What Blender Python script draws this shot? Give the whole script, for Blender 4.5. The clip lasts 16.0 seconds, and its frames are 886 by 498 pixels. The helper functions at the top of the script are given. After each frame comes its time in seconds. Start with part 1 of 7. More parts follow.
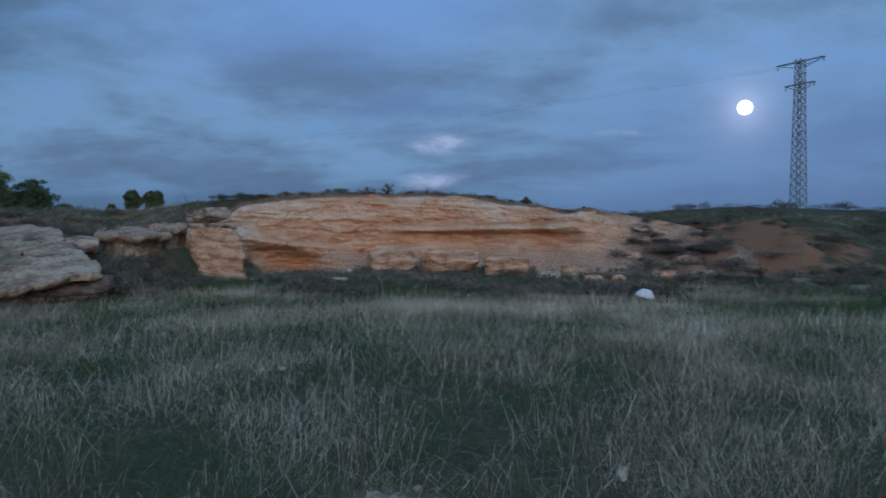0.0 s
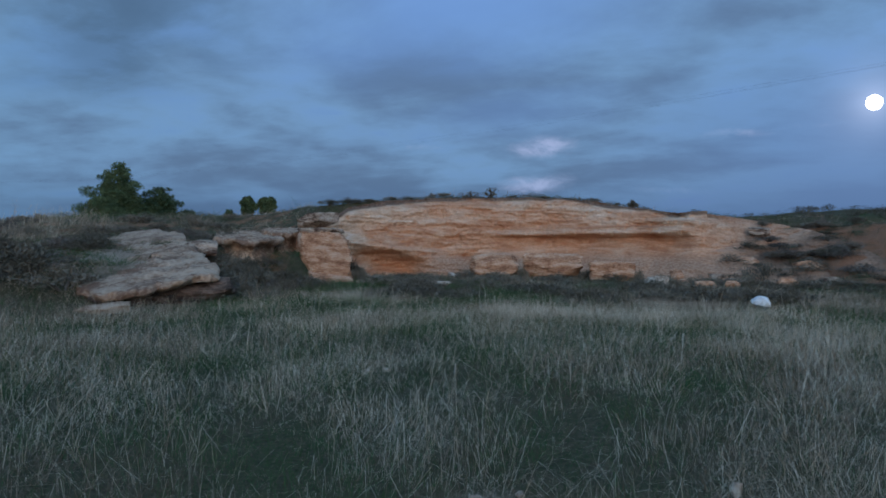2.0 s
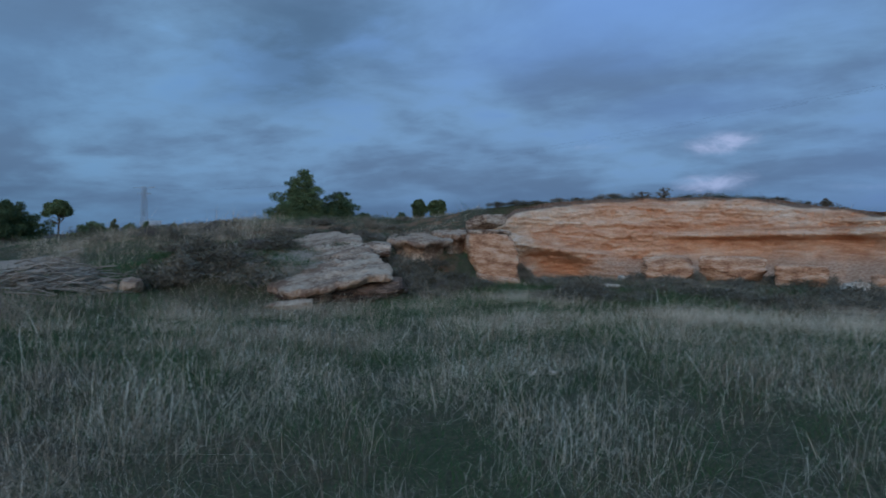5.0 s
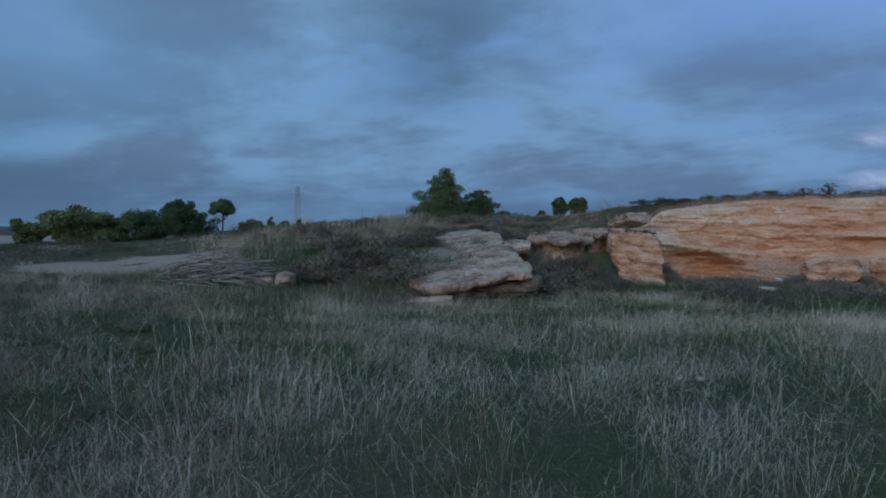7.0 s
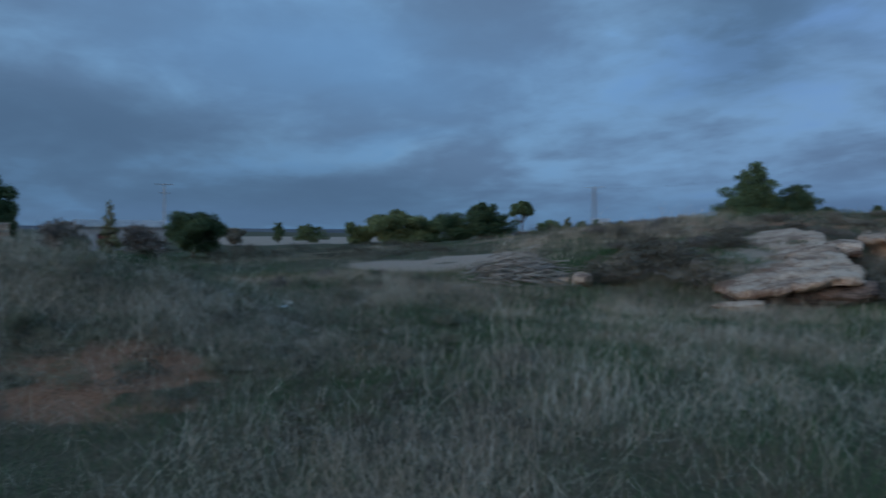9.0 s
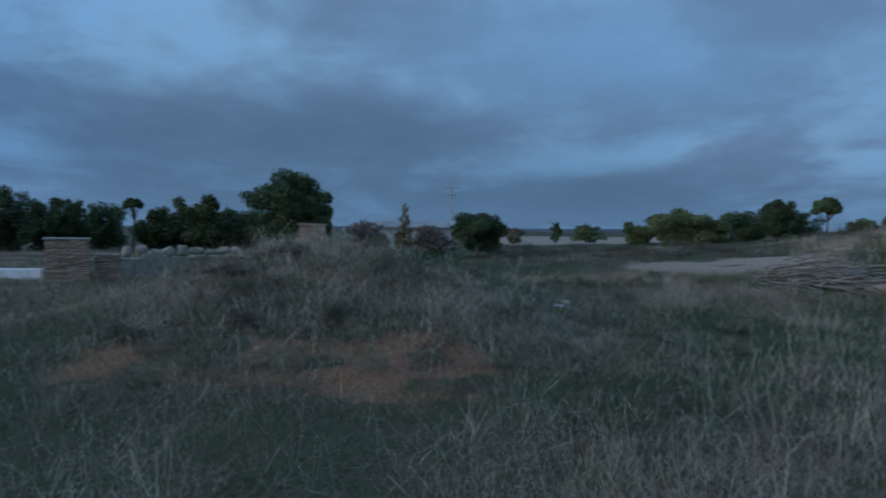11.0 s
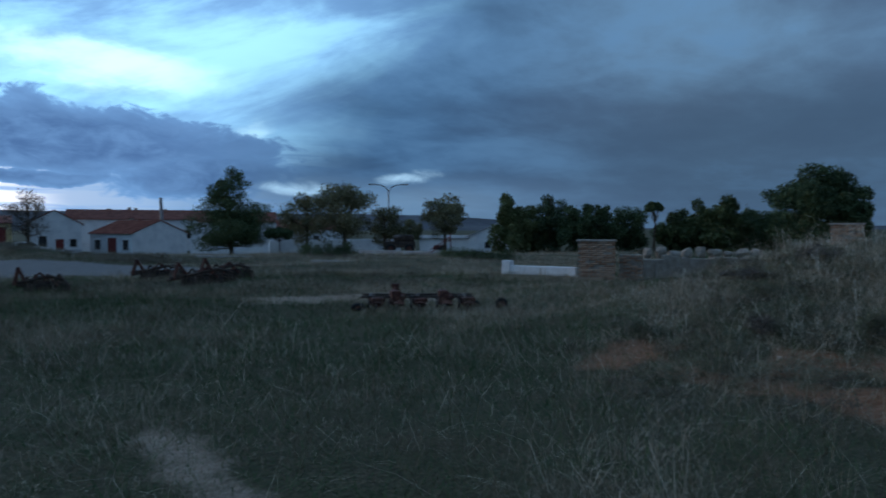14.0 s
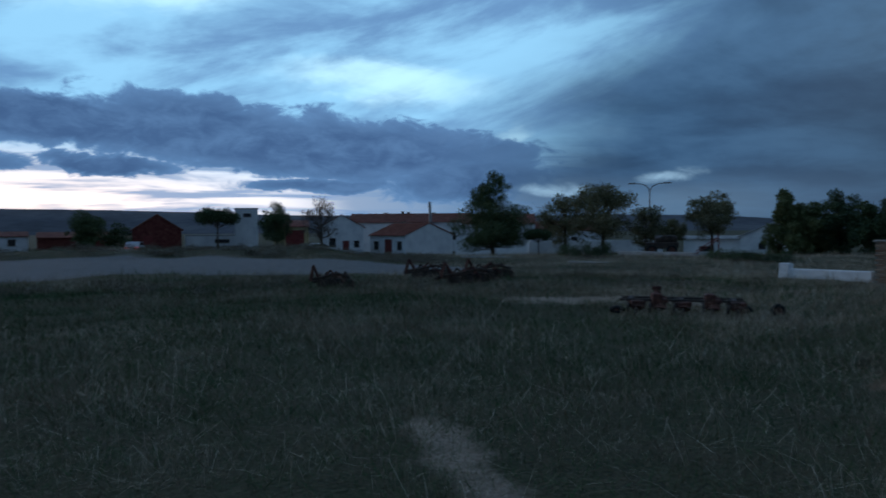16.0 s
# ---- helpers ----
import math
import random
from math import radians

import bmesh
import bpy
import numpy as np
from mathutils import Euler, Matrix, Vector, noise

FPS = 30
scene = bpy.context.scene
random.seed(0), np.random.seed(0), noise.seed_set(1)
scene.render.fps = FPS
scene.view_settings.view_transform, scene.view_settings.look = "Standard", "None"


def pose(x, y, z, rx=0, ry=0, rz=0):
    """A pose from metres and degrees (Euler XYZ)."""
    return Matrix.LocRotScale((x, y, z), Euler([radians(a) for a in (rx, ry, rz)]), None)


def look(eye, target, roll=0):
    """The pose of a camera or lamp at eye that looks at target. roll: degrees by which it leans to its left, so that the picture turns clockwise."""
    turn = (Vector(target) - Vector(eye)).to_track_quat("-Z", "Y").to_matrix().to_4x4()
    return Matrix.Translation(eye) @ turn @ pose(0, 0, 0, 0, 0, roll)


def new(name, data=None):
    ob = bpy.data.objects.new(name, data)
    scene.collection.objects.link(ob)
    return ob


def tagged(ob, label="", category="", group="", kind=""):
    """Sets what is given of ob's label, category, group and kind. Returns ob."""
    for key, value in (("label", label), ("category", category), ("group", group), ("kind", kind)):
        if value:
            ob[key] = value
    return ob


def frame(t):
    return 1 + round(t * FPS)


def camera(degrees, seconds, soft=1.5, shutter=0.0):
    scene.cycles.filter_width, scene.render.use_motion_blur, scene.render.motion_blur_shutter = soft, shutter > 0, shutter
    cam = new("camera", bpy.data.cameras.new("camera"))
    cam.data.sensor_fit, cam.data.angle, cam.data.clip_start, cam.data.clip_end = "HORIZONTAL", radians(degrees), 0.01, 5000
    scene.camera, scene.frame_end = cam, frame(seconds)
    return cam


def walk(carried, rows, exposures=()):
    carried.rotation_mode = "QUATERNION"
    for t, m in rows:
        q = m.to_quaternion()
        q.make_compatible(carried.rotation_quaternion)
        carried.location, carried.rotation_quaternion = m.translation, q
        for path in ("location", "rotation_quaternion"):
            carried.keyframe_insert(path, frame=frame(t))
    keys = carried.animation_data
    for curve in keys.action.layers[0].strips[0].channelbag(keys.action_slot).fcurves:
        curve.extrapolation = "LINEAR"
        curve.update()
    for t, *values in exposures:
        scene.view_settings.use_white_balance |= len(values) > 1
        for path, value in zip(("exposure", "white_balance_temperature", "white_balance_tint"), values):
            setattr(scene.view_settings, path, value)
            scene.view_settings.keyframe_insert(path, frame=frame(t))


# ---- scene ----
cam = camera(63.4, 16.0, soft=1.7, shutter=0.5)
PATH = [  # seconds, yaw, pitch, roll
    (0.0, 0.0, -0.9, -0.45), (0.5, 3.22, -0.81, -0.46), (1.0, 6.07, -0.69, -0.5), (1.5, 7.18, -0.64, -0.49), (2.0, 8.19, -0.64, -0.5),
    (2.5, 8.69, -0.62, -0.51), (3.0, 8.83, -0.59, -0.49), (3.5, 9.38, -0.57, -0.47), (4.0, 13.74, -0.56, -0.45), (4.5, 18.29, -0.57, -0.5),
    (5.0, 21.48, -0.62, -0.56), (7.5, 33.91, -0.96, -0.95), (8.0, 36.17, -0.99, -0.88), (8.5, 45.63, -1.1, -0.82), (9.0, 55.97, -1.23, -0.68),
    (11.5, 85.05, -1.58, -0.65), (12.0, 94.02, -1.65, -0.48), (12.5, 99.84, -1.68, -0.38), (13.0, 106.22, -1.68, -0.18), (13.5, 112.78, -1.65, -0.03),
    (14.0, 117.57, -1.62, -0.01), (14.5, 123.01, -1.6, 0.1), (15.0, 128.76, -1.55, 0.24), (15.5, 133.44, -1.52, 0.31), (16.0, 137.97, -1.47, 0.42)]
EYE = 1.6
walk(cam, [(t, pose(0, 0, EYE, 90 + p, r, a)) for t, a, p, r in PATH],
     [(0, 0.05), (5.2, 0.1), (9.2, 0.1), (11.3, 0.2), (12.5, 0.34), (13.5, -0.06), (14.5, -0.55), (15.5, -0.76), (16.0, -0.85)])

# ---- sky and light ----
world = bpy.data.worlds.new("dusk_sky")
scene.world = world
world.use_nodes = True
wn, wl = world.node_tree.nodes, world.node_tree.links
wn.clear()


def wmath(op, a, b=None, c=None):
    n = wn.new("ShaderNodeMath")
    n.operation = op
    for i, v in enumerate((a, b, c)):
        if v is None:
            continue
        if isinstance(v, (int, float)):
            n.inputs[i].default_value = v
        else:
            wl.new(v, n.inputs[i])
    return n.outputs[0]


def wmix(fac, a, b):
    n = wn.new("ShaderNodeMix")
    n.data_type = "RGBA"
    for i, v in ((0, fac), (6, a), (7, b)):
        if isinstance(v, (int, float)):
            n.inputs[i].default_value = v
        elif isinstance(v, tuple):
            n.inputs[i].default_value = (*v, 1)
        else:
            wl.new(v, n.inputs[i])
    return n.outputs[2]


def wramp(fac, stops):
    n = wn.new("ShaderNodeValToRGB")
    e = n.color_ramp.elements
    while len(e) < len(stops):
        e.new(0.5)
    for el, (p, c) in zip(e, stops):
        el.position, el.color = p, (*c, 1)
    wl.new(fac, n.inputs[0])
    return n.outputs[0]


def wstep(v, lo, hi):
    n = wn.new("ShaderNodeMapRange")
    n.interpolation_type = "SMOOTHSTEP"
    wl.new(v, n.inputs[0])
    n.inputs[1].default_value, n.inputs[2].default_value = lo, hi
    return n.outputs[0]


def wnoise(vec, scale, detail=4.0, rough=0.55, distort=0.0):
    n = wn.new("ShaderNodeTexNoise")
    wl.new(vec, n.inputs["Vector"])
    n.inputs["Scale"].default_value, n.inputs["Detail"].default_value = scale, detail
    n.inputs["Roughness"].default_value, n.inputs["Distortion"].default_value = rough, distort
    return n.outputs["Fac"]


def wvec(x, y, z=0.0):
    n = wn.new("ShaderNodeCombineXYZ")
    for i, v in enumerate((x, y, z)):
        if isinstance(v, (int, float)):
            n.inputs[i].default_value = v
        else:
            wl.new(v, n.inputs[i])
    return n.outputs[0]


coord = wn.new("ShaderNodeTexCoord")
sep = wn.new("ShaderNodeSeparateXYZ")
wl.new(coord.outputs["Generated"], sep.inputs[0])
dx, dy, dz = sep.outputs
az = wmath("MULTIPLY", wmath("ARCTAN2", wmath("MULTIPLY", dx, -1.0), dy), 57.2958)     # degrees, anticlockwise from +y
el = wmath("MULTIPLY", wmath("ARCSINE", dz), 57.2958)
up = wmath("MAXIMUM", dz, 0.0)
flat = wmath("ADD", up, 0.20)
layer = wvec(wmath("DIVIDE", dx, flat), wmath("DIVIDE", dy, flat), 0.0)                 # cloud deck seen in perspective
azw = wmath("ADD", az, wmath("MULTIPLY", wmath("LESS_THAN", az, -90.0), 360.0))           # unbroken through the west

# clear dusk sky
nishita = wn.new("ShaderNodeTexSky")
nishita.sky_type, nishita.sun_disc = "NISHITA", False
nishita.sun_elevation, nishita.sun_rotation = radians(1.0), radians(188)
nishita_dim = wmix(0.9, nishita.outputs[0], (0.0, 0.0, 0.0))
clear = wramp(wstep(el, 0.0, 45.0), [(0.0, (0.105, 0.215, 0.45)), (0.25, (0.155, 0.32, 0.70)), (1.0, (0.22, 0.42, 0.84))])
clear = wmix(0.10, clear, nishita_dim)

# cloud deck
turned = wvec(wmath("ADD", wmath("DIVIDE", dx, flat), wmath("MULTIPLY", wmath("DIVIDE", dy, flat), 0.2)), wmath("MULTIPLY", wmath("DIVIDE", dy, flat), 1.25), 4.0)
deck = wnoise(layer, 0.85, 3.0, 0.5, 0.6)
deck2 = wnoise(turned, 2.1, 7.0, 0.58, 0.25)
deck3 = wnoise(layer, 6.5, 5.0, 0.6, 0.3)
dens = wmath("ADD", wmath("ADD", wmath("MULTIPLY", deck, 0.56), wmath("MULTIPLY", deck2, 0.34)), wmath("MULTIPLY", deck3, 0.10))
lit = wstep(dens, 0.38, 0.60)
cloud = wmix(lit, (0.172, 0.325, 0.55), (0.098, 0.170, 0.295))
cloud = wmix(wstep(el, 0.5, 6.0), (0.075, 0.145, 0.275), cloud)
cloud = wmix(wstep(el, 22.0, 60.0), cloud, (0.26, 0.42, 0.66))
cover = wstep(dens, 0.30, 0.48)
north = wstep(azw, 18.0, 60.0)
clear = wmix(north, clear, wramp(wstep(el, 0.0, 45.0), [(0.0, (0.10, 0.22, 0.40)), (0.25, (0.145, 0.325, 0.60)), (1.0, (0.20, 0.42, 0.74))]))
cloud = wmix(wmath("MULTIPLY", north, 0.55), cloud, wmix(lit, (0.162, 0.33, 0.53), (0.095, 0.168, 0.28)))

# cloud breaks towards the sunset
wob = wmath("MULTIPLY", wmath("SUBTRACT", wnoise(wvec(azw, wmath("MULTIPLY", el, 2.4)), 0.085, 6.0, 0.6, 0.6), 0.5), 22.0)
wob2 = wmath("MULTIPLY", wmath("SUBTRACT", wnoise(wvec(azw, wmath("MULTIPLY", el, 2.0), 7.0), 0.05, 5.0, 0.6), 0.5), 16.0)


def blob(a0, e0, sa, se, tilt=0.0, wobble=1.0):
    """1 in the middle of an uneven patch of sky, 0 outside it; degrees."""
    a = wmath("ADD", wmath("SUBTRACT", azw, a0), wmath("MULTIPLY", wob2, wobble))
    e = wmath("SUBTRACT", wmath("SUBTRACT", wmath("ADD", el, wmath("MULTIPLY", wob, 0.22 * wobble)), e0), wmath("MULTIPLY", a, tilt))
    q = wmath("ADD", wmath("POWER", wmath("ABSOLUTE", wmath("DIVIDE", a, sa)), 2.0), wmath("POWER", wmath("ABSOLUTE", wmath("DIVIDE", e, se)), 2.0))
    return wmath("POWER", 2.718, wmath("MULTIPLY", q, -1.0))


def most(*v):
    out = v[0]
    for q in v[1:]:
        out = wmath("MAXIMUM", out, q)
    return out


# western half: light breaking through, with one dark bank across it
edge = wmath("ADD", wmath("ADD", azw, wmath("MULTIPLY", wob2, 0.9)), wmath("MULTIPLY", wob, 0.25))
edge = wmath("ADD", edge, wmath("MULTIPLY", wstep(el, 7.0, 15.0), 8.0))
opened = wmath("MULTIPLY", wstep(edge, 121.0, 141.0), wmath("SUBTRACT", 1.0, wstep(azw, 225.0, 260.0)))
wclear = wmix(wstep(el, 2.0, 8.0), wmix(wstep(azw, 150.0, 168.0), wmix(wstep(azw, 133.0, 150.0), (0.5, 0.82, 1.25), (1.8, 1.8, 1.95)), (2.5, 2.1, 1.95)), (0.58, 1.22, 1.8))
wclear = wmix(wstep(el, 14.0, 32.0), wclear, (0.22, 0.52, 1.0))
core = most(blob(142, 11.6, 9, 1.7, 0.10, 0.8), wmath("MULTIPLY", blob(133.0, 7.4, 2.4, 1.3, -0.5, 0.9), 0.8), blob(160, 18.5, 14, 3.0, -0.1))
wclear = wmix(wmath("MULTIPLY", wstep(core, 0.25, 0.9), 0.8), wclear, (1.15, 1.9, 2.3))
bank = most(blob(167, 8.2, 11, 2.3, 0.05, 0.8), blob(150, 7.0, 23, 3.2, 0.085, 0.8), wmath("MULTIPLY", blob(163, 4.9, 6, 1.1, 0.06, 0.9), 0.95), wmath("MULTIPLY", blob(147, 3.6, 9, 0.75, -0.02, 0.5), 0.8), wmath("MULTIPLY", blob(172, 5.0, 6, 1.1, 0.03, 0.5), 0.8), wmath("MULTIPLY", blob(135, 3.8, 9, 1.9, 0.0, 0.6), 0.85))
haze = wstep(wmath("MULTIPLY", blob(136, 2.4, 11, 2.6, 0.0, 0.4), 1.0), 0.15, 0.6)
veil = wstep(wnoise(wvec(wmath("MULTIPLY", azw, 0.55), wmath("ADD", wmath("MULTIPLY", el, 2.0), wmath("MULTIPLY", azw, 0.45)), 3.0), 0.10, 7.0, 0.58, 0.35), 0.39, 0.62)
fray = wmath("MULTIPLY", wmath("SUBTRACT", wnoise(wvec(azw, wmath("MULTIPLY", el, 1.8), 9.0), 0.42, 6.0, 0.62, 0.5), 0.5), 0.75)
bank = wmath("ADD", bank, wmath("MULTIPLY", fray, wstep(bank, 0.05, 0.3)))
wcover = wmath("MAXIMUM", wstep(bank, 0.34, 0.52), wmath("MULTIPLY", veil, wmath("MULTIPLY", wstep(el, 4.0, 10.0), wmath("SUBTRACT", 0.95, wmath("MULTIPLY", wstep(core, 0.3, 0.9), 0.5)))))
streak = wstep(wnoise(wvec(wmath("MULTIPLY", azw, 0.055), wmath("MULTIPLY", el, 0.75), 2.0), 1.0, 6.0, 0.6, 0.4), 0.46, 0.60)
wcover = wmath("MAXIMUM", wcover, wmath("MULTIPLY", streak, wmath("MULTIPLY", wmath("SUBTRACT", 1.0, wstep(el, 5.0, 8.0)), 0.8)))
tuft = wstep(wmath("ADD", fray, wmath("MULTIPLY", wmath("SUBTRACT", deck2, 0.5), 0.6)), -0.16, 0.2)
wcloud = wmix(wstep(bank, 0.3, 0.75), (0.25, 0.53, 1.0), wmix(tuft, (0.10, 0.222, 0.49), (0.175, 0.365, 0.72)))
wclear = wmix(wmath("MULTIPLY", haze, 0.8), wclear, (0.27, 0.50, 0.86))
wsky = wmix(wcover, wclear, wcloud)
slit = wmath("MULTIPLY", wmath("ADD", wmath("MULTIPLY", fray, 2.2), 0.75), most(wmath("MULTIPLY", blob(119.6, 4.0, 2.6, 0.6, -0.14, 0.5), 0.9), wmath("MULTIPLY", blob(127.5, 3.0, 4.4, 0.6, 0.03, 0.6), 0.9)))
gloom = wstep(most(blob(90, 5.5, 24, 6.0, 0.0, 0.7), blob(70, 2.6, 20, 3.4, 0.0, 0.5), wmath("MULTIPLY", blob(33, 14.5, 10, 5.5, -0.1, 1.2), 0.8)), 0.1, 0.9)
cloud = wmix(wmath("MULTIPLY", gloom, 0.82), cloud, (0.062, 0.122, 0.215))
cover = wmath("MAXIMUM", cover, wmath("MULTIPLY", gloom, 0.85))
low = wmath("MULTIPLY", blob(74, 1.2, 16, 0.9, 0.0, 0.2), 0.5)
cloud = wmix(low, cloud, (0.085, 0.165, 0.30))
rainy = wstep(wmath("ADD", azw, wmath("MULTIPLY", wob2, 0.5)), 96.0, 124.0)
cloud = wmix(wmath("MULTIPLY", rainy, 0.85), cloud, wmix(lit, (0.072, 0.198, 0.415), (0.042, 0.118, 0.26)))

pall = wmath("MULTIPLY", blob(121, 1.6, 11, 2.0, 0.0, 0.4), 0.6)
cloud = wmix(pall, cloud, (0.25, 0.43, 0.66))

# clearer sky round the moon, with thin cloud and a few sunlit puffs low in the east
east = wmath("MULTIPLY", blob(-24, 6, 15, 7.5, 0.0, 0.8), 0.75)
east = wmath("MAXIMUM", east, wmath("MULTIPLY", blob(5, 10, 9, 2.0, -0.12, 1.0), 0.45))
east = wmath("MAXIMUM", east, wmath("MULTIPLY", blob(6, 18, 15, 4.5, -0.1, 1.2), 0.85))
east = wmath("MAXIMUM", east, wmath("MULTIPLY", blob(15, 15.5, 9, 3.2, -0.12, 1.2), 0.55))
east = wmath("MAXIMUM", east, wmath("MULTIPLY", blob(64, 13, 16, 5.0, 0.1, 1.2), 0.6))
east = wmath("MAXIMUM", east, wmath("MULTIPLY", blob(61, 7.4, 9, 1.1, -0.12, 0.6), 0.5))
cover = wmath("MULTIPLY", cover, wmath("SUBTRACT", 1.0, east))
sky = wmix(cover, clear, cloud)
sky = wmix(opened, sky, wsky)
sky = wmix(wmath("MULTIPLY", wstep(slit, 0.2, 0.9), 0.62), sky, (0.75, 1.2, 1.6))
puffs = wmath("MAXIMUM", blob(1.2, 7.5, 2.9, 0.8, -0.06, 0.4), wmath("MAXIMUM", wmath("MULTIPLY", blob(1.2, 4.5, 3.2, 0.9, -0.05, 0.4), 0.8), wmath("MULTIPLY", blob(10.3, 7.3, 2.2, 0.4, 0.0, 0.25), 0.45)))
puffs = most(puffs, wmath("MULTIPLY", blob(-14, 8.0, 3.6, 0.5, 0.0, 0.25), 0.45), wmath("MULTIPLY", blob(-19, 8.4, 2.6, 0.35, 0.02, 0.3), 0.35), wmath("MULTIPLY", blob(-9.5, 4.0, 4.5, 0.5, 0.0, 0.4), 0.3))
puffs = wmath("MULTIPLY", puffs, wmath("ADD", 0.75, wmath("MULTIPLY", fray, 2.4)))
sky = wmix(wmath("MULTIPLY", wstep(puffs, 0.15, 0.8), 0.75), sky, (0.38, 0.46, 0.72))
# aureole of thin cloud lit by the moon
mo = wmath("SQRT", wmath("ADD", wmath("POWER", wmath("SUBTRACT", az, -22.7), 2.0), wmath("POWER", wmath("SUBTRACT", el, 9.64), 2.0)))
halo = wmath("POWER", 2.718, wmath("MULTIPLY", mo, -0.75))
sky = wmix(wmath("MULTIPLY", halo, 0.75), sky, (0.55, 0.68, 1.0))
# below the horizon: dark land
sky = wmix(wstep(el, -3.0, -0.5), (0.03, 0.035, 0.04), sky)
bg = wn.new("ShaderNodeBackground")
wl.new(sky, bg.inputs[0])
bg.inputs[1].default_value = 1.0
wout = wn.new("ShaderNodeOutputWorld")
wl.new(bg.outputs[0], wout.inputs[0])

sun = new("sunset_glow", bpy.data.lights.new("sunset_glow", "SUN"))
sun.data.energy, sun.data.angle, sun.data.color = 0.75, radians(28), (1.0, 0.80, 0.66)
sun.matrix_world = look((20, -110, 22), (0, 0, 0))

# ---- materials ----


def material(name, stops, scale=3.0, rough=0.9, bump=0.3, bump_scale=None, stretch=(1, 1, 1), metal=0.0, random_tone=0.0, attr=None, fine=6.0, spec=0.25):
    """Two scales of noise blended through a ramp, with relief at the finer scale."""
    m = bpy.data.materials.new(name)
    m.use_nodes = True
    n, l = m.node_tree.nodes, m.node_tree.links
    b = n["Principled BSDF"]
    tc, mp = n.new("ShaderNodeTexCoord"), n.new("ShaderNodeMapping")
    l.new(tc.outputs["Object"], mp.inputs[0])
    mp.inputs["Scale"].default_value = stretch
    n1, n2 = n.new("ShaderNodeTexNoise"), n.new("ShaderNodeTexNoise")
    for q, s, d in ((n1, scale, 5.0), (n2, scale * fine, 6.0)):
        l.new(mp.outputs[0], q.inputs["Vector"])
        q.inputs["Scale"].default_value, q.inputs["Detail"].default_value = s, d
    ad = n.new("ShaderNodeMath")
    ad.operation = "MULTIPLY_ADD"
    l.new(n2.outputs["Fac"], ad.inputs[0])
    ad.inputs[1].default_value = 0.55
    l.new(n1.outputs["Fac"], ad.inputs[2])
    sb = n.new("ShaderNodeMath")
    sb.operation = "SUBTRACT"
    l.new(ad.outputs[0], sb.inputs[0])
    sb.inputs[1].default_value = 0.275
    fac = sb.outputs[0]
    if random_tone:
        oi = n.new("ShaderNodeObjectInfo")
        mm = n.new("ShaderNodeMath")
        mm.operation = "MULTIPLY_ADD"
        l.new(oi.outputs["Random"], mm.inputs[0])
        mm.inputs[1].default_value = random_tone
        l.new(fac, mm.inputs[2])
        m2 = n.new("ShaderNodeMath")
        m2.operation = "SUBTRACT"
        l.new(mm.outputs[0], m2.inputs[0])
        m2.inputs[1].default_value = random_tone / 2
        fac = m2.outputs[0]
    if attr:
        at = n.new("ShaderNodeAttribute")
        at.attribute_name = attr
        mm = n.new("ShaderNodeMath")
        mm.operation = "MULTIPLY_ADD"
        l.new(fac, mm.inputs[0])
        mm.inputs[1].default_value = 0.35
        l.new(at.outputs["Fac"], mm.inputs[2])
        m2 = n.new("ShaderNodeMath")
        m2.operation = "SUBTRACT"
        l.new(mm.outputs[0], m2.inputs[0])
        m2.inputs[1].default_value = 0.175
        fac = m2.outputs[0]
    rp = n.new("ShaderNodeValToRGB")
    e = rp.color_ramp.elements
    while len(e) < len(stops):
        e.new(0.5)
    for x, (p, c) in zip(e, stops):
        x.position, x.color = p, (*c, 1)
    l.new(fac, rp.inputs[0])
    l.new(rp.outputs[0], b.inputs["Base Color"])
    b.inputs["Roughness"].default_value, b.inputs["Metallic"].default_value = rough, metal
    b.inputs["Specular IOR Level"].default_value = spec
    if bump:
        bp = n.new("ShaderNodeBump")
        bp.inputs["Strength"].default_value, bp.inputs["Distance"].default_value = bump, 0.05
        l.new(n2.outputs["Fac"], bp.inputs["Height"])
        l.new(bp.outputs[0], b.inputs["Normal"])
    return m


def three(a, b, c, lo=0.3, hi=0.7):
    return [(lo, a), ((lo + hi) / 2, b), (hi, c)]


M_ROCK = material("weathered_limestone", three((0.11, 0.065, 0.045), (0.33, 0.232, 0.165), (0.50, 0.385, 0.29), 0.36, 0.64), 1.6, 0.97, 1.0, stretch=(1, 1, 2.2), fine=6)
M_SLOPE = material("smooth_pinkish_limestone", three((0.19, 0.115, 0.078), (0.35, 0.24, 0.165), (0.46, 0.34, 0.245), 0.36, 0.66), 1.1, 0.97, 0.6, fine=8)
M_OCHRE = material("ochre_sandstone", three((0.25, 0.11, 0.06), (0.48, 0.255, 0.145), (0.60, 0.40, 0.275), 0.34, 0.66), 1.4, 0.95, 0.7, stretch=(1, 1, 3.5), fine=7)
# brown layered rock, its colour darkened to carry shade under the outcrop lip
M_UNDER = material("shade_darkened_conglomerate", three((0.035, 0.024, 0.018), (0.095, 0.062, 0.045), (0.19, 0.125, 0.09), 0.36, 0.66), 1.8, 0.97, 1.0, stretch=(1, 1, 2.6), fine=5)
M_PALE = material("pale_rubble_stone", three((0.24, 0.18, 0.13), (0.42, 0.33, 0.25), (0.54, 0.46, 0.37), 0.36, 0.64), 3, 0.95, 0.6)
M_WHITE = material("white_sack_plastic", three((0.62, 0.64, 0.66), (0.72, 0.74, 0.75), (0.8, 0.8, 0.8)), 4, 0.5, 0.3)
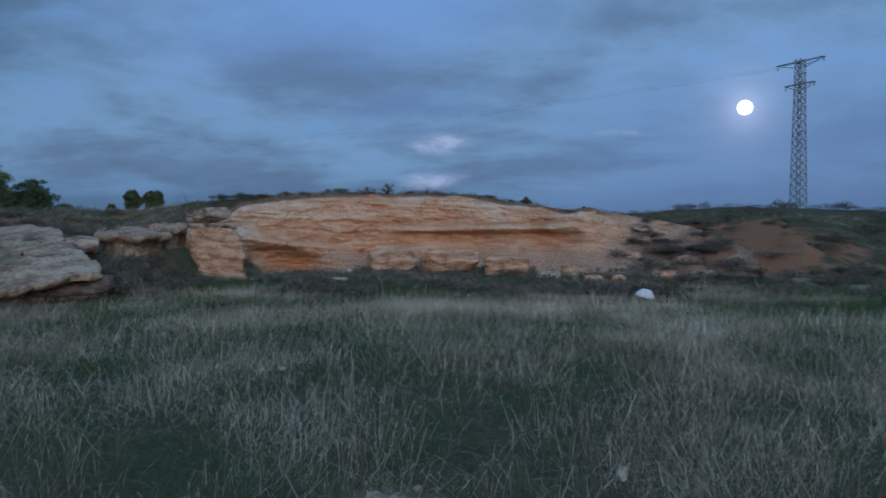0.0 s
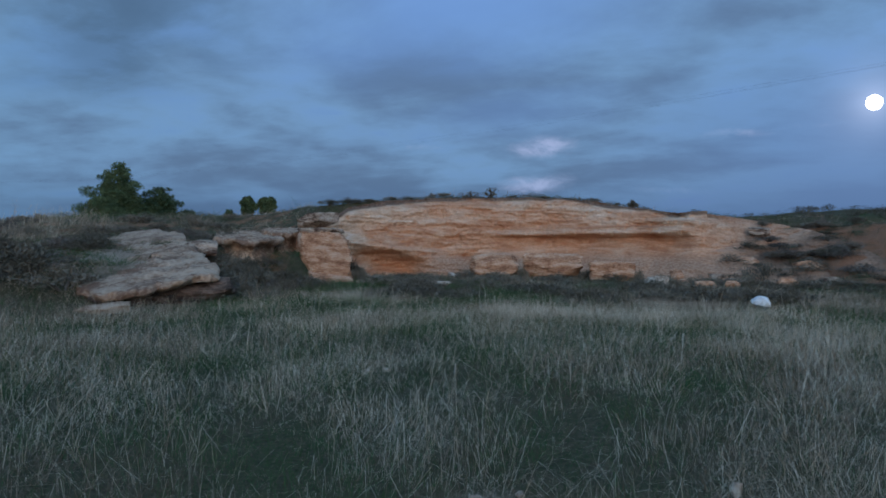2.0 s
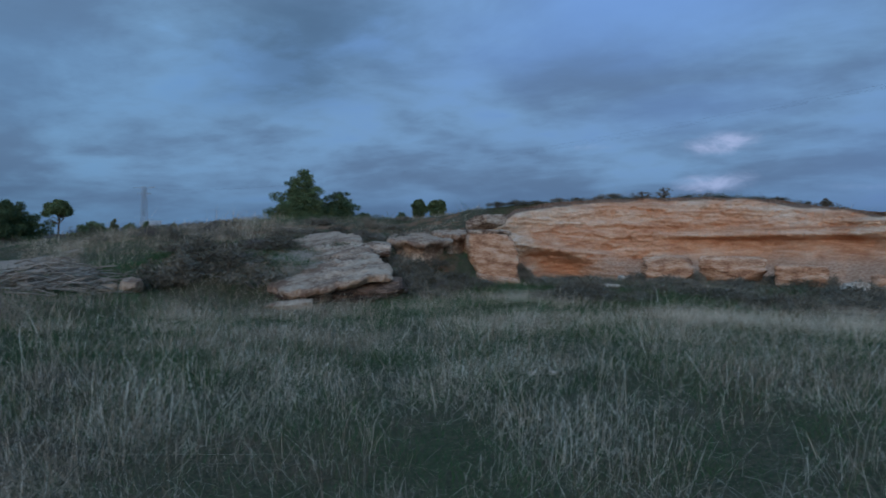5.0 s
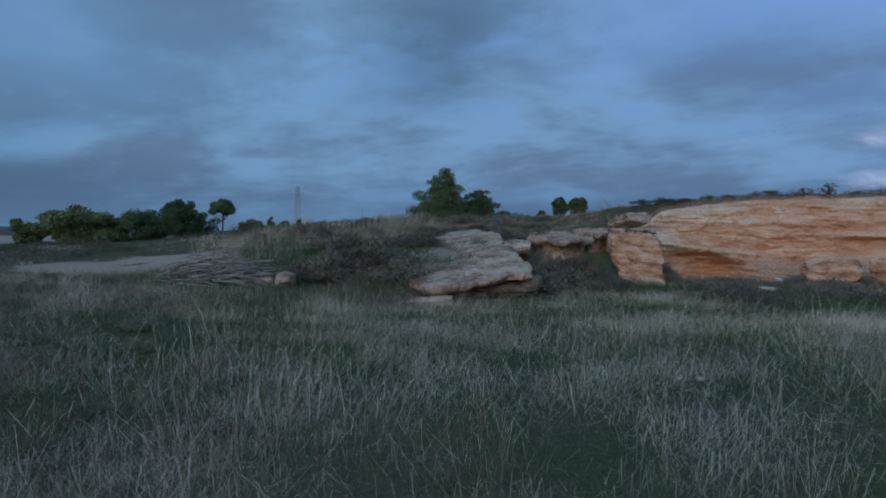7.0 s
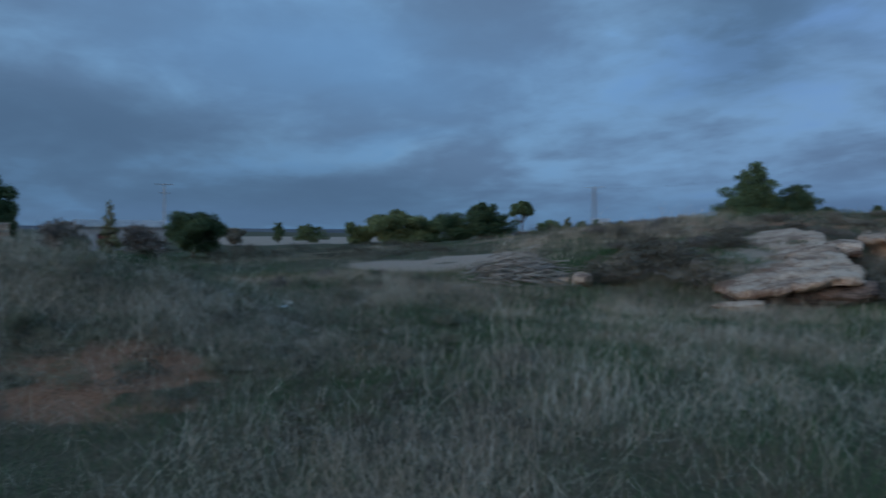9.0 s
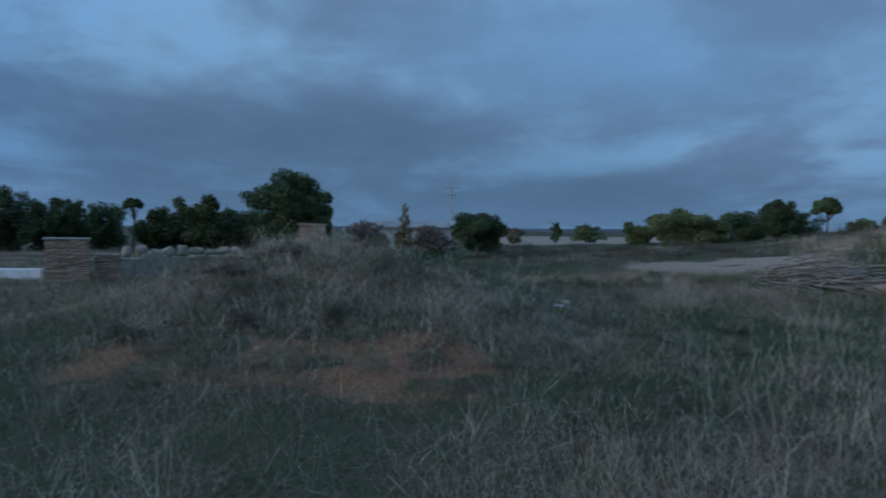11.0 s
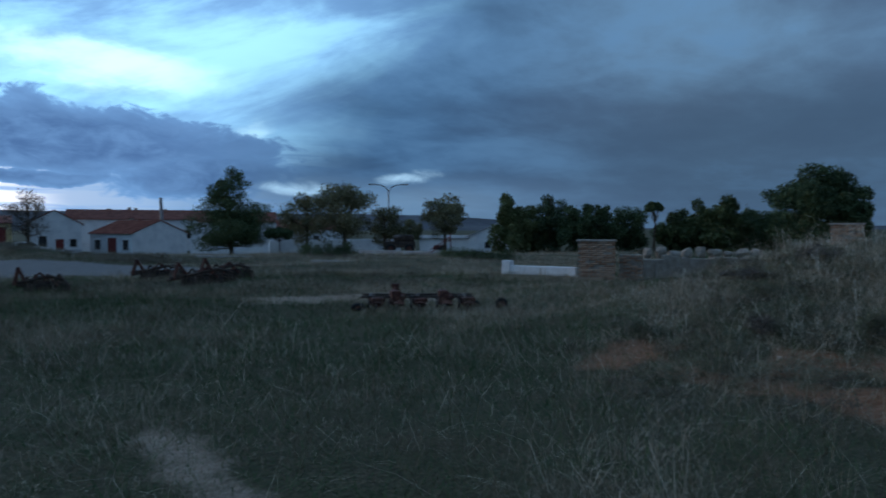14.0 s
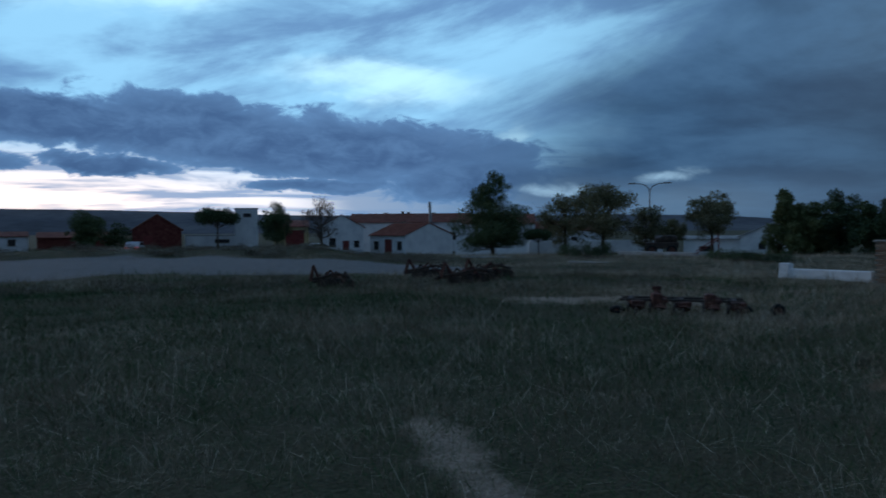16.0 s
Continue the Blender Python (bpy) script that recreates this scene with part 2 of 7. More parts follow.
M_BARK = material("pine_bark", three((0.05, 0.035, 0.025), (0.09, 0.065, 0.045), (0.14, 0.10, 0.075)), 6, 0.95, 0.8, stretch=(1, 1, 0.3))
M_PINE = material("pine_needles", three((0.04, 0.066, 0.03), (0.075, 0.108, 0.046), (0.115, 0.15, 0.064)), 1.6, 0.75, 0.0, random_tone=0.25)
M_OLIVE = material("olive_green_leaves", three((0.06, 0.082, 0.032), (0.1, 0.125, 0.048), (0.14, 0.16, 0.066)), 1.6, 0.75, 0.0, random_tone=0.25)
M_AUTUMN = material("thinning_autumn_leaves", three((0.10, 0.105, 0.056), (0.16, 0.155, 0.08), (0.22, 0.20, 0.11)), 1.6, 0.8, 0.0, random_tone=0.3)
M_SCRUB = material("dark_scrub_leaves", three((0.07, 0.066, 0.046), (0.135, 0.116, 0.084), (0.22, 0.186, 0.136)), 1.4, 0.85, 0.0, random_tone=0.35)
M_HEATH = material("dull_heath_leaves", three((0.07, 0.085, 0.05), (0.13, 0.135, 0.085), (0.21, 0.195, 0.13)), 1.4, 0.85, 0.0, random_tone=0.3)
M_GREY = material("dry_grey_twigs", three((0.08, 0.068, 0.058), (0.14, 0.12, 0.10), (0.22, 0.19, 0.16)), 3, 0.9, 0.0, random_tone=0.2)
M_GRASS = material("mixed_dry_grass", [(0.0, (0.020, 0.055, 0.015)), (0.24, (0.044, 0.112, 0.035)), (0.42, (0.125, 0.088, 0.060)), (0.68, (0.37, 0.298, 0.215)), (1.0, (0.70, 0.61, 0.46))], 0.9, 0.8, 0.0, attr="tone")
M_STEEL = material("galvanised_lattice_steel", three((0.22, 0.23, 0.24), (0.32, 0.33, 0.34), (0.42, 0.43, 0.44)), 3, 0.55, 0.1, metal=0.6)
M_WIRE = material("dark_cable", three((0.03, 0.03, 0.035), (0.05, 0.05, 0.055), (0.07, 0.07, 0.075)), 3, 0.6, 0.0)
M_BRICK = material("old_orange_brick", three((0.30, 0.16, 0.10), (0.43, 0.25, 0.165), (0.52, 0.35, 0.245)), 2.5, 0.95, 0.6, random_tone=0.5)
M_MORTAR = material("crumbling_mortar", three((0.24, 0.20, 0.16), (0.33, 0.28, 0.23), (0.42, 0.37, 0.31)), 5, 0.95, 0.6)
M_LIME = material("whitewashed_plaster", three((0.58, 0.59, 0.60), (0.72, 0.73, 0.73), (0.8, 0.8, 0.79)), 0.7, 0.9, 0.25, fine=9)
M_BLUEWALL = material("pale_rendered_gable", three((0.40, 0.43, 0.46), (0.50, 0.53, 0.56), (0.58, 0.60, 0.62)), 0.6, 0.9, 0.25, fine=9)
M_YELLOW = material("yellow_ochre_render", three((0.45, 0.33, 0.16), (0.55, 0.42, 0.22), (0.62, 0.5, 0.3)), 0.7, 0.9, 0.25)
M_TILE = material("terracotta_roof_tiles", three((0.16, 0.055, 0.04), (0.24, 0.085, 0.06), (0.32, 0.13, 0.09)), 1.5, 0.9, 0.6, random_tone=0.2)
M_REDDOOR = material("dull_red_paint", three((0.14, 0.028, 0.025), (0.2, 0.04, 0.035), (0.26, 0.065, 0.055)), 3, 0.6, 0.2)
M_REDBRICK = material("dark_red_brickwork", three((0.10, 0.025, 0.02), (0.15, 0.04, 0.032), (0.21, 0.07, 0.055)), 3, 0.9, 0.4)
M_RUST = material("rusty_red_paint", three((0.045, 0.024, 0.02), (0.10, 0.04, 0.03), (0.18, 0.075, 0.055)), 7, 0.75, 0.5)
M_DARKIRON = material("dark_rusted_iron", three((0.03, 0.022, 0.018), (0.06, 0.042, 0.034), (0.11, 0.075, 0.055)), 6, 0.7, 0.5)
M_GLASS = material("dark_window_glass", three((0.02, 0.022, 0.025), (0.03, 0.033, 0.036), (0.04, 0.043, 0.046)), 2, 0.12, 0.0, spec=0.6)
M_RUBBER = material("black_rubber", three((0.012, 0.012, 0.012), (0.02, 0.02, 0.02), (0.035, 0.034, 0.033)), 6, 0.9, 0.2)
M_CONCRETE = material("grey_concrete", three((0.26, 0.25, 0.24), (0.36, 0.35, 0.34), (0.45, 0.44, 0.42)), 1.5, 0.95, 0.4)
M_WOOD = material("weathered_grey_wood", three((0.14, 0.11, 0.085), (0.25, 0.21, 0.17), (0.38, 0.33, 0.28)), 3, 0.95, 0.5, stretch=(1, 1, 0.4))
# blue-grey tint stands in for the haze over distance
M_HILL = material("haze_tinted_hillside", three((0.045, 0.05, 0.06), (0.075, 0.08, 0.095), (0.11, 0.112, 0.12)), 0.004, 1.0, 0.0)

moon_mat = bpy.data.materials.new("moonlight")
moon_mat.use_nodes = True
mb = moon_mat.node_tree.nodes["Principled BSDF"]
mb.inputs["Base Color"].default_value = (0.5, 0.5, 0.48, 1)
mb.inputs["Emission Color"].default_value, mb.inputs["Emission Strength"].default_value = (1.0, 0.98, 0.96, 1), 2.6


def ground_material():
    m = bpy.data.materials.new("earth_and_turf")
    m.use_nodes = True
    n, l = m.node_tree.nodes, m.node_tree.links
    b = n["Principled BSDF"]
    tc = n.new("ShaderNodeTexCoord")

    def nz(scale, detail=6.0):
        q = n.new("ShaderNodeTexNoise")
        l.new(tc.outputs["Object"], q.inputs["Vector"])
        q.inputs["Scale"].default_value, q.inputs["Detail"].default_value = scale, detail
        return q.outputs["Fac"]

    def ramp(fac, stops):
        rp = n.new("ShaderNodeValToRGB")
        e = rp.color_ramp.elements
        while len(e) < len(stops):
            e.new(0.5)
        for x, (p, c) in zip(e, stops):
            x.position, x.color = p, (*c, 1)
        l.new(fac, rp.inputs[0])
        return rp.outputs[0]

    def mix(f, a, c):
        q = n.new("ShaderNodeMix")
        q.data_type = "RGBA"
        l.new(f, q.inputs[0])
        l.new(a, q.inputs[6])
        l.new(c, q.inputs[7])
        return q.outputs[2]
    big, mid, fin = nz(0.35), nz(2.2), nz(22, 8)
    turf = mix(mid, ramp(fin, [(0.3, (0.022, 0.038, 0.016)), (0.7, (0.055, 0.078, 0.034))]), ramp(fin, [(0.3, (0.062, 0.044, 0.03)), (0.7, (0.16, 0.118, 0.08))]))
    soil = mix(mid, ramp(fin, [(0.3, (0.20, 0.075, 0.034)), (0.7, (0.37, 0.155, 0.072))]), ramp(fin, [(0.3, (0.15, 0.085, 0.055)), (0.7, (0.30, 0.19, 0.13))]))
    sand = mix(mid, ramp(fin, [(0.3, (0.28, 0.20, 0.145)), (0.7, (0.46, 0.345, 0.26))]), ramp(fin, [(0.3, (0.22, 0.165, 0.12)), (0.7, (0.40, 0.315, 0.245))]))
    gravel = mix(mid, ramp(fin, [(0.3, (0.15, 0.145, 0.145)), (0.7, (0.30, 0.29, 0.285))]), ramp(fin, [(0.3, (0.07, 0.07, 0.065)), (0.7, (0.17, 0.165, 0.155))]))
    col = turf
    for name, c, lo, hi in (("soil", soil, 0.25, 0.6), ("sand", sand, 0.25, 0.6), ("gravel", gravel, 0.25, 0.6)):
        at = n.new("ShaderNodeAttribute")
        at.attribute_name = name
        ad = n.new("ShaderNodeMath")
        ad.operation = "MULTIPLY_ADD"
        l.new(mid, ad.inputs[0])
        ad.inputs[1].default_value = 0.7
        l.new(at.outputs["Fac"], ad.inputs[2])
        mr = n.new("ShaderNodeMapRange")
        mr.interpolation_type = "SMOOTHSTEP"
        l.new(ad.outputs[0], mr.inputs[0])
        mr.inputs[1].default_value, mr.inputs[2].default_value = lo + 0.3, hi + 0.3
        col = mix(mr.outputs[0], col, c)
    l.new(col, b.inputs["Base Color"])
    b.inputs["Roughness"].default_value = 0.97
    b.inputs["Specular IOR Level"].default_value = 0.15
    bp = n.new("ShaderNodeBump")
    bp.inputs["Strength"].default_value, bp.inputs["Distance"].default_value = 0.9, 0.06
    l.new(fin, bp.inputs["Height"])
    l.new(bp.outputs[0], b.inputs["Normal"])
    return m


M_GROUND = ground_material()


def cliff_material():
    m = bpy.data.materials.new("layered_ochre_cliff")
    m.use_nodes = True
    n, l = m.node_tree.nodes, m.node_tree.links
    b = n["Principled BSDF"]
    tc = n.new("ShaderNodeTexCoord")

    def nz(scale, detail=6.0, stretch=(1, 1, 1), dist=0.0):
        mp = n.new("ShaderNodeMapping")
        l.new(tc.outputs["Object"], mp.inputs[0])
        mp.inputs["Scale"].default_value = stretch
        q = n.new("ShaderNodeTexNoise")
        l.new(mp.outputs[0], q.inputs["Vector"])
        q.inputs["Scale"].default_value, q.inputs["Detail"].default_value = scale, detail
        q.inputs["Distortion"].default_value = dist
        return q.outputs["Fac"]

    def ramp(fac, stops):
        rp = n.new("ShaderNodeValToRGB")
        e = rp.color_ramp.elements
        while len(e) < len(stops):
            e.new(0.5)
        for x, (p, c) in zip(e, stops):
            x.position, x.color = p, (*c, 1)
        l.new(fac, rp.inputs[0])
        return rp.outputs[0]

    def mix(f, a, c, t=None):
        q = n.new("ShaderNodeMix")
        q.data_type = "RGBA"
        if t:
            q.blend_type = t
        if isinstance(f, float):
            q.inputs[0].default_value = f
        else:
            l.new(f, q.inputs[0])
        l.new(a, q.inputs[6])
        l.new(c, q.inputs[7])
        return q.outputs[2]
    strata = nz(0.9, 8.0, (0.6, 0.6, 3.4), 1.2)
    patch = nz(0.42, 4.0, (1, 1, 1.6), 0.8)
    fin = nz(9.0, 8.0, (1, 1, 1.8))
    warm = ramp(strata, [(0.33, (0.43, 0.19, 0.10)), (0.5, (0.58, 0.305, 0.175)), (0.66, (0.65, 0.415, 0.275))])
    pale = ramp(strata, [(0.33, (0.52, 0.31, 0.195)), (0.5, (0.66, 0.445, 0.30)), (0.66, (0.72, 0.55, 0.42))])
    at = n.new("ShaderNodeAttribute")
    at.attribute_name = "pale"
    ad = n.new("ShaderNodeMath")
    ad.operation = "ADD"
    l.new(patch, ad.inputs[0])
    l.new(at.outputs["Fac"], ad.inputs[1])
    mr = n.new("ShaderNodeMapRange")
    mr.interpolation_type = "SMOOTHSTEP"
    l.new(ad.outputs[0], mr.inputs[0])
    mr.inputs[1].default_value, mr.inputs[2].default_value = 0.42, 0.72
    col = mix(mr.outputs[0], warm, pale)
    tal = n.new("ShaderNodeAttribute")
    tal.attribute_name = "talus"
    col = mix(tal.outputs["Fac"], col, ramp(fin, [(0.3, (0.35, 0.20, 0.125)), (0.7, (0.48, 0.30, 0.20))]))
    col = mix(0.32, col, ramp(fin, [(0.33, (0.42, 0.38, 0.35)), (0.62, (1.0, 1.0, 1.0))]), "MULTIPLY")
    top = n.new("ShaderNodeAttribute")
    top.attribute_name = "earth"
    col = mix(top.outputs["Fac"], col, ramp(fin, [(0.3, (0.10, 0.062, 0.042)), (0.7, (0.23, 0.145, 0.10))]))
    l.new(col, b.inputs["Base Color"])
    b.inputs["Roughness"].default_value = 0.97
    b.inputs["Specular IOR Level"].default_value = 0.15
    bp = n.new("ShaderNodeBump")
    bp.inputs["Strength"].default_value, bp.inputs["Distance"].default_value = 0.5, 0.06
    l.new(fin, bp.inputs["Height"])
    l.new(bp.outputs[0], b.inputs["Normal"])
    return m


M_CLIFF = cliff_material()

# ---- building tools ----


def hash3(i, j, k, seed):
    h = (i.astype(np.int64) * 374761393 + j.astype(np.int64) * 668265263 + k.astype(np.int64) * 1274126177 + seed * 974711) & 0xFFFFFFFF
    h = ((h ^ (h >> 13)) * 1103515245 + 12345) & 0xFFFFFFFF
    h = ((h ^ (h >> 16)) * 2246822519) & 0xFFFFFFFF
    return (h >> 8) / 16777216.0


def vnoise(x, y, z=None, seed=0):
    """Smooth value noise, 0 to 1."""
    x, y = np.asarray(x, float), np.asarray(y, float)
    z = np.zeros_like(x) if z is None else np.asarray(z, float)
    i, j, k = np.floor(x).astype(int), np.floor(y).astype(int), np.floor(z).astype(int)
    u, v, w = x - i, y - j, z - k
    u, v, w = u * u * (3 - 2 * u), v * v * (3 - 2 * v), w * w * (3 - 2 * w)
    out = 0
    for a in (0, 1):
        for b in (0, 1):
            for c in (0, 1):
                out = out + hash3(i + a, j + b, k + c, seed) * (u if a else 1 - u) * (v if b else 1 - v) * (w if c else 1 - w)
    return out


def fbm(x, y, z=None, seed=0, octaves=4):
    t, amp, tot = 0, 1.0, 0
    for o in range(octaves):
        f = 2.0 ** o
        t = t + amp * vnoise(x * f, y * f, None if z is None else z * f, seed + o)
        tot, amp = tot + amp, amp * 0.5
    return t / tot


def sstep(a, b, v):
    t = np.clip((v - a) / (b - a), 0, 1)
    return t * t * (3 - 2 * t)


def polar(a, r):
    return -r * math.sin(radians(a)), r * math.cos(radians(a))


class Geo:
    """Collects vertices and faces for one mesh."""

    def __init__(self):
        self.v, self.f = [], []

    def add(self, verts, faces):
        o = len(self.v)
        self.v += [tuple(p) for p in verts]
        self.f += [tuple(i + o for i in q) for q in faces]
        return self

    def box(self, c, s, rz=0.0, bevel=0.0):
        cx, cy, cz = c
        ca, sa = math.cos(rz), math.sin(rz)
        x, y, z = s[0] / 2, s[1] / 2, s[2] / 2
        b = min(bevel, x * 0.4, y * 0.4, z * 0.4)
        pts, fs = [], []
        if b:
            for zz, ins in ((-z, b), (-z + b, 0), (z - b, 0), (z, b)):
                for px, py in ((-x + ins, -y + ins), (x - ins, -y + ins), (x - ins, y - ins), (-x + ins, y - ins)):
                    pts.append((px, py, zz))
            for k in range(3):
                for i in range(4):
                    fs.append((4 * k + i, 4 * k + (i + 1) % 4, 4 * k + 4 + (i + 1) % 4, 4 * k + 4 + i))
            fs += [(3, 2, 1, 0), (12, 13, 14, 15)]
        else:
            pts = [(px, py, pz) for pz in (-z, z) for px, py in ((-x, -y), (x, -y), (x, y), (-x, y))]
            fs = [(3, 2, 1, 0), (4, 5, 6, 7)] + [(i, (i + 1) % 4, 4 + (i + 1) % 4, 4 + i) for i in range(4)]
        return self.add([(cx + px * ca - py * sa, cy + px * sa + py * ca, cz + pz) for px, py, pz in pts], fs)

    def tube(self, p0, p1, r0, r1=None, n=6, cap=True):
        p0, p1 = Vector(p0), Vector(p1)
        r1 = r0 if r1 is None else r1
        d = (p1 - p0).normalized()
        a = d.orthogonal().normalized()
        b = d.cross(a)
        pts = []
        for p, r in ((p0, r0), (p1, r1)):
            for i in range(n):
                t = 2 * math.pi * i / n
                pts.append(p + a * (r * math.cos(t)) + b * (r * math.sin(t)))
        fs = [(i, (i + 1) % n, n + (i + 1) % n, n + i) for i in range(n)]
        if cap:
            fs += [tuple(range(n - 1, -1, -1)), tuple(range(n, 2 * n))]
        return self.add(pts, fs)

    def pipe(self, pts, radii, n=6):
        for (a, ra), (b, rb) in zip(zip(pts, radii), zip(pts[1:], radii[1:])):
            self.tube(a, b, ra, rb, n)
        return self

    def mesh(self, name):
        me = bpy.data.meshes.new(name)
        me.from_pydata(self.v, [], self.f)
        me.update()
        return me


def fast_mesh(name, verts, corners, size):
    """A mesh from arrays; every face has `size` corners."""
    me = bpy.data.meshes.new(name)
    n = len(corners) // size
    me.vertices.add(len(verts))
    me.vertices.foreach_set("co", np.ascontiguousarray(verts, dtype=np.float32).ravel())
    me.loops.add(len(corners))
    me.loops.foreach_set("vertex_index", np.ascontiguousarray(corners, dtype=np.int32))
    me.polygons.add(n)
    me.polygons.foreach_set("loop_start", np.arange(0, n * size, size, dtype=np.int32))
    me.update(calc_edges=True)
    return me


def put_attr(me, name, values):
    at = me.attributes.new(name, "FLOAT", "POINT")
    at.data.foreach_set("value", np.ascontiguousarray(values, dtype=np.float32))


def smooth(me):
    me.polygons.foreach_set("use_smooth", np.ones(len(me.polygons), dtype=bool))
    return me


def part(name, geo, mat, parent=None, label=""):
    me = geo.mesh(name) if isinstance(geo, Geo) else geo
    ob = new(name, me)
    if mat and not me.materials:
        me.materials.append(mat)
    if parent:
        ob.parent = parent
    if label:
        tagged(ob, label)
    return ob


def thing(name, x, y, z, label, category, group="", rz=0.0, kind=""):
    ob = new(name)
    ob.matrix_basis = pose(x, y, z, 0, 0, rz)
    return tagged(ob, label, category, group, kind)


# ---- ground ----
CL_AZ = (-24, -15, -12, -8, 0, 8, 13, 17, 19)
CL_R = (27.5, 30.0, 31.0, 32.2, 33.2, 32.6, 31.6, 30.4, 30.0)
TOP_AZ = (-60, -30, -22, -18, -14, -12, -9.9, -7.2, -3, 1.4, 8, 12.6, 16.2, 19, 24, 28, 39, 46, 55, 64, 72, 180)
TOP_Z = (3.0, 3.9, 4.2, 4.2, 3.5, 2.95, 2.85, 3.12, 3.5, 3.68, 3.58, 3.42, 2.95, 3.1, 2.75, 2.75, 2.35, 1.7, 0.8, 0.3, 0, 0)
R0_AZ = (-60, -30, -18, -14, -11, 17, 20, 26, 38, 48, 64, 180)
R0_R = (24, 24, 25, 27, 32.2, 31.4, 23, 18.5, 16.5, 15, 20, 20)
R1_AZ = (-60, -30, -18, -14, -11, 17, 20, 26, 38, 48, 64, 180)
R1_R = (62, 62, 60, 48, 33.6, 33.0, 38, 40, 40, 40, 60, 60)


BANK_AZ = (-24, -22, -19, -17, -14.5, -12)
BANK_Z = (0.9, 1.5, 2.2, 2.45, 2.7, 2.85)


def cliff_r(a):
    return np.interp(a, CL_AZ, CL_R)


def ground_z(x, y, rough=True):
    x, y = np.asarray(x, float), np.asarray(y, float)
    r = np.hypot(x, y) + 1e-6
    a = np.degrees(np.arctan2(-x, y))
    r0, r1 = np.interp(a, R0_AZ, R0_R), np.interp(a, R1_AZ, R1_R)
    cl = sstep(-14.5, -11, a) * (1 - sstep(17, 19, a))
    r0 = r0 * (1 - cl) + (cliff_r(a) + 1.0) * cl
    r1 = r1 * (1 - cl) + (cliff_r(a) + 1.9) * cl
    top = np.interp(a, TOP_AZ, TOP_Z)
    top = top * (1 - 0.7 * sstep(90, 260, r)) * (1 - sstep(260, 700, r))
    z = top * sstep(0, 1, (r - r0) / (r1 - r0))
    bw = sstep(-11.5, -15, a) * (1 - sstep(-24, -34, a))
    bank = 2.65 * sstep(28.5, 38.5, r + 3.0 * (vnoise(x * 0.35, y * 0.35, None, 71) - 0.5)) + (top - 2.65) * sstep(38, 64, r)
    rub = fbm(x * 0.55, y * 0.55, None, 73, 4)
    bank = bank + sstep(26, 29, r) * (1 - sstep(36, 44, r)) * (0.9 * (rub - 0.5) + 0.5 * (np.round(rub * 8) / 8 - 0.5))
    z = z * (1 - bw) + bank * bw
    town = sstep(98, 112, a) + sstep(-60, -90, a)
    z = z - np.interp(a, (144, 151), (2.0, 1.0)) * sstep(38, 104, r) * np.clip(town, 0, 1) - 3.0 * sstep(140, 600, r) * np.clip(town, 0, 1)
    # grassy spoil mound
    ma = sstep(65, 82, a) * (1 - sstep(90, 111, a))
    mr = sstep(6.8, 12.4, r) * (1 - sstep(13.2, 18, r))
    z = z + ma * mr * (1.12 + 0.30 * (vnoise(x * 0.5, y * 0.5, None, 5) - 0.5) + 0.45 * (fbm(x * 1.1, y * 1.1, None, 6, 3) - 0.5))
    z = z + 0.35 * np.exp(-(((a - 62) / 16) ** 2) - ((r - 17) / 6) ** 2)
    oc = sstep(26.0, 28.0, a) * (1 - sstep(38, 46, a)) * sstep(18.6, 20.4, r) * (1 - sstep(30, 36, r))
    z = z * (1 - oc) + oc * np.maximum(z, 0.50 + 0.105 * (r - 17.5))
    led = sstep(18.2, 19.4, a) * (1 - sstep(24.8, 26.2, a)) * sstep(25.4, 27.0, r) * (1 - sstep(31, 36, r))
    z = z * (1 - led) + led * np.maximum(z, 1.05 + 0.12 * (r - 26))
    rim = np.interp(a, (138, 142, 150, 163, 180), (33, 35, 43, 50, 52))
    z = z + 0.55 * sstep(143, 149, a) * sstep(1.0, 4.5, r - rim) * (1 - sstep(9, 20, r - rim))
    if rough:
        near = np.clip(1.2 - r / 200, 0, 1)
        z = z + near * (0.34 * (fbm(x * 0.22, y * 0.22, None, 11, 3) - 0.5) * sstep(3, 10, r) + 0.09 * (fbm(x * 1.3, y * 1.3, None, 17, 3) - 0.5))
        hill = sstep(0.15, 0.6, z) * sstep(15, 24, r) * (1 - sstep(60, 110, r))
        z = z + hill * 0.55 * (fbm(x * 0.35, y * 0.35, None, 31, 3) - 0.5)
    return z


def gz(x, y):
    return float(ground_z(np.array([x]), np.array([y]))[0])


def bank_z(a, r):
    """Height of the eroded slope at the end of the quarry face, or far below where there is none."""
    if not -23.5 < a < -12.5:
        return -9.0
    q = min(1.0, max(0.0, (r - float(cliff_r(a)) + 0.4) / 5.0))
    return -0.35 + (float(np.interp(a, BANK_AZ, BANK_Z)) + 0.35) * q


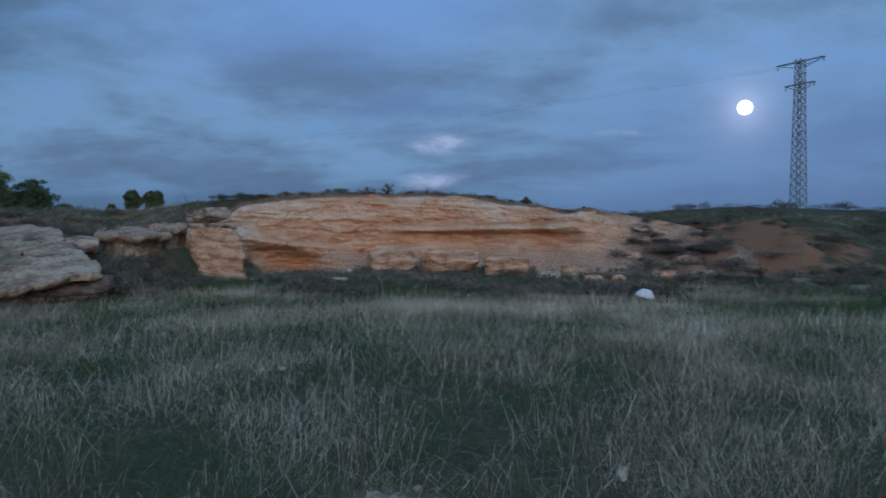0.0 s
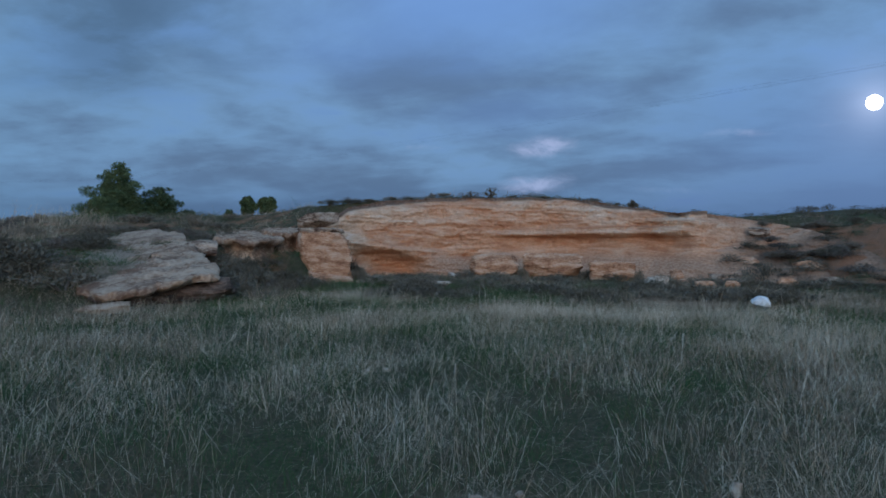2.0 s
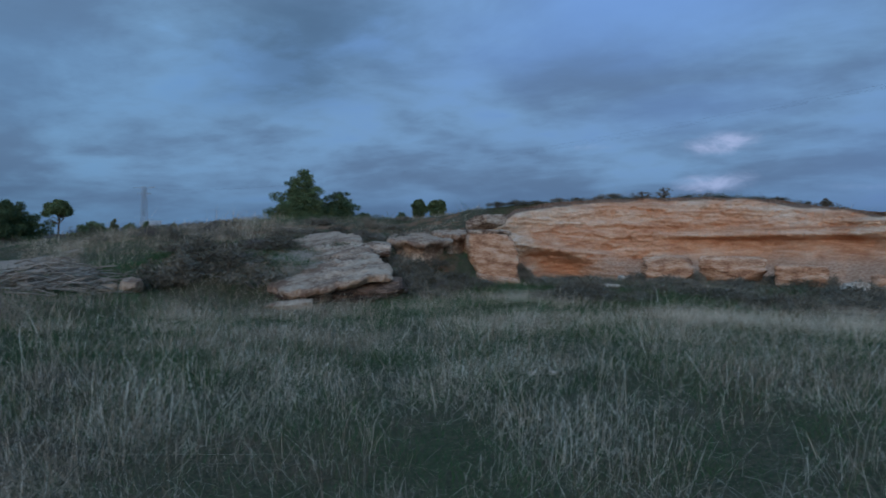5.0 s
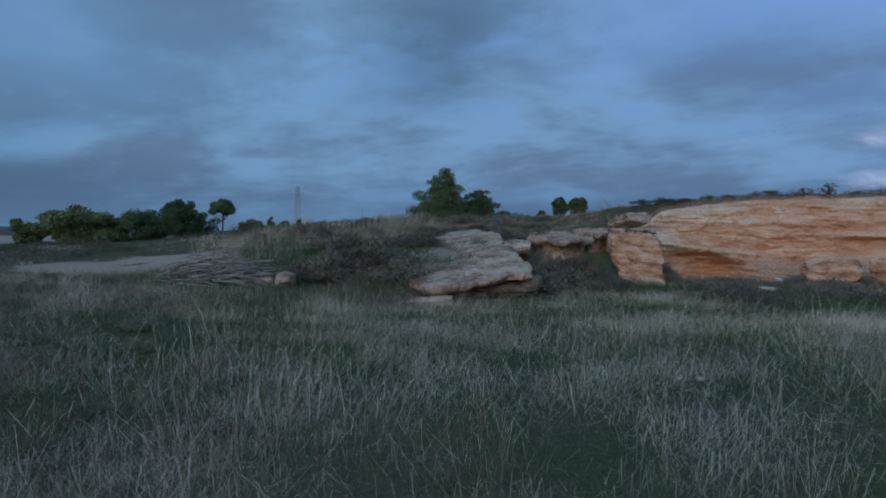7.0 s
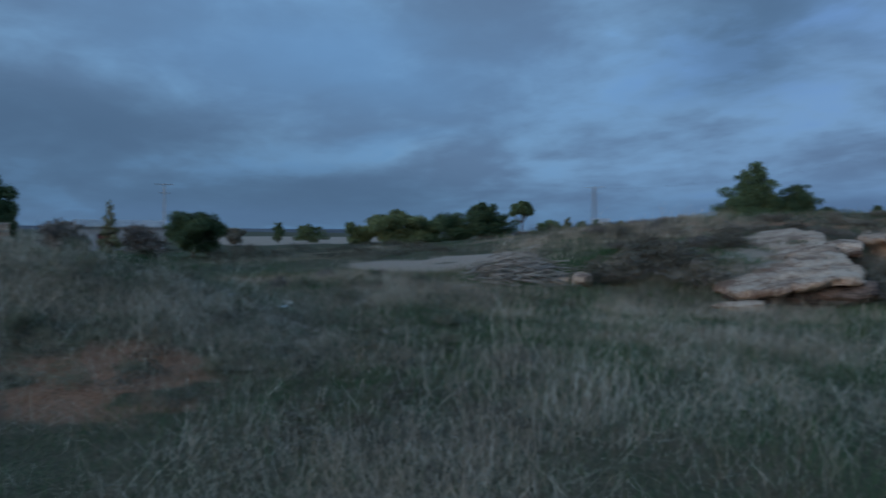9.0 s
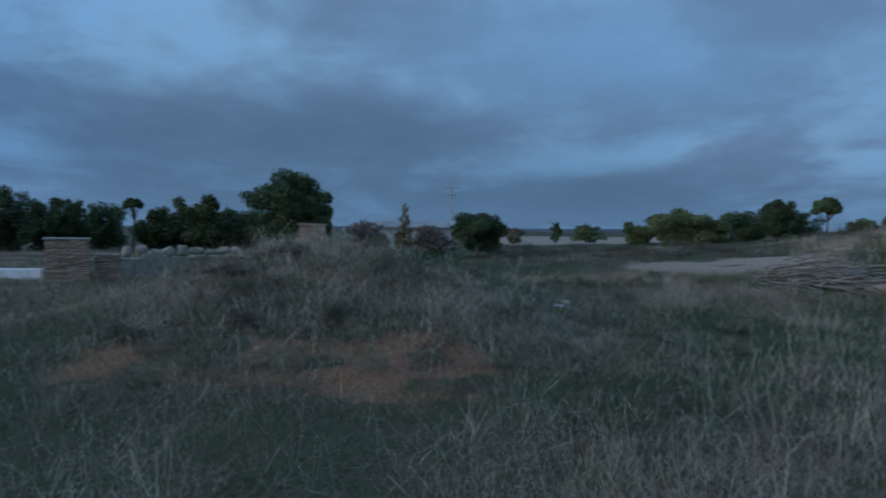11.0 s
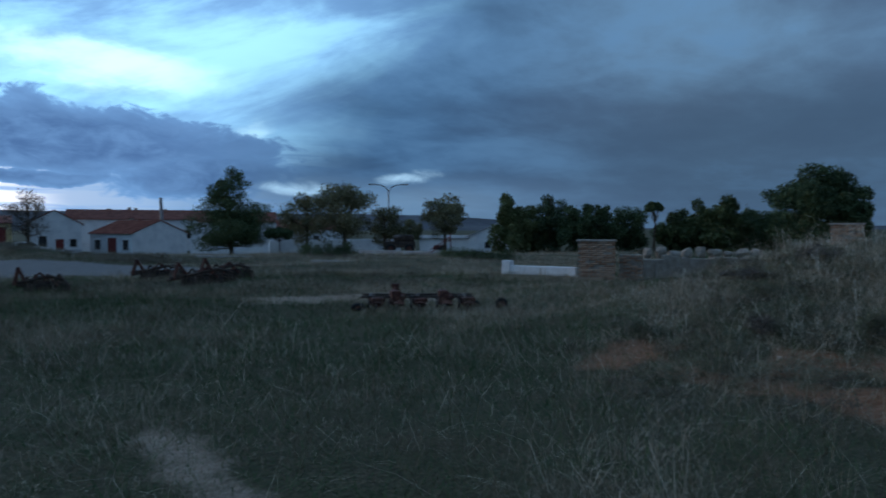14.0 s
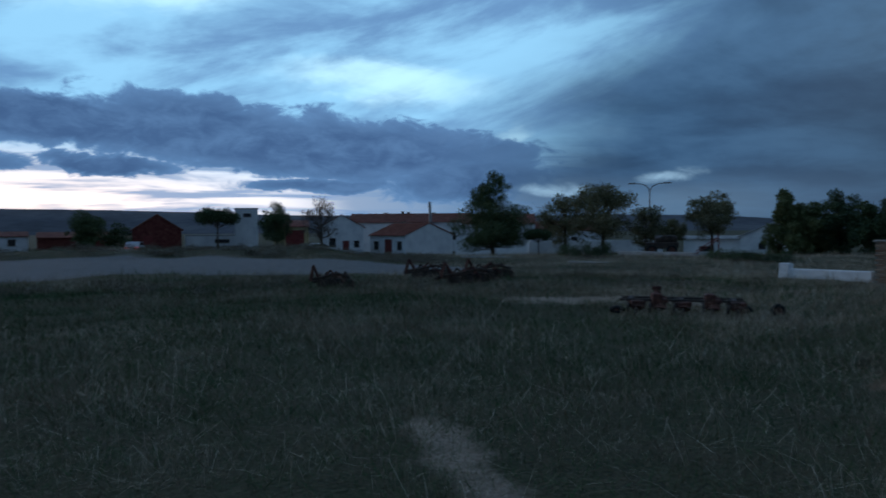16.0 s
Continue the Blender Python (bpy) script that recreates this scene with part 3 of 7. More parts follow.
def soil_mask(a, r, x, y):
    m = 1.5 * np.exp(-(((a - 80) / 6) ** 2) - ((r - 7.8) / 0.9) ** 2)
    m += 0.75 * np.exp(-(((a - 104) / 5) ** 2) - ((r - 9.0) / 0.9) ** 2)
    m += 0.8 * np.exp(-(((a - 90) / 9) ** 2) - ((r - 8.2) / 0.8) ** 2)
    m += 0.95 * sstep(-36, -24, a) * (1 - sstep(-12, -9, a)) * sstep(26.5, 30, r) * (1 - sstep(34, 39, r))
    m += 0.35 * sstep(18, 21, a) * (1 - sstep(40, 46, a)) * sstep(20, 24, r) * (1 - sstep(34, 44, r))
    m += 0.7 * np.exp(-(((a - 3) / 14) ** 2) - ((r - 31.5) / 1.2) ** 2)
    return m * np.clip(2.6 * fbm(x * 1.5, y * 1.5, None, 41, 4) - 0.45, 0, 2)


def gravel_mask(a, r, x, y):
    near = 26 + 3.0 * np.sin(np.radians((a - 140) * 3)) + np.clip(150 - a, 0, 20) * 0.15
    m = 1.3 * sstep(133, 139, a) * sstep(near - 1.5, near + 1.5, r) * (1 - sstep(-3, 2, r - np.interp(a, (138, 142, 150, 163, 180), (33, 35, 43, 50, 52))))
    return m * np.clip(0.15 + 1.7 * fbm(x * 0.3, y * 0.3, None, 47, 4), 0, 1.2)


def sand_mask(a, r, x, y):
    m = 0.36 * np.exp(-(((a - np.interp(r, (4, 5, 7, 8), (133.5, 136.5, 143.5, 147))) / 4.2) ** 2)) * (0.35 + 1.3 * fbm(x * 1.6, y * 1.6, None, 45, 3)) * sstep(2.5, 4.2, r) * (1 - sstep(5.6, 7.6, r))
    m += 0.62 * sstep(112, 118, a) * (1 - sstep(128, 138, a)) * sstep(15.2, 16.2, r) * (1 - sstep(17, 18.4, r))
    m += 1.0 * sstep(46, 52, a) * (1 - sstep(59, 66, a)) * sstep(26, 29, r) * (1 - sstep(33, 37, r))
    m += 1.2 * sstep(44, 50, a) * (1 - sstep(73, 78, a)) * sstep(80, 92, r) * (1 - sstep(190, 260, r))
    m += 0.62 * np.exp(-(((a - 69) / 6) ** 2) - ((r - 11.6) / 0.6) ** 2)
    m += 0.95 * np.exp(-(((a - 30.5) / 4.5) ** 2) - ((r - 25) / 6.5) ** 2)
    m += 0.7 * np.exp(-(((a - 4) / 5) ** 2) - ((r - 4.2) / 0.5) ** 2)
    m += 1.5 * sstep(-34, -31, a) * (1 - sstep(-27, -23, a)) * np.exp(-((r - np.interp(a, (-31, -28, -26, -20), (27.3, 28.5, 28.9, 29.9))) / 0.6) ** 2)
    return m * np.clip(2.1 * fbm(x * 0.8, y * 0.8, None, 43, 4) - 0.05, 0, 1.5)


AZS = np.radians(np.linspace(-180, 180, 461)[:-1])
RS = np.concatenate([np.geomspace(0.5, 4, 14), np.arange(4.25, 45, 0.27), np.geomspace(45.5, 3900, 62)])
gr, ga = np.meshgrid(RS, AZS, indexing="ij")
gx, gy = (-gr * np.sin(ga)).ravel(), (gr * np.cos(ga)).ravel()
gzv = ground_z(gx, gy)
na, nr = len(AZS), len(RS)
ii, jj = np.meshgrid(np.arange(nr - 1), np.arange(na), indexing="ij")
quads = np.stack([ii * na + jj, ii * na + (jj + 1) % na, (ii + 1) * na + (jj + 1) % na, (ii + 1) * na + jj], -1).reshape(-1, 4)
quads = quads[:, ::-1]
verts = np.stack([gx, gy, gzv], 1)
verts = np.vstack([verts, [[0, 0, gz(0, 0.01)]]])
ground_me = fast_mesh("ground", verts, np.vstack([quads, [[k, k + 1, na - 2 - k, na - 1 - k] for k in range(na // 2 - 1)]]).ravel(), 4)
adeg, rflat = np.degrees(np.arctan2(-gx, gy)), np.hypot(gx, gy)
put_attr(ground_me, "soil", np.append(soil_mask(adeg, rflat, gx, gy), 0))
put_attr(ground_me, "sand", np.append(sand_mask(adeg, rflat, gx, gy), 0))
put_attr(ground_me, "gravel", np.append(gravel_mask(adeg, rflat, gx, gy), 0))
smooth(ground_me)
ground = part("ground", ground_me, M_GROUND)
tagged(ground, "rough turf and bare earth with gravel track and quarry slope", "ground", kind="structure")

# far hills on the skyline, distance haze painted in as their blue-grey colour
for a0, a1, r, hmax, seed in ((100, 232, 3300, 96, 3), (40, 104, 3500, 16, 5), (-180, -128, 3300, 80, 8)):
    g = Geo()
    n = 90
    pts = []
    for i in range(n + 1):
        a = a0 + (a1 - a0) * i / n
        edge = min(1, i / 12, (n - i) / 12)
        rise = 0.55 + 0.45 * min(1, max(0, (a - 112) / 50)) if hmax > 50 and a > 0 else 1.0
        hh = hmax * edge * rise * (0.82 + 0.36 * float(fbm(np.array([i * 0.09]), np.array([seed * 3.1]), None, seed, 4)[0]))
        for k, (rr, q) in enumerate(((r - 520, -8), (r - 200, hh * 0.55), (r, hh), (r + 260, hh * 0.6))):
            x, y = polar(a, rr)
            pts.append((x, y, q))
    g.add(pts, [(4 * i + k, 4 * i + k + 1, 4 * i + 5 + k, 4 * i + 4 + k) for i in range(n) for k in range(3)])
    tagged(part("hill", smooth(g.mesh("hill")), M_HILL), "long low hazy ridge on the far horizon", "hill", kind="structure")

# ---- moon ----
mx, my = polar(-22.7, 3000)
bm = bmesh.new()
bmesh.ops.create_icosphere(bm, subdivisions=4, radius=28)
moon_me = bpy.data.meshes.new("moon")
bm.to_mesh(moon_me)
bm.free()
moon = part("moon", smooth(moon_me), moon_mat)
moon.location = (mx, my, EYE + 3000 * math.tan(radians(9.64)))
tagged(moon, "bright full moon glowing over the hill", "moon")

# ---- quarry face ----
NU, NV = 640, 104
uu, vv = np.meshgrid(np.linspace(0, 1, NU), np.linspace(0, 1, NV), indexing="ij")
caz = 18.2 - uu * 42.0
bw = sstep(-10.5, -15.5, caz)
cr = cliff_r(caz)
ctop = np.where(caz > -12, np.interp(caz, TOP_AZ, TOP_Z) + 0.02, np.interp(caz, BANK_AZ, BANK_Z))
along = uu * 23.8
ctop = ctop - 0.4 * sstep(15.6, 17.2, caz)
topz = ctop + 0.10 * (fbm(along * 1.2, along * 0, None, 51, 4) - 0.5)
botz = -0.35 + 0 * along
cz = botz + (topz - botz) * vv
hgt = np.clip((cz - 0.0) / 3.4, -0.2, 1.1)
dip = cz + 0.035 * along
dip = dip + 0.5 * (fbm(along * 0.35, cz * 0.7, None, 52, 3) - 0.5)
lay = fbm(along * 0.42, dip * 4.6, None, 53, 4)
lay2 = fbm(along * 1.6, dip * 10.0, None, 57, 4)
bulge = fbm(along * 0.42, cz * 0.6, None, 59, 5)
chunk = fbm(along * 1.1, cz * 1.5, None, 58, 3)
under_ledge = sstep(7, 1, caz) * (1 - sstep(-9.5, -13, caz)) * sstep(1.85, 1.6, cz - 0.012 * along)
rough = 1 - 0.75 * under_ledge
out = 1.0 * (bulge - 0.5) + rough * (0.17 * (np.round(lay * 8) / 8 - 0.5) + 0.26 * (lay - 0.5) + 0.16 * (lay2 - 0.5)) + 0.40 * rough * (np.round(chunk * 6) / 6 - 0.5) + 0.15 * rough * (fbm(along * 5.0, cz * 8.0, None, 60, 3) - 0.5)
# shallow gullies run down the smooth lower slope
out += under_ledge * 0.10 * (fbm(along * 2.6, cz * 0.3, None, 69, 3) - 0.5)
# overhanging ledge along the middle, hollow underneath it
ledge = sstep(6, 0, caz) * (1 - sstep(-9.5, -12, caz))
zl = 1.72 + 0.012 * along
out += ledge * (0.38 * np.exp(-((cz - zl - 0.16) / 0.16) ** 2) - 0.32 * sstep(zl + 0.03, zl - 0.06, cz) * sstep(zl - 1.1, zl - 0.2, cz))
# cave at the foot near the free-standing pillar
out -= (0.95 + 0.5 * (chunk - 0.5)) * np.exp(-(((caz - 12.6) / 2.6) ** 2) ** 1.5 - ((cz - 0.55 + 0.10 * (13 - caz)) / 0.52) ** 2)
out += 0.50 * np.exp(-((caz - 12.8) / 3.0) ** 2 - ((cz - 1.30 + 0.10 * (13 - caz)) / 0.30) ** 2)
# rubble apron
tal = sstep(1.25, 0.45, cz + 0.5 * (fbm(along * 0.6, cz, None, 61, 3) - 0.5)) * sstep(11.5, 8, caz)
out += tal * (1.1 - cz * 0.75) * 1.0
out = out * (1 - 0.5 * bw) + bw * ((1 - vv) * 5.0 - 4.6 + 1.5 * (fbm(along * 0.55, cz * 0.9, None, 63, 4) - 0.5) + 0.45 * (np.round(fbm(along * 0.9, cz * 1.2, None, 64, 3) * 6) / 6 - 0.5))
out -= (0.55 * sstep(0.86, 1.0, vv) + 0.25 * vv) * (1 - bw)
out -= 1.2 * sstep(16.2, 17.6, caz)
crr = cr - out
ca = np.radians(caz)
cl_me_v = np.stack([-crr * np.sin(ca), crr * np.cos(ca), cz], -1).reshape(-1, 3)
back = cr + 2.7 + 5 * bw
lip = np.stack([-back * np.sin(ca), back * np.cos(ca), topz - 0.25 - 0.6 * bw], -1)[:, -1, :]
i2, j2 = np.meshgrid(np.arange(NU - 1), np.arange(NV - 1), indexing="ij")
cq = np.stack([i2 * NV + j2, (i2 + 1) * NV + j2, (i2 + 1) * NV + j2 + 1, i2 * NV + j2 + 1], -1).reshape(-1, 4)
base = len(cl_me_v)
iq = np.arange(NU - 1)
lq = np.stack([iq * NV + NV - 1, (iq + 1) * NV + NV - 1, base + iq + 1, base + iq], -1)
cl_me = fast_mesh("quarry_face", np.vstack([cl_me_v, lip]), np.vstack([cq, lq]).ravel(), 4)
pale = (0.26 * sstep(0.5, 0.9, vv) + 0.10 * under_ledge + 0.22 * sstep(13, 16, caz) + 0.2 * sstep(9.5, 12.5, caz) * sstep(0.3, 0.5, vv) - 0.22).ravel()
put_attr(cl_me, "pale", np.append(pale, np.zeros(NU)))
earth = sstep(0.0, 0.10, cz - topz + 0.16 + 0.34 * (fbm(along * 0.7, along * 0, None, 67, 3) - 0.42)) * (1 - bw)
earth = np.clip(earth + 0.75 * sstep(-12, -16, caz) * sstep(0.40, 0.62, fbm(along * 0.8, cz * 1.1, None, 68, 4)), 0, 1)
put_attr(cl_me, "earth", np.append(earth.ravel(), np.ones(NU)))
put_attr(cl_me, "talus", np.append(np.clip(tal * 1.1 + 0.65 * sstep(-10, -15, caz) * (0.5 + fbm(along * 0.5, cz, None, 66, 3)), 0, 1).ravel(), np.ones(NU) * 0.8))
tagged(part("quarry_face", cl_me, M_CLIFF), "layered ochre sandstone quarry face with ledges and hollows", "cliff", kind="structure")


# ---- rocks ----
def rock_mesh(name, size, seed, mat, layers=3.0, sub=4, chip=0.35, boxy=0.55):
    """A broken block: a sphere cut by random planes, then layered and pitted."""
    rng = np.random.default_rng(seed + 1000)
    bm = bmesh.new()
    bmesh.ops.create_icosphere(bm, subdivisions=sub, radius=1.0)
    co = np.array([v.co[:] for v in bm.verts])
    k = np.max(np.abs(co), axis=1, keepdims=True)
    co = co * (1 - boxy) + boxy * co / k * 0.9
    for c in range(11 if boxy < 0.9 else 6):
        d = rng.normal(size=3)
        d /= np.linalg.norm(d)
        lim = rng.uniform(0.62, 0.9) if boxy < 0.9 else rng.uniform(0.85, 1.12)
        over = np.clip(co @ d - lim, 0, None)
        co = co - over[:, None] * d[None, :] * 0.9
    n = fbm(co[:, 0] * 1.5 + seed * 7.7, co[:, 1] * 1.5 + seed, co[:, 2] * 1.5, seed, 5) - 0.5
    st = fbm(co[:, 0] * 0.8 + seed, co[:, 2] * layers * 1.5 + seed + 0.4 * n, co[:, 1] * 0.8, seed + 5, 3)
    m = 1 + chip * 0.8 * n + chip * 0.55 * (np.round(st * 7) / 7 - 0.5) * np.sqrt(np.clip(1 - co[:, 2] ** 2, 0, 1))
    co[:, 0] *= m
    co[:, 1] *= m
    co[:, 2] *= 1 + chip * 0.7 * n
    co += 0.13 * (fbm(co[:, 0] * 6, co[:, 1] * 6, co[:, 2] * 8, seed + 9, 4)[:, None] - 0.5)
    co *= np.array(size) / 2
    for v, p in zip(bm.verts, co):
        v.co = p
    me = bpy.data.meshes.new(name)
    bm.to_mesh(me)
    bm.free()
    me.materials.append(mat)
    return me


def table_mesh(name, w, d, thick, drop, seed, mat, slope=0.0, under=0.35, rough=0.22):
    """A rock table: uneven top rising to the back by slope, a broken lip, and an undercut foot."""
    NA, top = 120, 28
    th = np.linspace(0, 2 * math.pi, NA, endpoint=False)
    rim = 1 + 0.38 * (fbm(np.cos(th) * 1.3 + seed, np.sin(th) * 1.3 + seed, None, seed, 4) - 0.5) + 0.14 * (fbm(th * 7, th * 0, None, seed + 3, 3) - 0.5)
    rim[-6:] = rim[-6:] * np.linspace(1, 0, 6) + rim[0] * np.linspace(0, 1, 6)
    rows = [(q, 0.0) for q in np.linspace(0.02, 1.0, top)] + [(1.02, -0.35 * thick), (0.99, -0.75 * thick), (0.93, -thick)]
    rows += [(1 - under * 0.6, -thick * 1.1), (1 - under, -thick - drop * 0.35), (1 - under * 0.8, -thick - drop * 0.7), (1 - under * 0.55, -thick - drop)]
    out = []
    for k, (q, dz_) in enumerate(rows):
        jit = 1 + (0.05 * (fbm(th * 6 + k * 3.3, th * 0 + k, None, seed + 7, 3) - 0.5) * 3 if k >= top else 0)
        x, y = np.cos(th) * rim * q * jit * w / 2, np.sin(th) * rim * q * jit * d / 2
        z = y * slope + rough * (fbm(x * 1.1 + seed, y * 1.1, None, seed + 11, 6) - 0.5) * 2 + 0.10 * (fbm(x * 6, y * 6, None, seed + 12, 3) - 0.5)
        z = z + rough * 1.5 * (np.round(fbm(x * 0.6 + seed, y * 0.9, None, seed + 13, 4) * 8) / 8 - 0.5)
        z = z + dz_ + (0.2 * (fbm(th * 5, th * 0 + k * 0.7, None, seed + 17, 3) - 0.5) if k >= top else 0)
        out.append(np.stack([x, y, z], 1))
    v = np.concatenate(out)
    f = np.array([(k * NA + i, k * NA + (i + 1) % NA, (k + 1) * NA + (i + 1) % NA, (k + 1) * NA + i) for k in range(len(rows) - 1) for i in range(NA)])[:, ::-1]
    me = fast_mesh(name, v, f.ravel(), 4)
    me.materials.append(mat)
    return me


def table(name, a, r, z, rz, label, *args, **kw):
    x, y = polar(a, r)
    ob = new(name, table_mesh(name, *args, **kw))
    ob.matrix_basis = pose(x, y, z, 0, 0, a + rz)
    return tagged(ob, label, "rock outcrop")


def rock(name, a, r, size, seed, mat, label, rz=0.0, lift=0.35, tilt=0.0, z=None, group="", **kw):
    x, y = polar(a, r)
    ob = new(name, rock_mesh(name, size, seed, mat, **kw))
    zz = max(gz(x, y), bank_z(a, r)) if z is None else z
    ob.matrix_basis = pose(x, y, zz + size[2] * lift, tilt, 0, a + rz)
    return tagged(ob, label, "rock", group)


FALL = "blocks fallen from the quarry face"
for a, w, zc, h, seed, r in ((4.1, 2.15, 0.66, 0.95, 1, 29.4), (-0.5, 2.5, 0.64, 1.05, 2, 29.4), (-5.1, 1.85, 0.42, 1.0, 3, 28.4)):
    rock("boulder", a, r, (w, 1.3, h), seed, M_OCHRE, "squared ochre sandstone block lying at the foot of the cliff", z=zc, lift=0.0, group=FALL, layers=3, chip=0.3, boxy=0.95)
for a, r, s, seed, mat in ((-8.3, 25.5, (1.0, 0.8, 0.75), 4, M_PALE), (-12.0, 26.5, (0.8, 0.6, 0.42), 5, M_OCHRE), (-13.8, 26.5, (0.85, 0.6, 0.5), 6, M_OCHRE), (-9.8, 29.0, (0.7, 0.6, 0.9), 7, M_OCHRE),
                           (-10.6, 28.2, (0.8, 0.6, 0.45), 8, M_OCHRE), (13.6, 28.8, (0.95, 0.6, 0.38), 9, M_PALE), (14.6, 29.3, (0.5, 0.4, 0.3), 10, M_PALE), (9.0, 25.0, (1.5, 1.0, 0.3), 12, M_PALE), (-14.5, 29.5, (1.4, 0.8, 0.5), 13, M_ROCK),
                           (-17.5, 28.5, (1.1, 0.8, 0.6), 14, M_OCHRE), (7.2, 29.6, (0.8, 0.6, 0.4), 16, M_PALE), (20.5, 23.6, (0.16, 0.13, 0.12), 17, M_PALE)):
    rock("boulder", a, r, s, seed, mat, "broken pale sandstone lump half sunk in scrub", rz=seed * 40, group=FALL, lift=0.28)

# free-standing rock pillar with a slab cap, beside the cliff
px_, py_ = polar(17.7, 27.6)
PIL_Z = gz(px_, py_) - 0.1
pil = thing("rock_pillar", px_, py_, PIL_Z, "squat ochre rock pillar capped by grey layered slabs", "rock formation", rz=17.4)
pm = rock_mesh("shaft", (2.15, 1.9, 2.2), 21, M_OCHRE, layers=2.5, chip=0.22, boxy=0.95)
part("shaft", pm, None, pil).matrix_basis = pose(0.02, 0, 0.9 - PIL_Z, 0, 3, 8)
foot = rock_mesh("foot", (2.9, 2.3, 0.8), 22, M_OCHRE, chip=0.3, boxy=0.3)
part("foot", foot, None, pil, "crumbled sandy foot").matrix_basis = pose(0.25, -0.2, 0.18 - PIL_Z, 0, 7, 0)
part("slab", table_mesh("slab", 1.8, 1.5, 0.14, 0.14, 25, M_ROCK, 0.02, 0.25, 0.05), None, pil, "thin grey ledge under the cap").location = (-0.1, 0, 2.03 - PIL_Z)
part("cap", rock_mesh("cap", (1.75, 1.5, 0.62), 26, M_ROCK, layers=3.5, chip=0.3, boxy=0.7), None, pil, "grey layered cap block").matrix_basis = pose(-0.18, 0, 2.34 - PIL_Z, 0, -3, 0)
table("ledge_rock", 23.3, 27.2, 1.72, 0, "pale overhanging limestone ledge with a dark hollow below", 2.5, 3.4, 0.22, 0.7, 32, M_SLOPE, 0.10, 0.32, 0.12)
table("ledge_rock", 20.9, 28.5, 1.95, 0, "pale limestone ledge on the bank", 1.5, 2.2, 0.2, 0.6, 34, M_SLOPE, 0.10, 0.3, 0.12)
# broad outcrop sloping towards the grass, undercut at its lip
def outcrop_mesh(name, outline, lip, slope, seed, mat, thick=0.22):
    """A tilted rock plate: outline in degrees and metres, top rising with distance, broken lip, hollow below."""
    NA, top = 360, 46
    o = np.array([polar(a, r) for a, r in outline])
    k = np.linspace(0, len(o), NA, endpoint=False)
    i0, q = np.floor(k).astype(int), (k % 1)[:, None]
    p0, p1, p2, p3 = (o[(i0 + d) % len(o)] for d in (-1, 0, 1, 2))
    rim = 0.5 * (2 * p1 + (p2 - p0) * q + (2 * p0 - 5 * p1 + 4 * p2 - p3) * q ** 2 + (3 * p1 - p0 - 3 * p2 + p3) * q ** 3)
    c = rim.mean(axis=0)
    rim = c + (rim - c) * (1 + 0.10 * (fbm(rim[:, 0] * 1.6, rim[:, 1] * 1.6, None, seed, 4)[:, None] - 0.5))
    rows = [(f, 0.0) for f in np.linspace(0.02, 1.0, top)]
    rows += [(1.01, -0.25 * thick), (1.0, -0.6 * thick), (0.98, -thick), (0.92, -1.15 * thick), (0.86, -1.4 * thick), (0.79, -2.3 * thick), (0.76, -3.4 * thick), (0.76, -5.0 * thick)]
    vs = []
    for n, (f, drop) in enumerate(rows):
        p = c + (rim - c) * f
        x, y = p[:, 0], p[:, 1]
        a, r = np.degrees(np.arctan2(-x, y)), np.hypot(x, y)
        z = np.interp(a, *lip) + slope * (r - 18.5)
        st = fbm(x * 0.55 + seed, y * 0.55, None, seed + 13, 4)
        z = z + 0.30 * (np.round(st * 7) / 7 - 0.5) + 0.22 * (fbm(x * 1.3, y * 1.3, None, seed + 11, 5) - 0.5) + 0.07 * (fbm(x * 7, y * 7, None, seed + 12, 3) - 0.5)
        if n >= top:
            jag = 0.30 * (fbm(x * 2.3 + n * 0.4, y * 2.3 + n * 0.9, None, seed + 17, 4) - 0.5)
            p = p + (rim - c) / np.linalg.norm(rim - c, axis=1, keepdims=True) * jag[:, None] * 1.6
            x, y = p[:, 0], p[:, 1]
            z = z + drop + 0.25 * jag
        vs.append(np.stack([x, y, z], 1))
    v = np.concatenate(vs)
    f = np.array([(n * NA + i, n * NA + (i + 1) % NA, (n + 1) * NA + (i + 1) % NA, (n + 1) * NA + i) for n in range(len(rows) - 1) for i in range(NA)])
    me = fast_mesh(name, v, f.ravel(), 4)
    me.materials.append(mat)
    return me


outc = thing("rock_outcrop", 0, 0, 0, "broad pale limestone outcrop with a dark undercut lip", "rock outcrop")
part("plate", outcrop_mesh("plate", ((25.6, 18.6), (27.0, 18.2), (29.4, 17.9), (31.6, 17.7), (33.8, 18.2), (35.6, 20.5), (35.0, 24.0), (33.2, 28.5), (30.4, 30.0), (28.4, 27.0), (27.2, 22.5), (26.0, 20.0)), ((25, 27.5, 30, 32.5, 35, 36), (0.80, 0.76, 0.64, 0.46, 0.30, 0.2)), 0.125, 35, M_SLOPE), None, outc, "pale tilted limestone plate")
# brown blocks in the undercut, contact shade included in their dark colour
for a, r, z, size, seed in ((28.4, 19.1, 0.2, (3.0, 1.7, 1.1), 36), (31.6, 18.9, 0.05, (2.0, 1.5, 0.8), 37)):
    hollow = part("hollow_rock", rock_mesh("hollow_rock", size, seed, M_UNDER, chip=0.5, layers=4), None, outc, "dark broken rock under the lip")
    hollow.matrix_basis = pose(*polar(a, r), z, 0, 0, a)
rock("ledge_rock", 33.6, 17.5, (1.3, 0.7, 0.4), 39, M_SLOPE, "low pale limestone step at the foot of an outcrop", lift=0.12, chip=0.4)
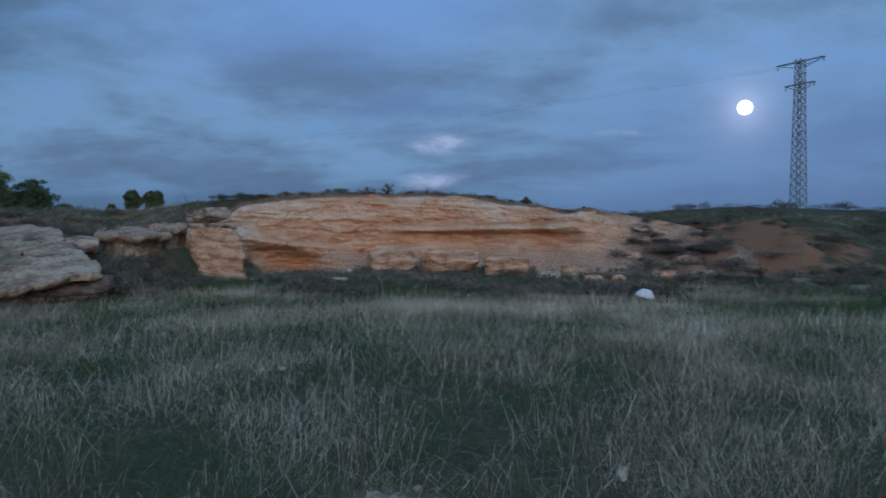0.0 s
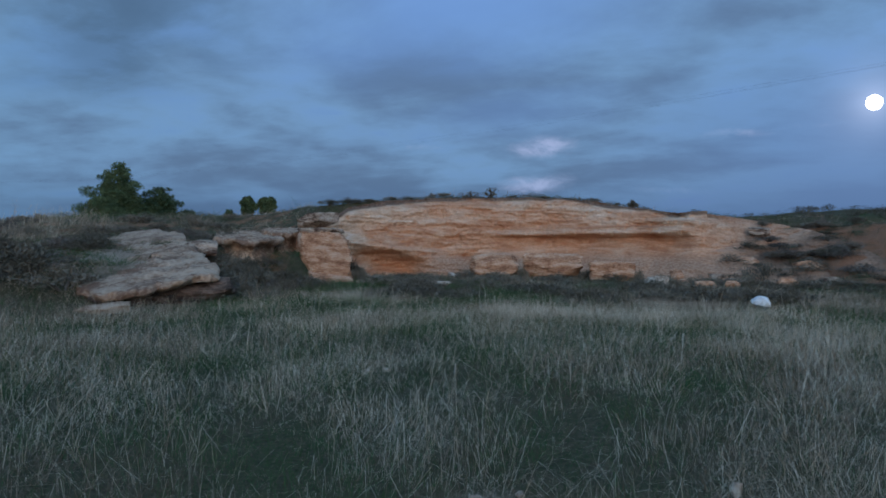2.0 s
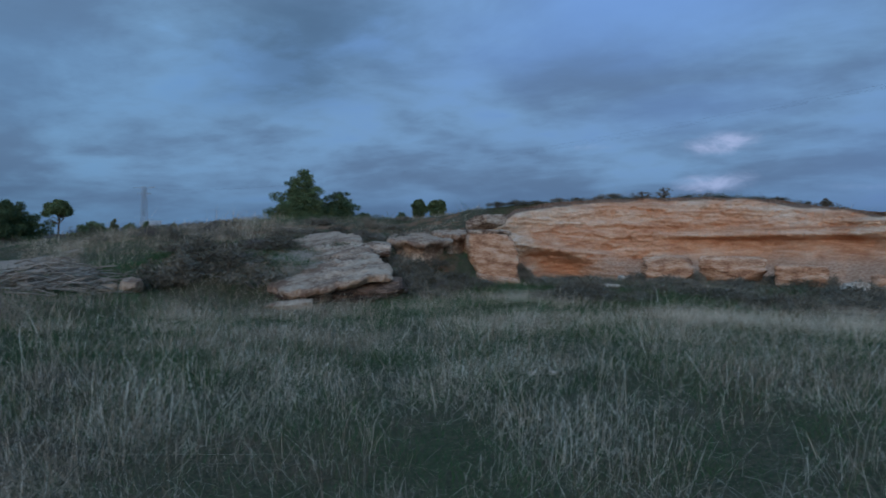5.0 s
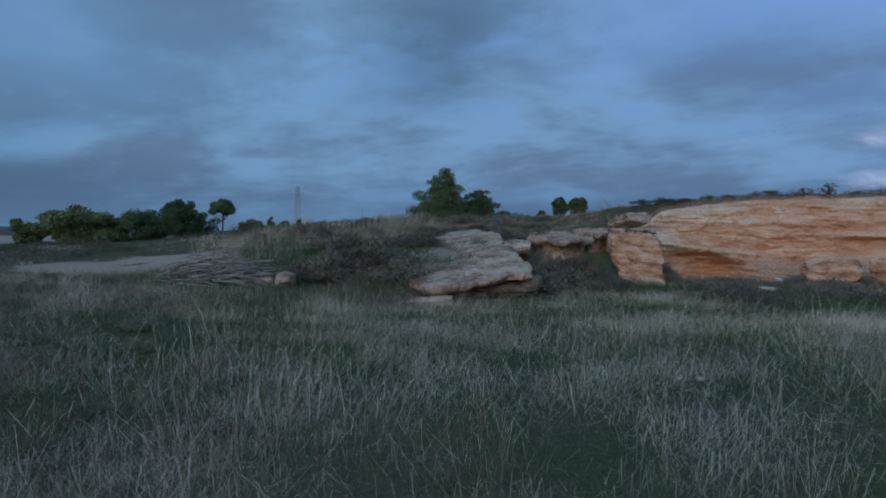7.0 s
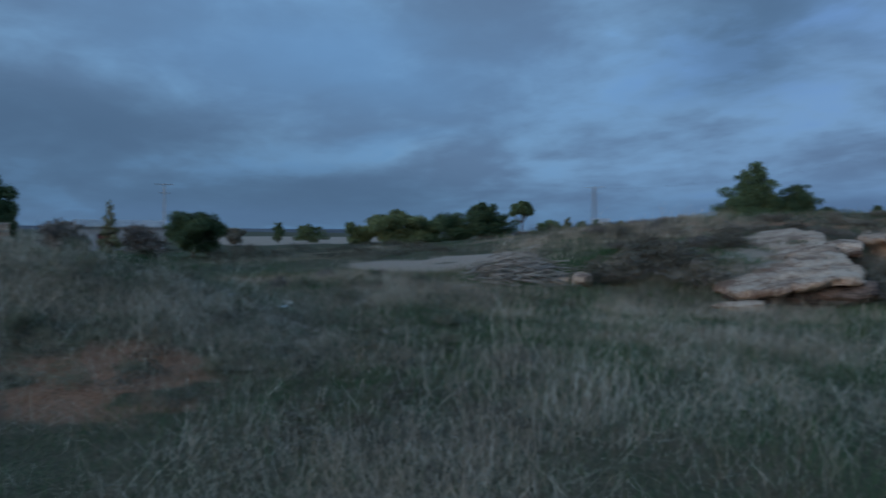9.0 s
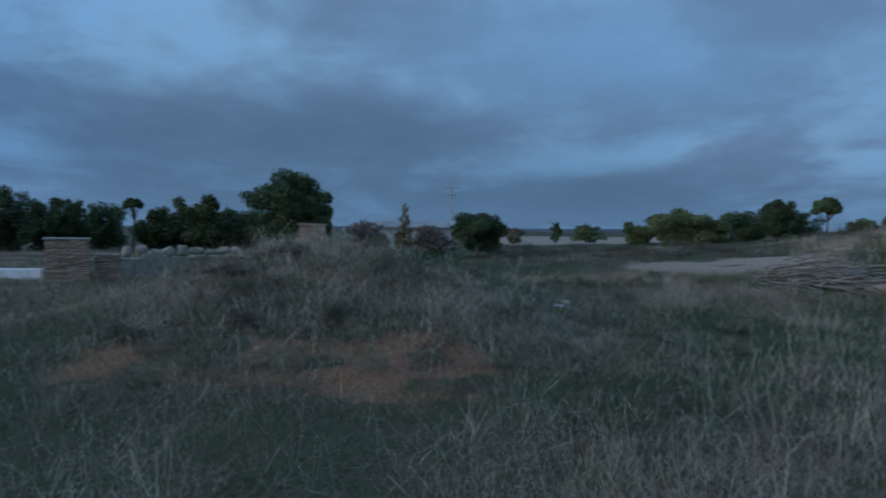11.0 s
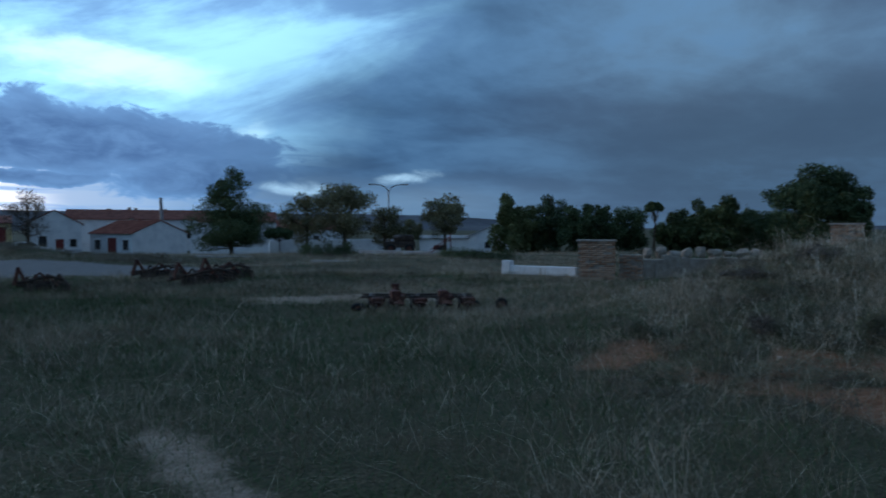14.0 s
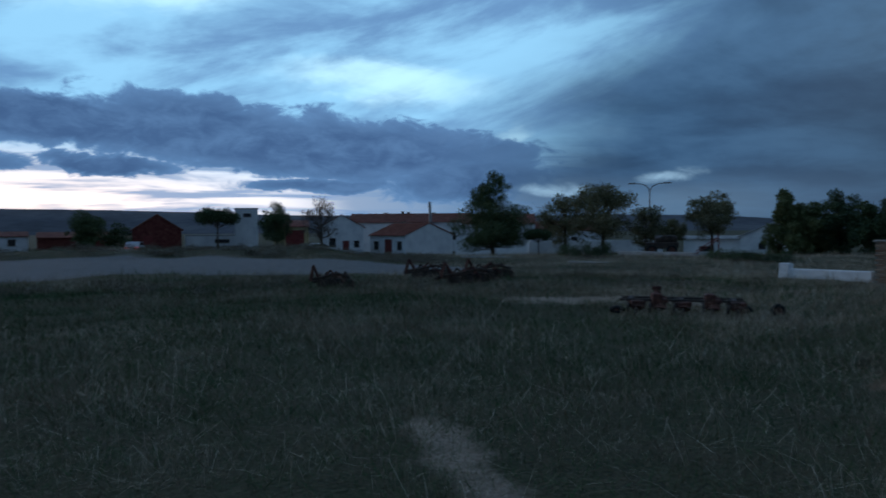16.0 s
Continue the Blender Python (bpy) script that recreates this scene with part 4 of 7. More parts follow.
rock("boulder", 26.9, 24.3, (1.4, 1.2, 0.6), 40, M_ROCK, "pale limestone block on the bank", z=1.3, lift=0.0, group=FALL)
for a, r, s, seed in ((15.1, 27.4, (0.7, 0.5, 0.25), 77), (14.4, 27.0, (1.0, 0.6, 0.3), 78), (-12.8, 30.5, (1.2, 0.8, 0.5), 70), (-14.8, 31.5, (1.0, 0.8, 0.45), 71), (-16.5, 29.5, (0.9, 0.7, 0.5), 72), (-18.8, 30.5, (1.1, 0.8, 0.5), 73), (-15.6, 33.5, (1.3, 0.9, 0.4), 74), (-13.4, 33.0, (1.0, 0.8, 0.5), 75), (-20.5, 28.8, (0.8, 0.6, 0.4), 76)):
    rock("boulder", a, r, s, seed, M_OCHRE if seed % 2 else M_ROCK, "broken sandstone rubble on the eroded bank", rz=seed * 40, group=FALL, lift=0.22)
for a, r, s, seed in ((45.0, 18.8, (0.85, 0.6, 0.48), 41), (47.9, 19.0, (0.5, 0.4, 0.34), 42), (46.6, 18.9, (0.55, 0.4, 0.3), 43), (36.5, 21.0, (0.5, 0.4, 0.2), 44), (68.2, 13.2, (0.22, 0.17, 0.16), 45), (72.8, 13.0, (0.3, 0.2, 0.1), 46), (61.5, 22, (0.4, 0.3, 0.14), 47),
                     (5.3, 4.35, (0.13, 0.1, 0.09), 48), (3.4, 4.3, (0.16, 0.12, 0.07), 49), (1.9, 4.5, (0.07, 0.06, 0.05), 50), (7.0, 4.3, (0.12, 0.1, 0.05), 51), (-20.2, 4.4, (0.1, 0.08, 0.06), 52), (-14.3, 4.9, (0.1, 0.09, 0.12), 53), (12.6, 8.9, (0.12, 0.1, 0.06), 54), (14.2, 8.8, (0.1, 0.08, 0.06), 55), (92.4, 8.6, (0.09, 0.07, 0.06), 56)):
    rock("stone", a, r, s, seed, M_SLOPE if s[0] > 0.4 else M_PALE, "pale loose stone on the turf", rz=seed * 33, sub=3, group="loose stones", lift=0.3)

# white sack in the grass
bx, by = polar(-15.8, 17.8)
sack = new("sack", rock_mesh("sack", (0.48, 0.36, 0.25), 61, M_WHITE, chip=0.35, layers=1, boxy=0.3))
sack.matrix_basis = pose(bx, by, gz(bx, by) + 0.20, 0, 6, -20)
tagged(sack, "bulging white plastic sack dumped in the grass", "sack")

# ---- trees and shrubs ----


def leaf_cloud(rng, blobs, count, size, slim=0.5, rise=0.3):
    """Many small leaf sprays in and on a set of ellipsoids, one triangle each."""
    vol = np.array([b[3] * b[4] * b[5] for b in blobs]) ** 0.75
    pick = rng.choice(len(blobs), count, p=vol / vol.sum())
    b = np.array(blobs)[pick]
    d = rng.normal(size=(count, 3))
    d /= np.linalg.norm(d, axis=1, keepdims=True)
    rad = rng.uniform(0, 1, count) ** 0.38
    rad = rad * (0.80 + 0.46 * fbm(d[:, 0] * 2.2 + b[:, 0] * 3, d[:, 1] * 2.2 + b[:, 1] * 3, d[:, 2] * 2.2, 71, 3))
    rad = rad * np.where(rng.uniform(size=count) < 0.08, rng.uniform(1.0, 1.25, count), 1.0)
    c = b[:, :3] + d * rad[:, None] * b[:, 3:6]
    u = rng.normal(size=(count, 3)) * 0.8 + d * 0.6
    u[:, 2] += rise
    u /= np.linalg.norm(u, axis=1, keepdims=True)
    w = np.cross(u, rng.normal(size=(count, 3)))
    w /= np.linalg.norm(w, axis=1, keepdims=True)
    s = size * rng.uniform(0.5, 1.5, count)[:, None]
    v = np.stack([c - u * s * 0.6 - w * s * slim, c - u * s * 0.4 + w * s * slim, c + u * s * 1.2], 1).reshape(-1, 3)
    return v, np.arange(len(v), dtype=np.int32)


def tree(name, a, r, base_z, top_z, width, style, seed, label, mat, leaves=5200, size=0.16, group="", trunk_h=0.25, bare=False, category="tree"):
    rng = np.random.default_rng(seed)
    x, y = polar(a, r)
    t = thing(name, x, y, base_z, label, category, group)
    h = top_z - base_z
    w = width / 2
    g = Geo()
    tr = max(0.06, 0.022 * h)
    lean = rng.normal(0, 0.03, 2) * h
    spine = [(lean[0] * q * q, lean[1] * q * q, h * q * 0.88) for q in np.linspace(0, 1, 6)]
    g.pipe([(p[0], p[1], p[2] - (0.35 if i == 0 else 0)) for i, p in enumerate(spine)], [tr * (1.25 - 1.1 * q) for q in np.linspace(0, 1, 6)], 8)
    blobs = []
    if style == "pine":
        for k in range(70):
            q = trunk_h + (1 - trunk_h) * ((k + 0.5) / 70) ** 1.25
            u = (q - trunk_h) / (1 - trunk_h)
            ww = w * min(1.0, 0.80 + 1.4 * u) * (1.03 - u) ** 0.50 * rng.uniform(0.8, 1.08)
            th = rng.uniform(0, 6.283)
            rr = ww * rng.uniform(0.35, 0.95)
            s = max(0.10 * w, ww * rng.uniform(0.22, 0.36))
            blobs.append((rr * math.cos(th), rr * math.sin(th), h * q + s * rng.uniform(-0.3, 0.3), s, s, s * 0.6))
        for k in range(8):
            q = trunk_h + (1 - trunk_h) * (k + 0.5) / 8
            blobs.append((0, 0, h * q, w * 0.74 * (1.05 - q) ** 0.7, w * 0.74 * (1.05 - q) ** 0.7, h * 0.10))
    elif style == "umbrella":
        for k in range(34):
            th, rr = k * 2.4, w * math.sqrt(rng.uniform(0, 0.75))
            s = w * rng.uniform(0.16, 0.3)
            blobs.append((rr * math.cos(th), rr * math.sin(th), h * (trunk_h + (1 - trunk_h) * (0.42 + 0.42 * (1 - (rr / w) ** 2) * rng.uniform(0.3, 1.0))), s, s, min(s, h * (1 - trunk_h) * 0.22)))
    elif style == "round":
        hc = h * (1 + trunk_h) / 2
        for k in range(44):
            d = rng.normal(size=3)
            d /= np.linalg.norm(d)
            rr = rng.uniform(0.45, 0.9)
            s = w * rng.uniform(0.14, 0.32)
            lump = 0.75 + 0.5 * rng.uniform()
            blobs.append((d[0] * rr * w * lump * 0.92, d[1] * rr * w * lump * 0.92, hc + d[2] * rr * (h - hc) * (0.92 if d[2] > 0 else 1.0), s, s, s * 0.8 * min(1.2, (h - hc) / w)))
        blobs.append((0, 0, hc, w * 0.5, w * 0.5, (h - hc) * 0.5))
    elif style == "cone":
        for k in range(22):
            q = trunk_h + (1 - trunk_h) * (k + 0.5) / 22
            ww = w * (1.08 - q)
            th = k * 2.4
            blobs.append((0.6 * ww * math.cos(th), 0.6 * ww * math.sin(th), h * q, ww * 0.4, ww * 0.4, h * 0.05))
    for b in blobs[:14]:
        q = min(0.85, max(0.12, (b[2] / h) * 0.72))
        s = (lean[0] * q * q, lean[1] * q * q, h * q)
        mid = ((s[0] + b[0]) / 2, (s[1] + b[1]) / 2, (s[2] + b[2]) / 2 - 0.03 * h)
        g.pipe([s, mid, b[:3]], [tr * 0.42, tr * 0.26, tr * 0.1], 5)
        if bare:
            for k in range(9):
                d = rng.normal(size=3) * np.array(b[3:6]) * 0.8
                e = (b[0] + d[0], b[1] + d[1], b[2] + abs(d[2]))
                g.tube(mid if k % 2 else b[:3], e, tr * 0.12, tr * 0.03, 4, False)
    part("trunk", g, M_BARK, t)
    if leaves:
        v, c = leaf_cloud(rng, blobs, int(leaves * 2.3), size * 0.70, 0.34 if mat == M_PINE else 0.5)
        part("crown", fast_mesh("crown", v, c, 3), mat, t)
    return t


PINES = "pines on the plateau"
tree("pine_tree", 32.6, 46, 2.2, EYE + 46 * math.tan(radians(5.35)), 4.7, "pine", 1, "bushy green pine standing on the plateau edge", M_PINE, 16000, 0.105, PINES, 0.08)
tree("pine_tree", 29.7, 47, 2.2, EYE + 47 * math.tan(radians(3.75)), 3.9, "pine", 2, "smaller bushy pine beside a taller one", M_PINE, 12000, 0.105, PINES, 0.05)
tree("pine_tree", 34.2, 46.5, 2.2, EYE + 46.5 * math.tan(radians(2.5)), 1.8, "pine", 21, "low young pine at the edge of a clump", M_PINE, 3000, 0.12, PINES, 0.05)
tree("pine_tree", 23.4, 62, 2.8, EYE + 62 * math.tan(radians(3.5)), 1.7, "round", 3, "small dark pine on the skyline", M_PINE, 4500, 0.13, PINES, 0.2)
tree("pine_tree", 22.0, 62, 2.8, EYE + 62 * math.tan(radians(3.55)), 1.9, "round", 4, "small dark pine on the skyline", M_PINE, 4500, 0.13, PINES, 0.2)
tree("pine_tree", 24.8, 63, 2.8, EYE + 63 * math.tan(radians(2.4)), 0.9, "round", 5, "tiny dark pine on the skyline", M_PINE, 1200, 0.12, PINES, 0.1)
FAR = "umbrella pines beyond the field"
tree("umbrella_pine", 59.6, 72, -0.3, EYE + 72 * math.tan(radians(2.15)), 7.6, "round", 6, "broad dark olive-green pine by the pale field", M_OLIVE, 11000, 0.18, FAR, -0.1)
tree("umbrella_pine", 57.2, 73, -0.3, EYE + 73 * math.tan(radians(1.45)), 4.6, "round", 7, "low olive-green pine by the pale field", M_OLIVE, 6000, 0.18, FAR, -0.1)
tree("umbrella_pine", 62.6, 76, -0.3, EYE + 76 * math.tan(radians(1.1)), 3.6, "round", 22, "low spreading olive-green bush beside a pine", M_OLIVE, 4000, 0.18, FAR, -0.1)
tree("umbrella_pine", 55.2, 84, 0.0, EYE + 84 * math.tan(radians(2.0)), 7.4, "round", 8, "spreading dark pine beyond the field", M_PINE, 8000, 0.2, FAR, -0.1)
tree("umbrella_pine", 53.0, 80, 0.0, EYE + 80 * math.tan(radians(3.2)), 4.2, "round", 9, "tall rounded dark pine beyond the field", M_PINE, 7500, 0.18, FAR, 0.0)
tree("umbrella_pine", 51.6, 82, 0.0, EYE + 82 * math.tan(radians(1.9)), 5.2, "round", 10, "low dark pine beyond the field", M_PINE, 4500, 0.18, FAR, 0.1)
tree("umbrella_pine", 49.7, 80, 0.2, EYE + 80 * math.tan(radians(2.85)), 3.1, "umbrella", 11, "round-headed umbrella pine on a clear trunk", M_PINE, 6000, 0.17, FAR, 0.42)
tree("umbrella_pine", 47.6, 76, 0.4, EYE + 76 * math.tan(radians(1.25)), 3.6, "round", 12, "low dark bush beyond the field", M_PINE, 3500, 0.18, FAR, 0.05)
for k, (a, e, w, m) in enumerate(((46.2, 1.6, 1.3, M_AUTUMN), (45.0, 1.3, 2.2, M_PINE), (43.9, 1.5, 1.6, M_PINE), (42.0, 1.35, 1.4, M_AUTUMN), (41.2, 1.3, 1.4, M_PINE), (68.9, 0.95, 1.6, M_PINE), (66.6, 0.75, 4.6, M_OLIVE), (72.2, 0.55, 2.6, M_SCRUB), (38.6, 1.6, 1.8, M_GREY), (37.5, 1.9, 1.6, M_GREY), (36.5, 1.4, 1.4, M_AUTUMN))):
    r = 95 if k < 5 else (90 if k < 8 else 60)
    tree("small_tree", a, r, 0.6 if k < 5 or k > 7 else -0.4, EYE + r * math.tan(radians(e)), w, "round", 30 + k, "small shrubby tree at the edge of the fields", m, 1600 if m != M_GREY else 700, 0.16, "trees at the field edge", 0.1)
tree("bush_tree", 75.2, 42, -0.2, EYE + 42 * math.tan(radians(1.95)), 4.2, "round", 50, "dense dark rounded bush above the mound", M_PINE, 8000, 0.12, "", 0.05)
tree("bush_tree", 84.0, 30, 0.2, EYE + 30 * math.tan(radians(1.1)), 2.0, "round", 51, "leafless grey bush behind the mound", M_GREY, 1500, 0.09, "", 0.1, True)
tree("dead_tree", 80.9, 27, 0.2, EYE + 27 * math.tan(radians(2.1)), 1.2, "cone", 52, "half-dead spindly tree with brown leaves", M_AUTUMN, 900, 0.09, "", 0.1, True)
tree("bush_tree", 78.8, 29, 0.1, EYE + 29 * math.tan(radians(0.7)), 2.2, "round", 53, "leafless grey bush behind the mound", M_GREY, 1100, 0.09, "", 0.1, True)
# row of trees round the park
ROW = "trees of the park"
tree("park_tree", 90.0, 46, -0.2, EYE + 46 * math.tan(radians(5.0)), 6.4, "round", 60, "large dense dark green tree", M_PINE, 11000, 0.17, ROW, 0.05)
tree("park_tree", 87.9, 45.5, -0.2, EYE + 45.5 * math.tan(radians(3.6)), 2.6, "round", 61, "lower bough-heavy green tree beside a larger one", M_PINE, 5000, 0.16, ROW, 0.05)
for k, (a, e, w, m, st) in enumerate(((112.0, 2.85, 2.7, M_OLIVE, "round"), (109.1, 3.0, 2.7, M_PINE, "round"), (110.6, 1.6, 3.4, M_OLIVE, "round"), (107.2, 2.2, 2.4, M_PINE, "round"), (105.4, 2.2, 2.0, M_PINE, "round"),
                                      (103.3, 2.1, 3.2, M_PINE, "round"), (101.2, 1.95, 0.9, M_PINE, "umbrella"), (99.6, 1.5, 2.6, M_OLIVE, "round"), (97.8, 2.1, 2.6, M_OLIVE, "round"), (96.2, 2.55, 2.6, M_OLIVE, "round"), (94.6, 2.2, 2.6, M_PINE, "round"), (92.8, 1.9, 3.0, M_PINE, "round"))):
    r = 56 + (k % 3) * 2
    tree("park_tree", a, r, -0.5, EYE + r * math.tan(radians(e + 0.2)), w * 1.45, st, 70 + k, "dark evergreen tree in a dense row", m, 5200, 0.16, ROW, -0.12 if st == "round" else 0.7)
tree("pine_tree", 134.0, 62, -0.9, EYE + 62 * math.tan(radians(4.5)), 8.0, "pine", 90, "tall dark pine with tiered boughs before the houses", M_PINE, 16000, 0.14, "", 0.18)
tree("street_tree", 125.4, 66, -0.9, EYE + 66 * math.tan(radians(3.9)), 8.0, "round", 91, "spreading tree with thinning leaves", M_AUTUMN, 7500, 0.13, "thinning trees by the park", 0.12, True)
tree("street_tree", 128.3, 68, -0.9, EYE + 68 * math.tan(radians(3.0)), 6.0, "round", 92, "thin-leaved tree by the park wall", M_AUTUMN, 3000, 0.14, "thinning trees by the park", 0.12, True)
tree("street_tree", 117.4, 66, -0.8, EYE + 66 * math.tan(radians(2.95)), 5.2, "round", 93, "round-headed tree with sparse leaves", M_AUTUMN, 4200, 0.13, "thinning trees by the park", 0.2, True)
tree("street_tree", 122.2, 70, -0.9, EYE + 70 * math.tan(radians(2.0)), 4.6, "round", 94, "small thin-leaved tree by the wall", M_AUTUMN, 2000, 0.15, "thinning trees by the park", 0.12, True)
tree("street_tree", 130.4, 60, -0.9, EYE + 60 * math.tan(radians(0.2)), 2.6, "umbrella", 95, "small dark flat-topped tree", M_PINE, 2600, 0.14, "thinning trees by the park", 0.45)
tree("street_tree", 120.2, 74, -0.9, EYE + 74 * math.tan(radians(0.9)), 3.0, "round", 96, "small dark street tree", M_AUTUMN, 1800, 0.15, "thinning trees by the park", 0.2)
tree("village_tree", 164.4, 105, -1.0, EYE + 105 * math.tan(radians(1.75)), 5.8, "round", 97, "dark broad tree among the houses", M_PINE, 4200, 0.2, "trees among the houses", 0.1)
tree("village_tree", 162.2, 108, -1.0, EYE + 108 * math.tan(radians(0.8)), 6.5, "round", 98, "low dark tree among the houses", M_PINE, 2200, 0.2, "trees among the houses", 0.1)
tree("village_tree", 155.4, 100, -1.0, EYE + 100 * math.tan(radians(2.2)), 6.4, "umbrella", 99, "flat spreading cedar over a house roof", M_PINE, 4500, 0.2, "trees among the houses", 0.35)
tree("village_tree", 151.0, 92, -0.8, EYE + 92 * math.tan(radians(2.4)), 4.8, "round", 100, "dark shaggy tree before a yellow house", M_PINE, 4500, 0.18, "trees among the houses", 0.08)
tree("village_tree", 147.6, 88, -1.6, EYE + 88 * math.tan(radians(3.5)), 5.4, "round", 101, "tall nearly leafless tree before the houses", M_GREY, 1500, 0.13, "trees among the houses", 0.1, True)


# shrub meshes shared by the scrub on the slopes
def shrub_parts(seed, w, h, count, size):
    rng = np.random.default_rng(seed)
    g = Geo()
    blobs = []
    for k in range(13):
        th, rr = rng.uniform(0, 6.283), 0.42 * w * math.sqrt(rng.uniform(0, 1.0))
        top = h * (1 - 0.75 * (rr / (0.5 * w)) ** 2) * rng.uniform(0.7, 1.0)
        p = (rr * math.cos(th), rr * math.sin(th), top * 0.6)
        blobs.append((*p, w * 0.17, w * 0.17, top * 0.5))
        g.pipe([(p[0] * 0.15, p[1] * 0.15, -0.12), (p[0] * 0.5, p[1] * 0.5, p[2] * 0.6), p], [0.02, 0.012, 0.005], 3)
        for q in range(4):
            d = rng.normal(size=3) * (w * 0.16, w * 0.16, h * 0.2)
            g.tube(p, (p[0] + d[0], p[1] + d[1], p[2] + abs(d[2])), 0.006, 0.002, 3, False)
    v, c = leaf_cloud(rng, blobs, count, size, 0.26, 1.1)
    return g.mesh("stem"), fast_mesh("foliage", v, c, 3)


SHRUBS = [shrub_parts(200 + k, 1.0, 0.6, 1500, 0.036) for k in range(6)]
for me, fo in SHRUBS:
    me.materials.append(M_GREY)


def shrub(a, r, w, h, k, mat, label, rz, group="scrub on the slopes"):
    x, y = polar(a, r)
    t = thing("shrub", x, y, max(gz(x, y), bank_z(a, r)), label, "shrub", group, rz)
    t.scale = (w, w, h / 0.6)
    part("stem", SHRUBS[k][0], None, t)
    fo = part("foliage", SHRUBS[k][1], None, t)
    if not SHRUBS[k][1].materials:
        SHRUBS[k][1].materials.append(M_SCRUB)
    fo.material_slots[0].link = "OBJECT"
    fo.material_slots[0].material = mat
    return t


rs = random.Random(4)
DARK = "dark brown-green scrub bush on the bank"
GREYL = "dry greyish twiggy bush"
# foot of the cliff
for i in range(95):
    a = rs.uniform(-18, 13)
    shrub(a, rs.uniform(18.5, 28.6), rs.uniform(1.0, 2.0), rs.uniform(0.22, 0.5), i % 6, M_SCRUB, DARK, rs.uniform(0, 360))
# right bank
for i in range(84):
    a = rs.uniform(-36, -12) if i < 52 else rs.uniform(-23, -11)
    shrub(a, rs.uniform(25, 37) if i < 52 else rs.uniform(27.5, 33), rs.uniform(0.8, 2.2), rs.uniform(0.18, 0.42), i % 6, M_SCRUB if i % 4 else M_GREY, DARK if i % 4 else GREYL, rs.uniform(0, 360))
# left bank and hollows
for i in range(56):
    a = rs.uniform(18, 44)
    r = rs.uniform(19.5, 38)
    if 27 < a < 34 and r < 29:
        continue
    shrub(a, r, rs.uniform(0.9, 2.1), rs.uniform(0.25, 0.6), i % 6, M_SCRUB if i % 5 else M_GREY, DARK if i % 5 else GREYL, rs.uniform(0, 360))
for a, r, w, h in ((15.5, 28.4, 0.9, 1.3), (15.0, 28.8, 0.9, 0.9), (14.6, 28.2, 0.8, 0.6), (25.0, 20.5, 1.6, 0.9), (24.2, 22.5, 1.7, 0.9), (23.4, 24.2, 1.6, 0.8), (26.0, 24.5, 1.3, 0.7), (22.4, 23, 1.5, 0.6), (21, 24.5, 1.6, 0.6), (19.5, 25.5, 1.3, 0.5), (15.0, 27.2, 0.9, 0.7), (24.9, 27.5, 1.2, 1.0), (36, 19.5, 2.0, 0.6), (38, 20.5, 2.2, 0.8), (41, 20.0, 2.2, 0.8), (43.5, 19.5, 1.6, 0.7), (39.5, 22.5, 2.2, 0.9), (-16.0, 30, 1.6, 0.9), (-14.6, 28, 1.5, 0.7), (-11.6, 27.5, 1.3, 0.6)):
    shrub(a, r, w, h, int(a * 7) % 6, M_SCRUB, DARK, a * 31)
for a, r, w, h in ((1.9, 28.9, 0.7, 0.6), (-3.1, 28.7, 0.7, 0.6), (6.4, 28.6, 1.0, 0.5), (-7.2, 28.0, 1.0, 0.6), (4.0, 28.2, 1.6, 0.4), (-0.5, 28.2, 1.8, 0.4)):
    shrub(a, r, w, h, int(a * 7) % 6, M_SCRUB, DARK, a * 31)
# along the cliff edge, against the sky
for a, w, h in ((15.6, 1.4, 0.35), (14.2, 1.2, 0.3), (12.4, 0.9, 0.3), (10.9, 0.8, 0.25), (9.2, 0.7, 0.4), (8.2, 0.9, 0.35), (5.0, 0.5, 0.2), (2.6, 0.8, 0.2), (0.2, 0.7, 0.2), (-2.2, 0.9, 0.22), (-3.6, 1.0, 0.3), (-5.4, 0.6, 0.2), (-7.9, 1.0, 0.25), (-9.3, 0.9, 0.25), (-11.2, 0.8, 0.3), (-12.6, 1.3, 0.3), (17.2, 1.3, 0.4), (18.8, 1.4, 0.4), (-14.2, 1.2, 0.3)):
    shrub(a, float(cliff_r(a)) + 2.1, w * 0.8, h * 0.75, int(a * 5) % 6, M_SCRUB, "low dark bush on the cliff edge against the sky", a * 77, "bushes on the cliff edge")
tree("twiggy_bush", 6.0, 34.6, 3.45, EYE + 34.6 * math.tan(radians(4.15)), 1.5, "round", 150, "sparse leafless bush on the cliff edge", M_GREY, 160, 0.05, "", 0.05, True, "shrub")
tree("twiggy_bush", 4.4, 34.8, 3.5, EYE + 34.8 * math.tan(radians(4.35)), 0.9, "round", 151, "sparse leafless bush on the cliff edge", M_SCRUB, 200, 0.05, "", 0.05, True, "shrub")
tree("twiggy_bush", -6.6, 33.6, 3.0, EYE + 33.6 * math.tan(radians(3.35)), 0.6, "round", 152, "small wiry bush on the cliff edge", M_SCRUB, 350, 0.05, "", 0.05, True, "shrub")
# dead brushwood and scrub round the mound and the waste ground
for i in range(46):
    a = rs.uniform(54, 104)
    r = rs.uniform(8.6, 20)
    shrub(a, r, rs.uniform(0.4, 0.8), rs.uniform(0.2, 0.36), i % 6, M_HEATH if i % 3 else M_GREY, "low dull green bush in the rough grass" if i % 3 else GREYL, rs.uniform(0, 360), "scrub on the mound")


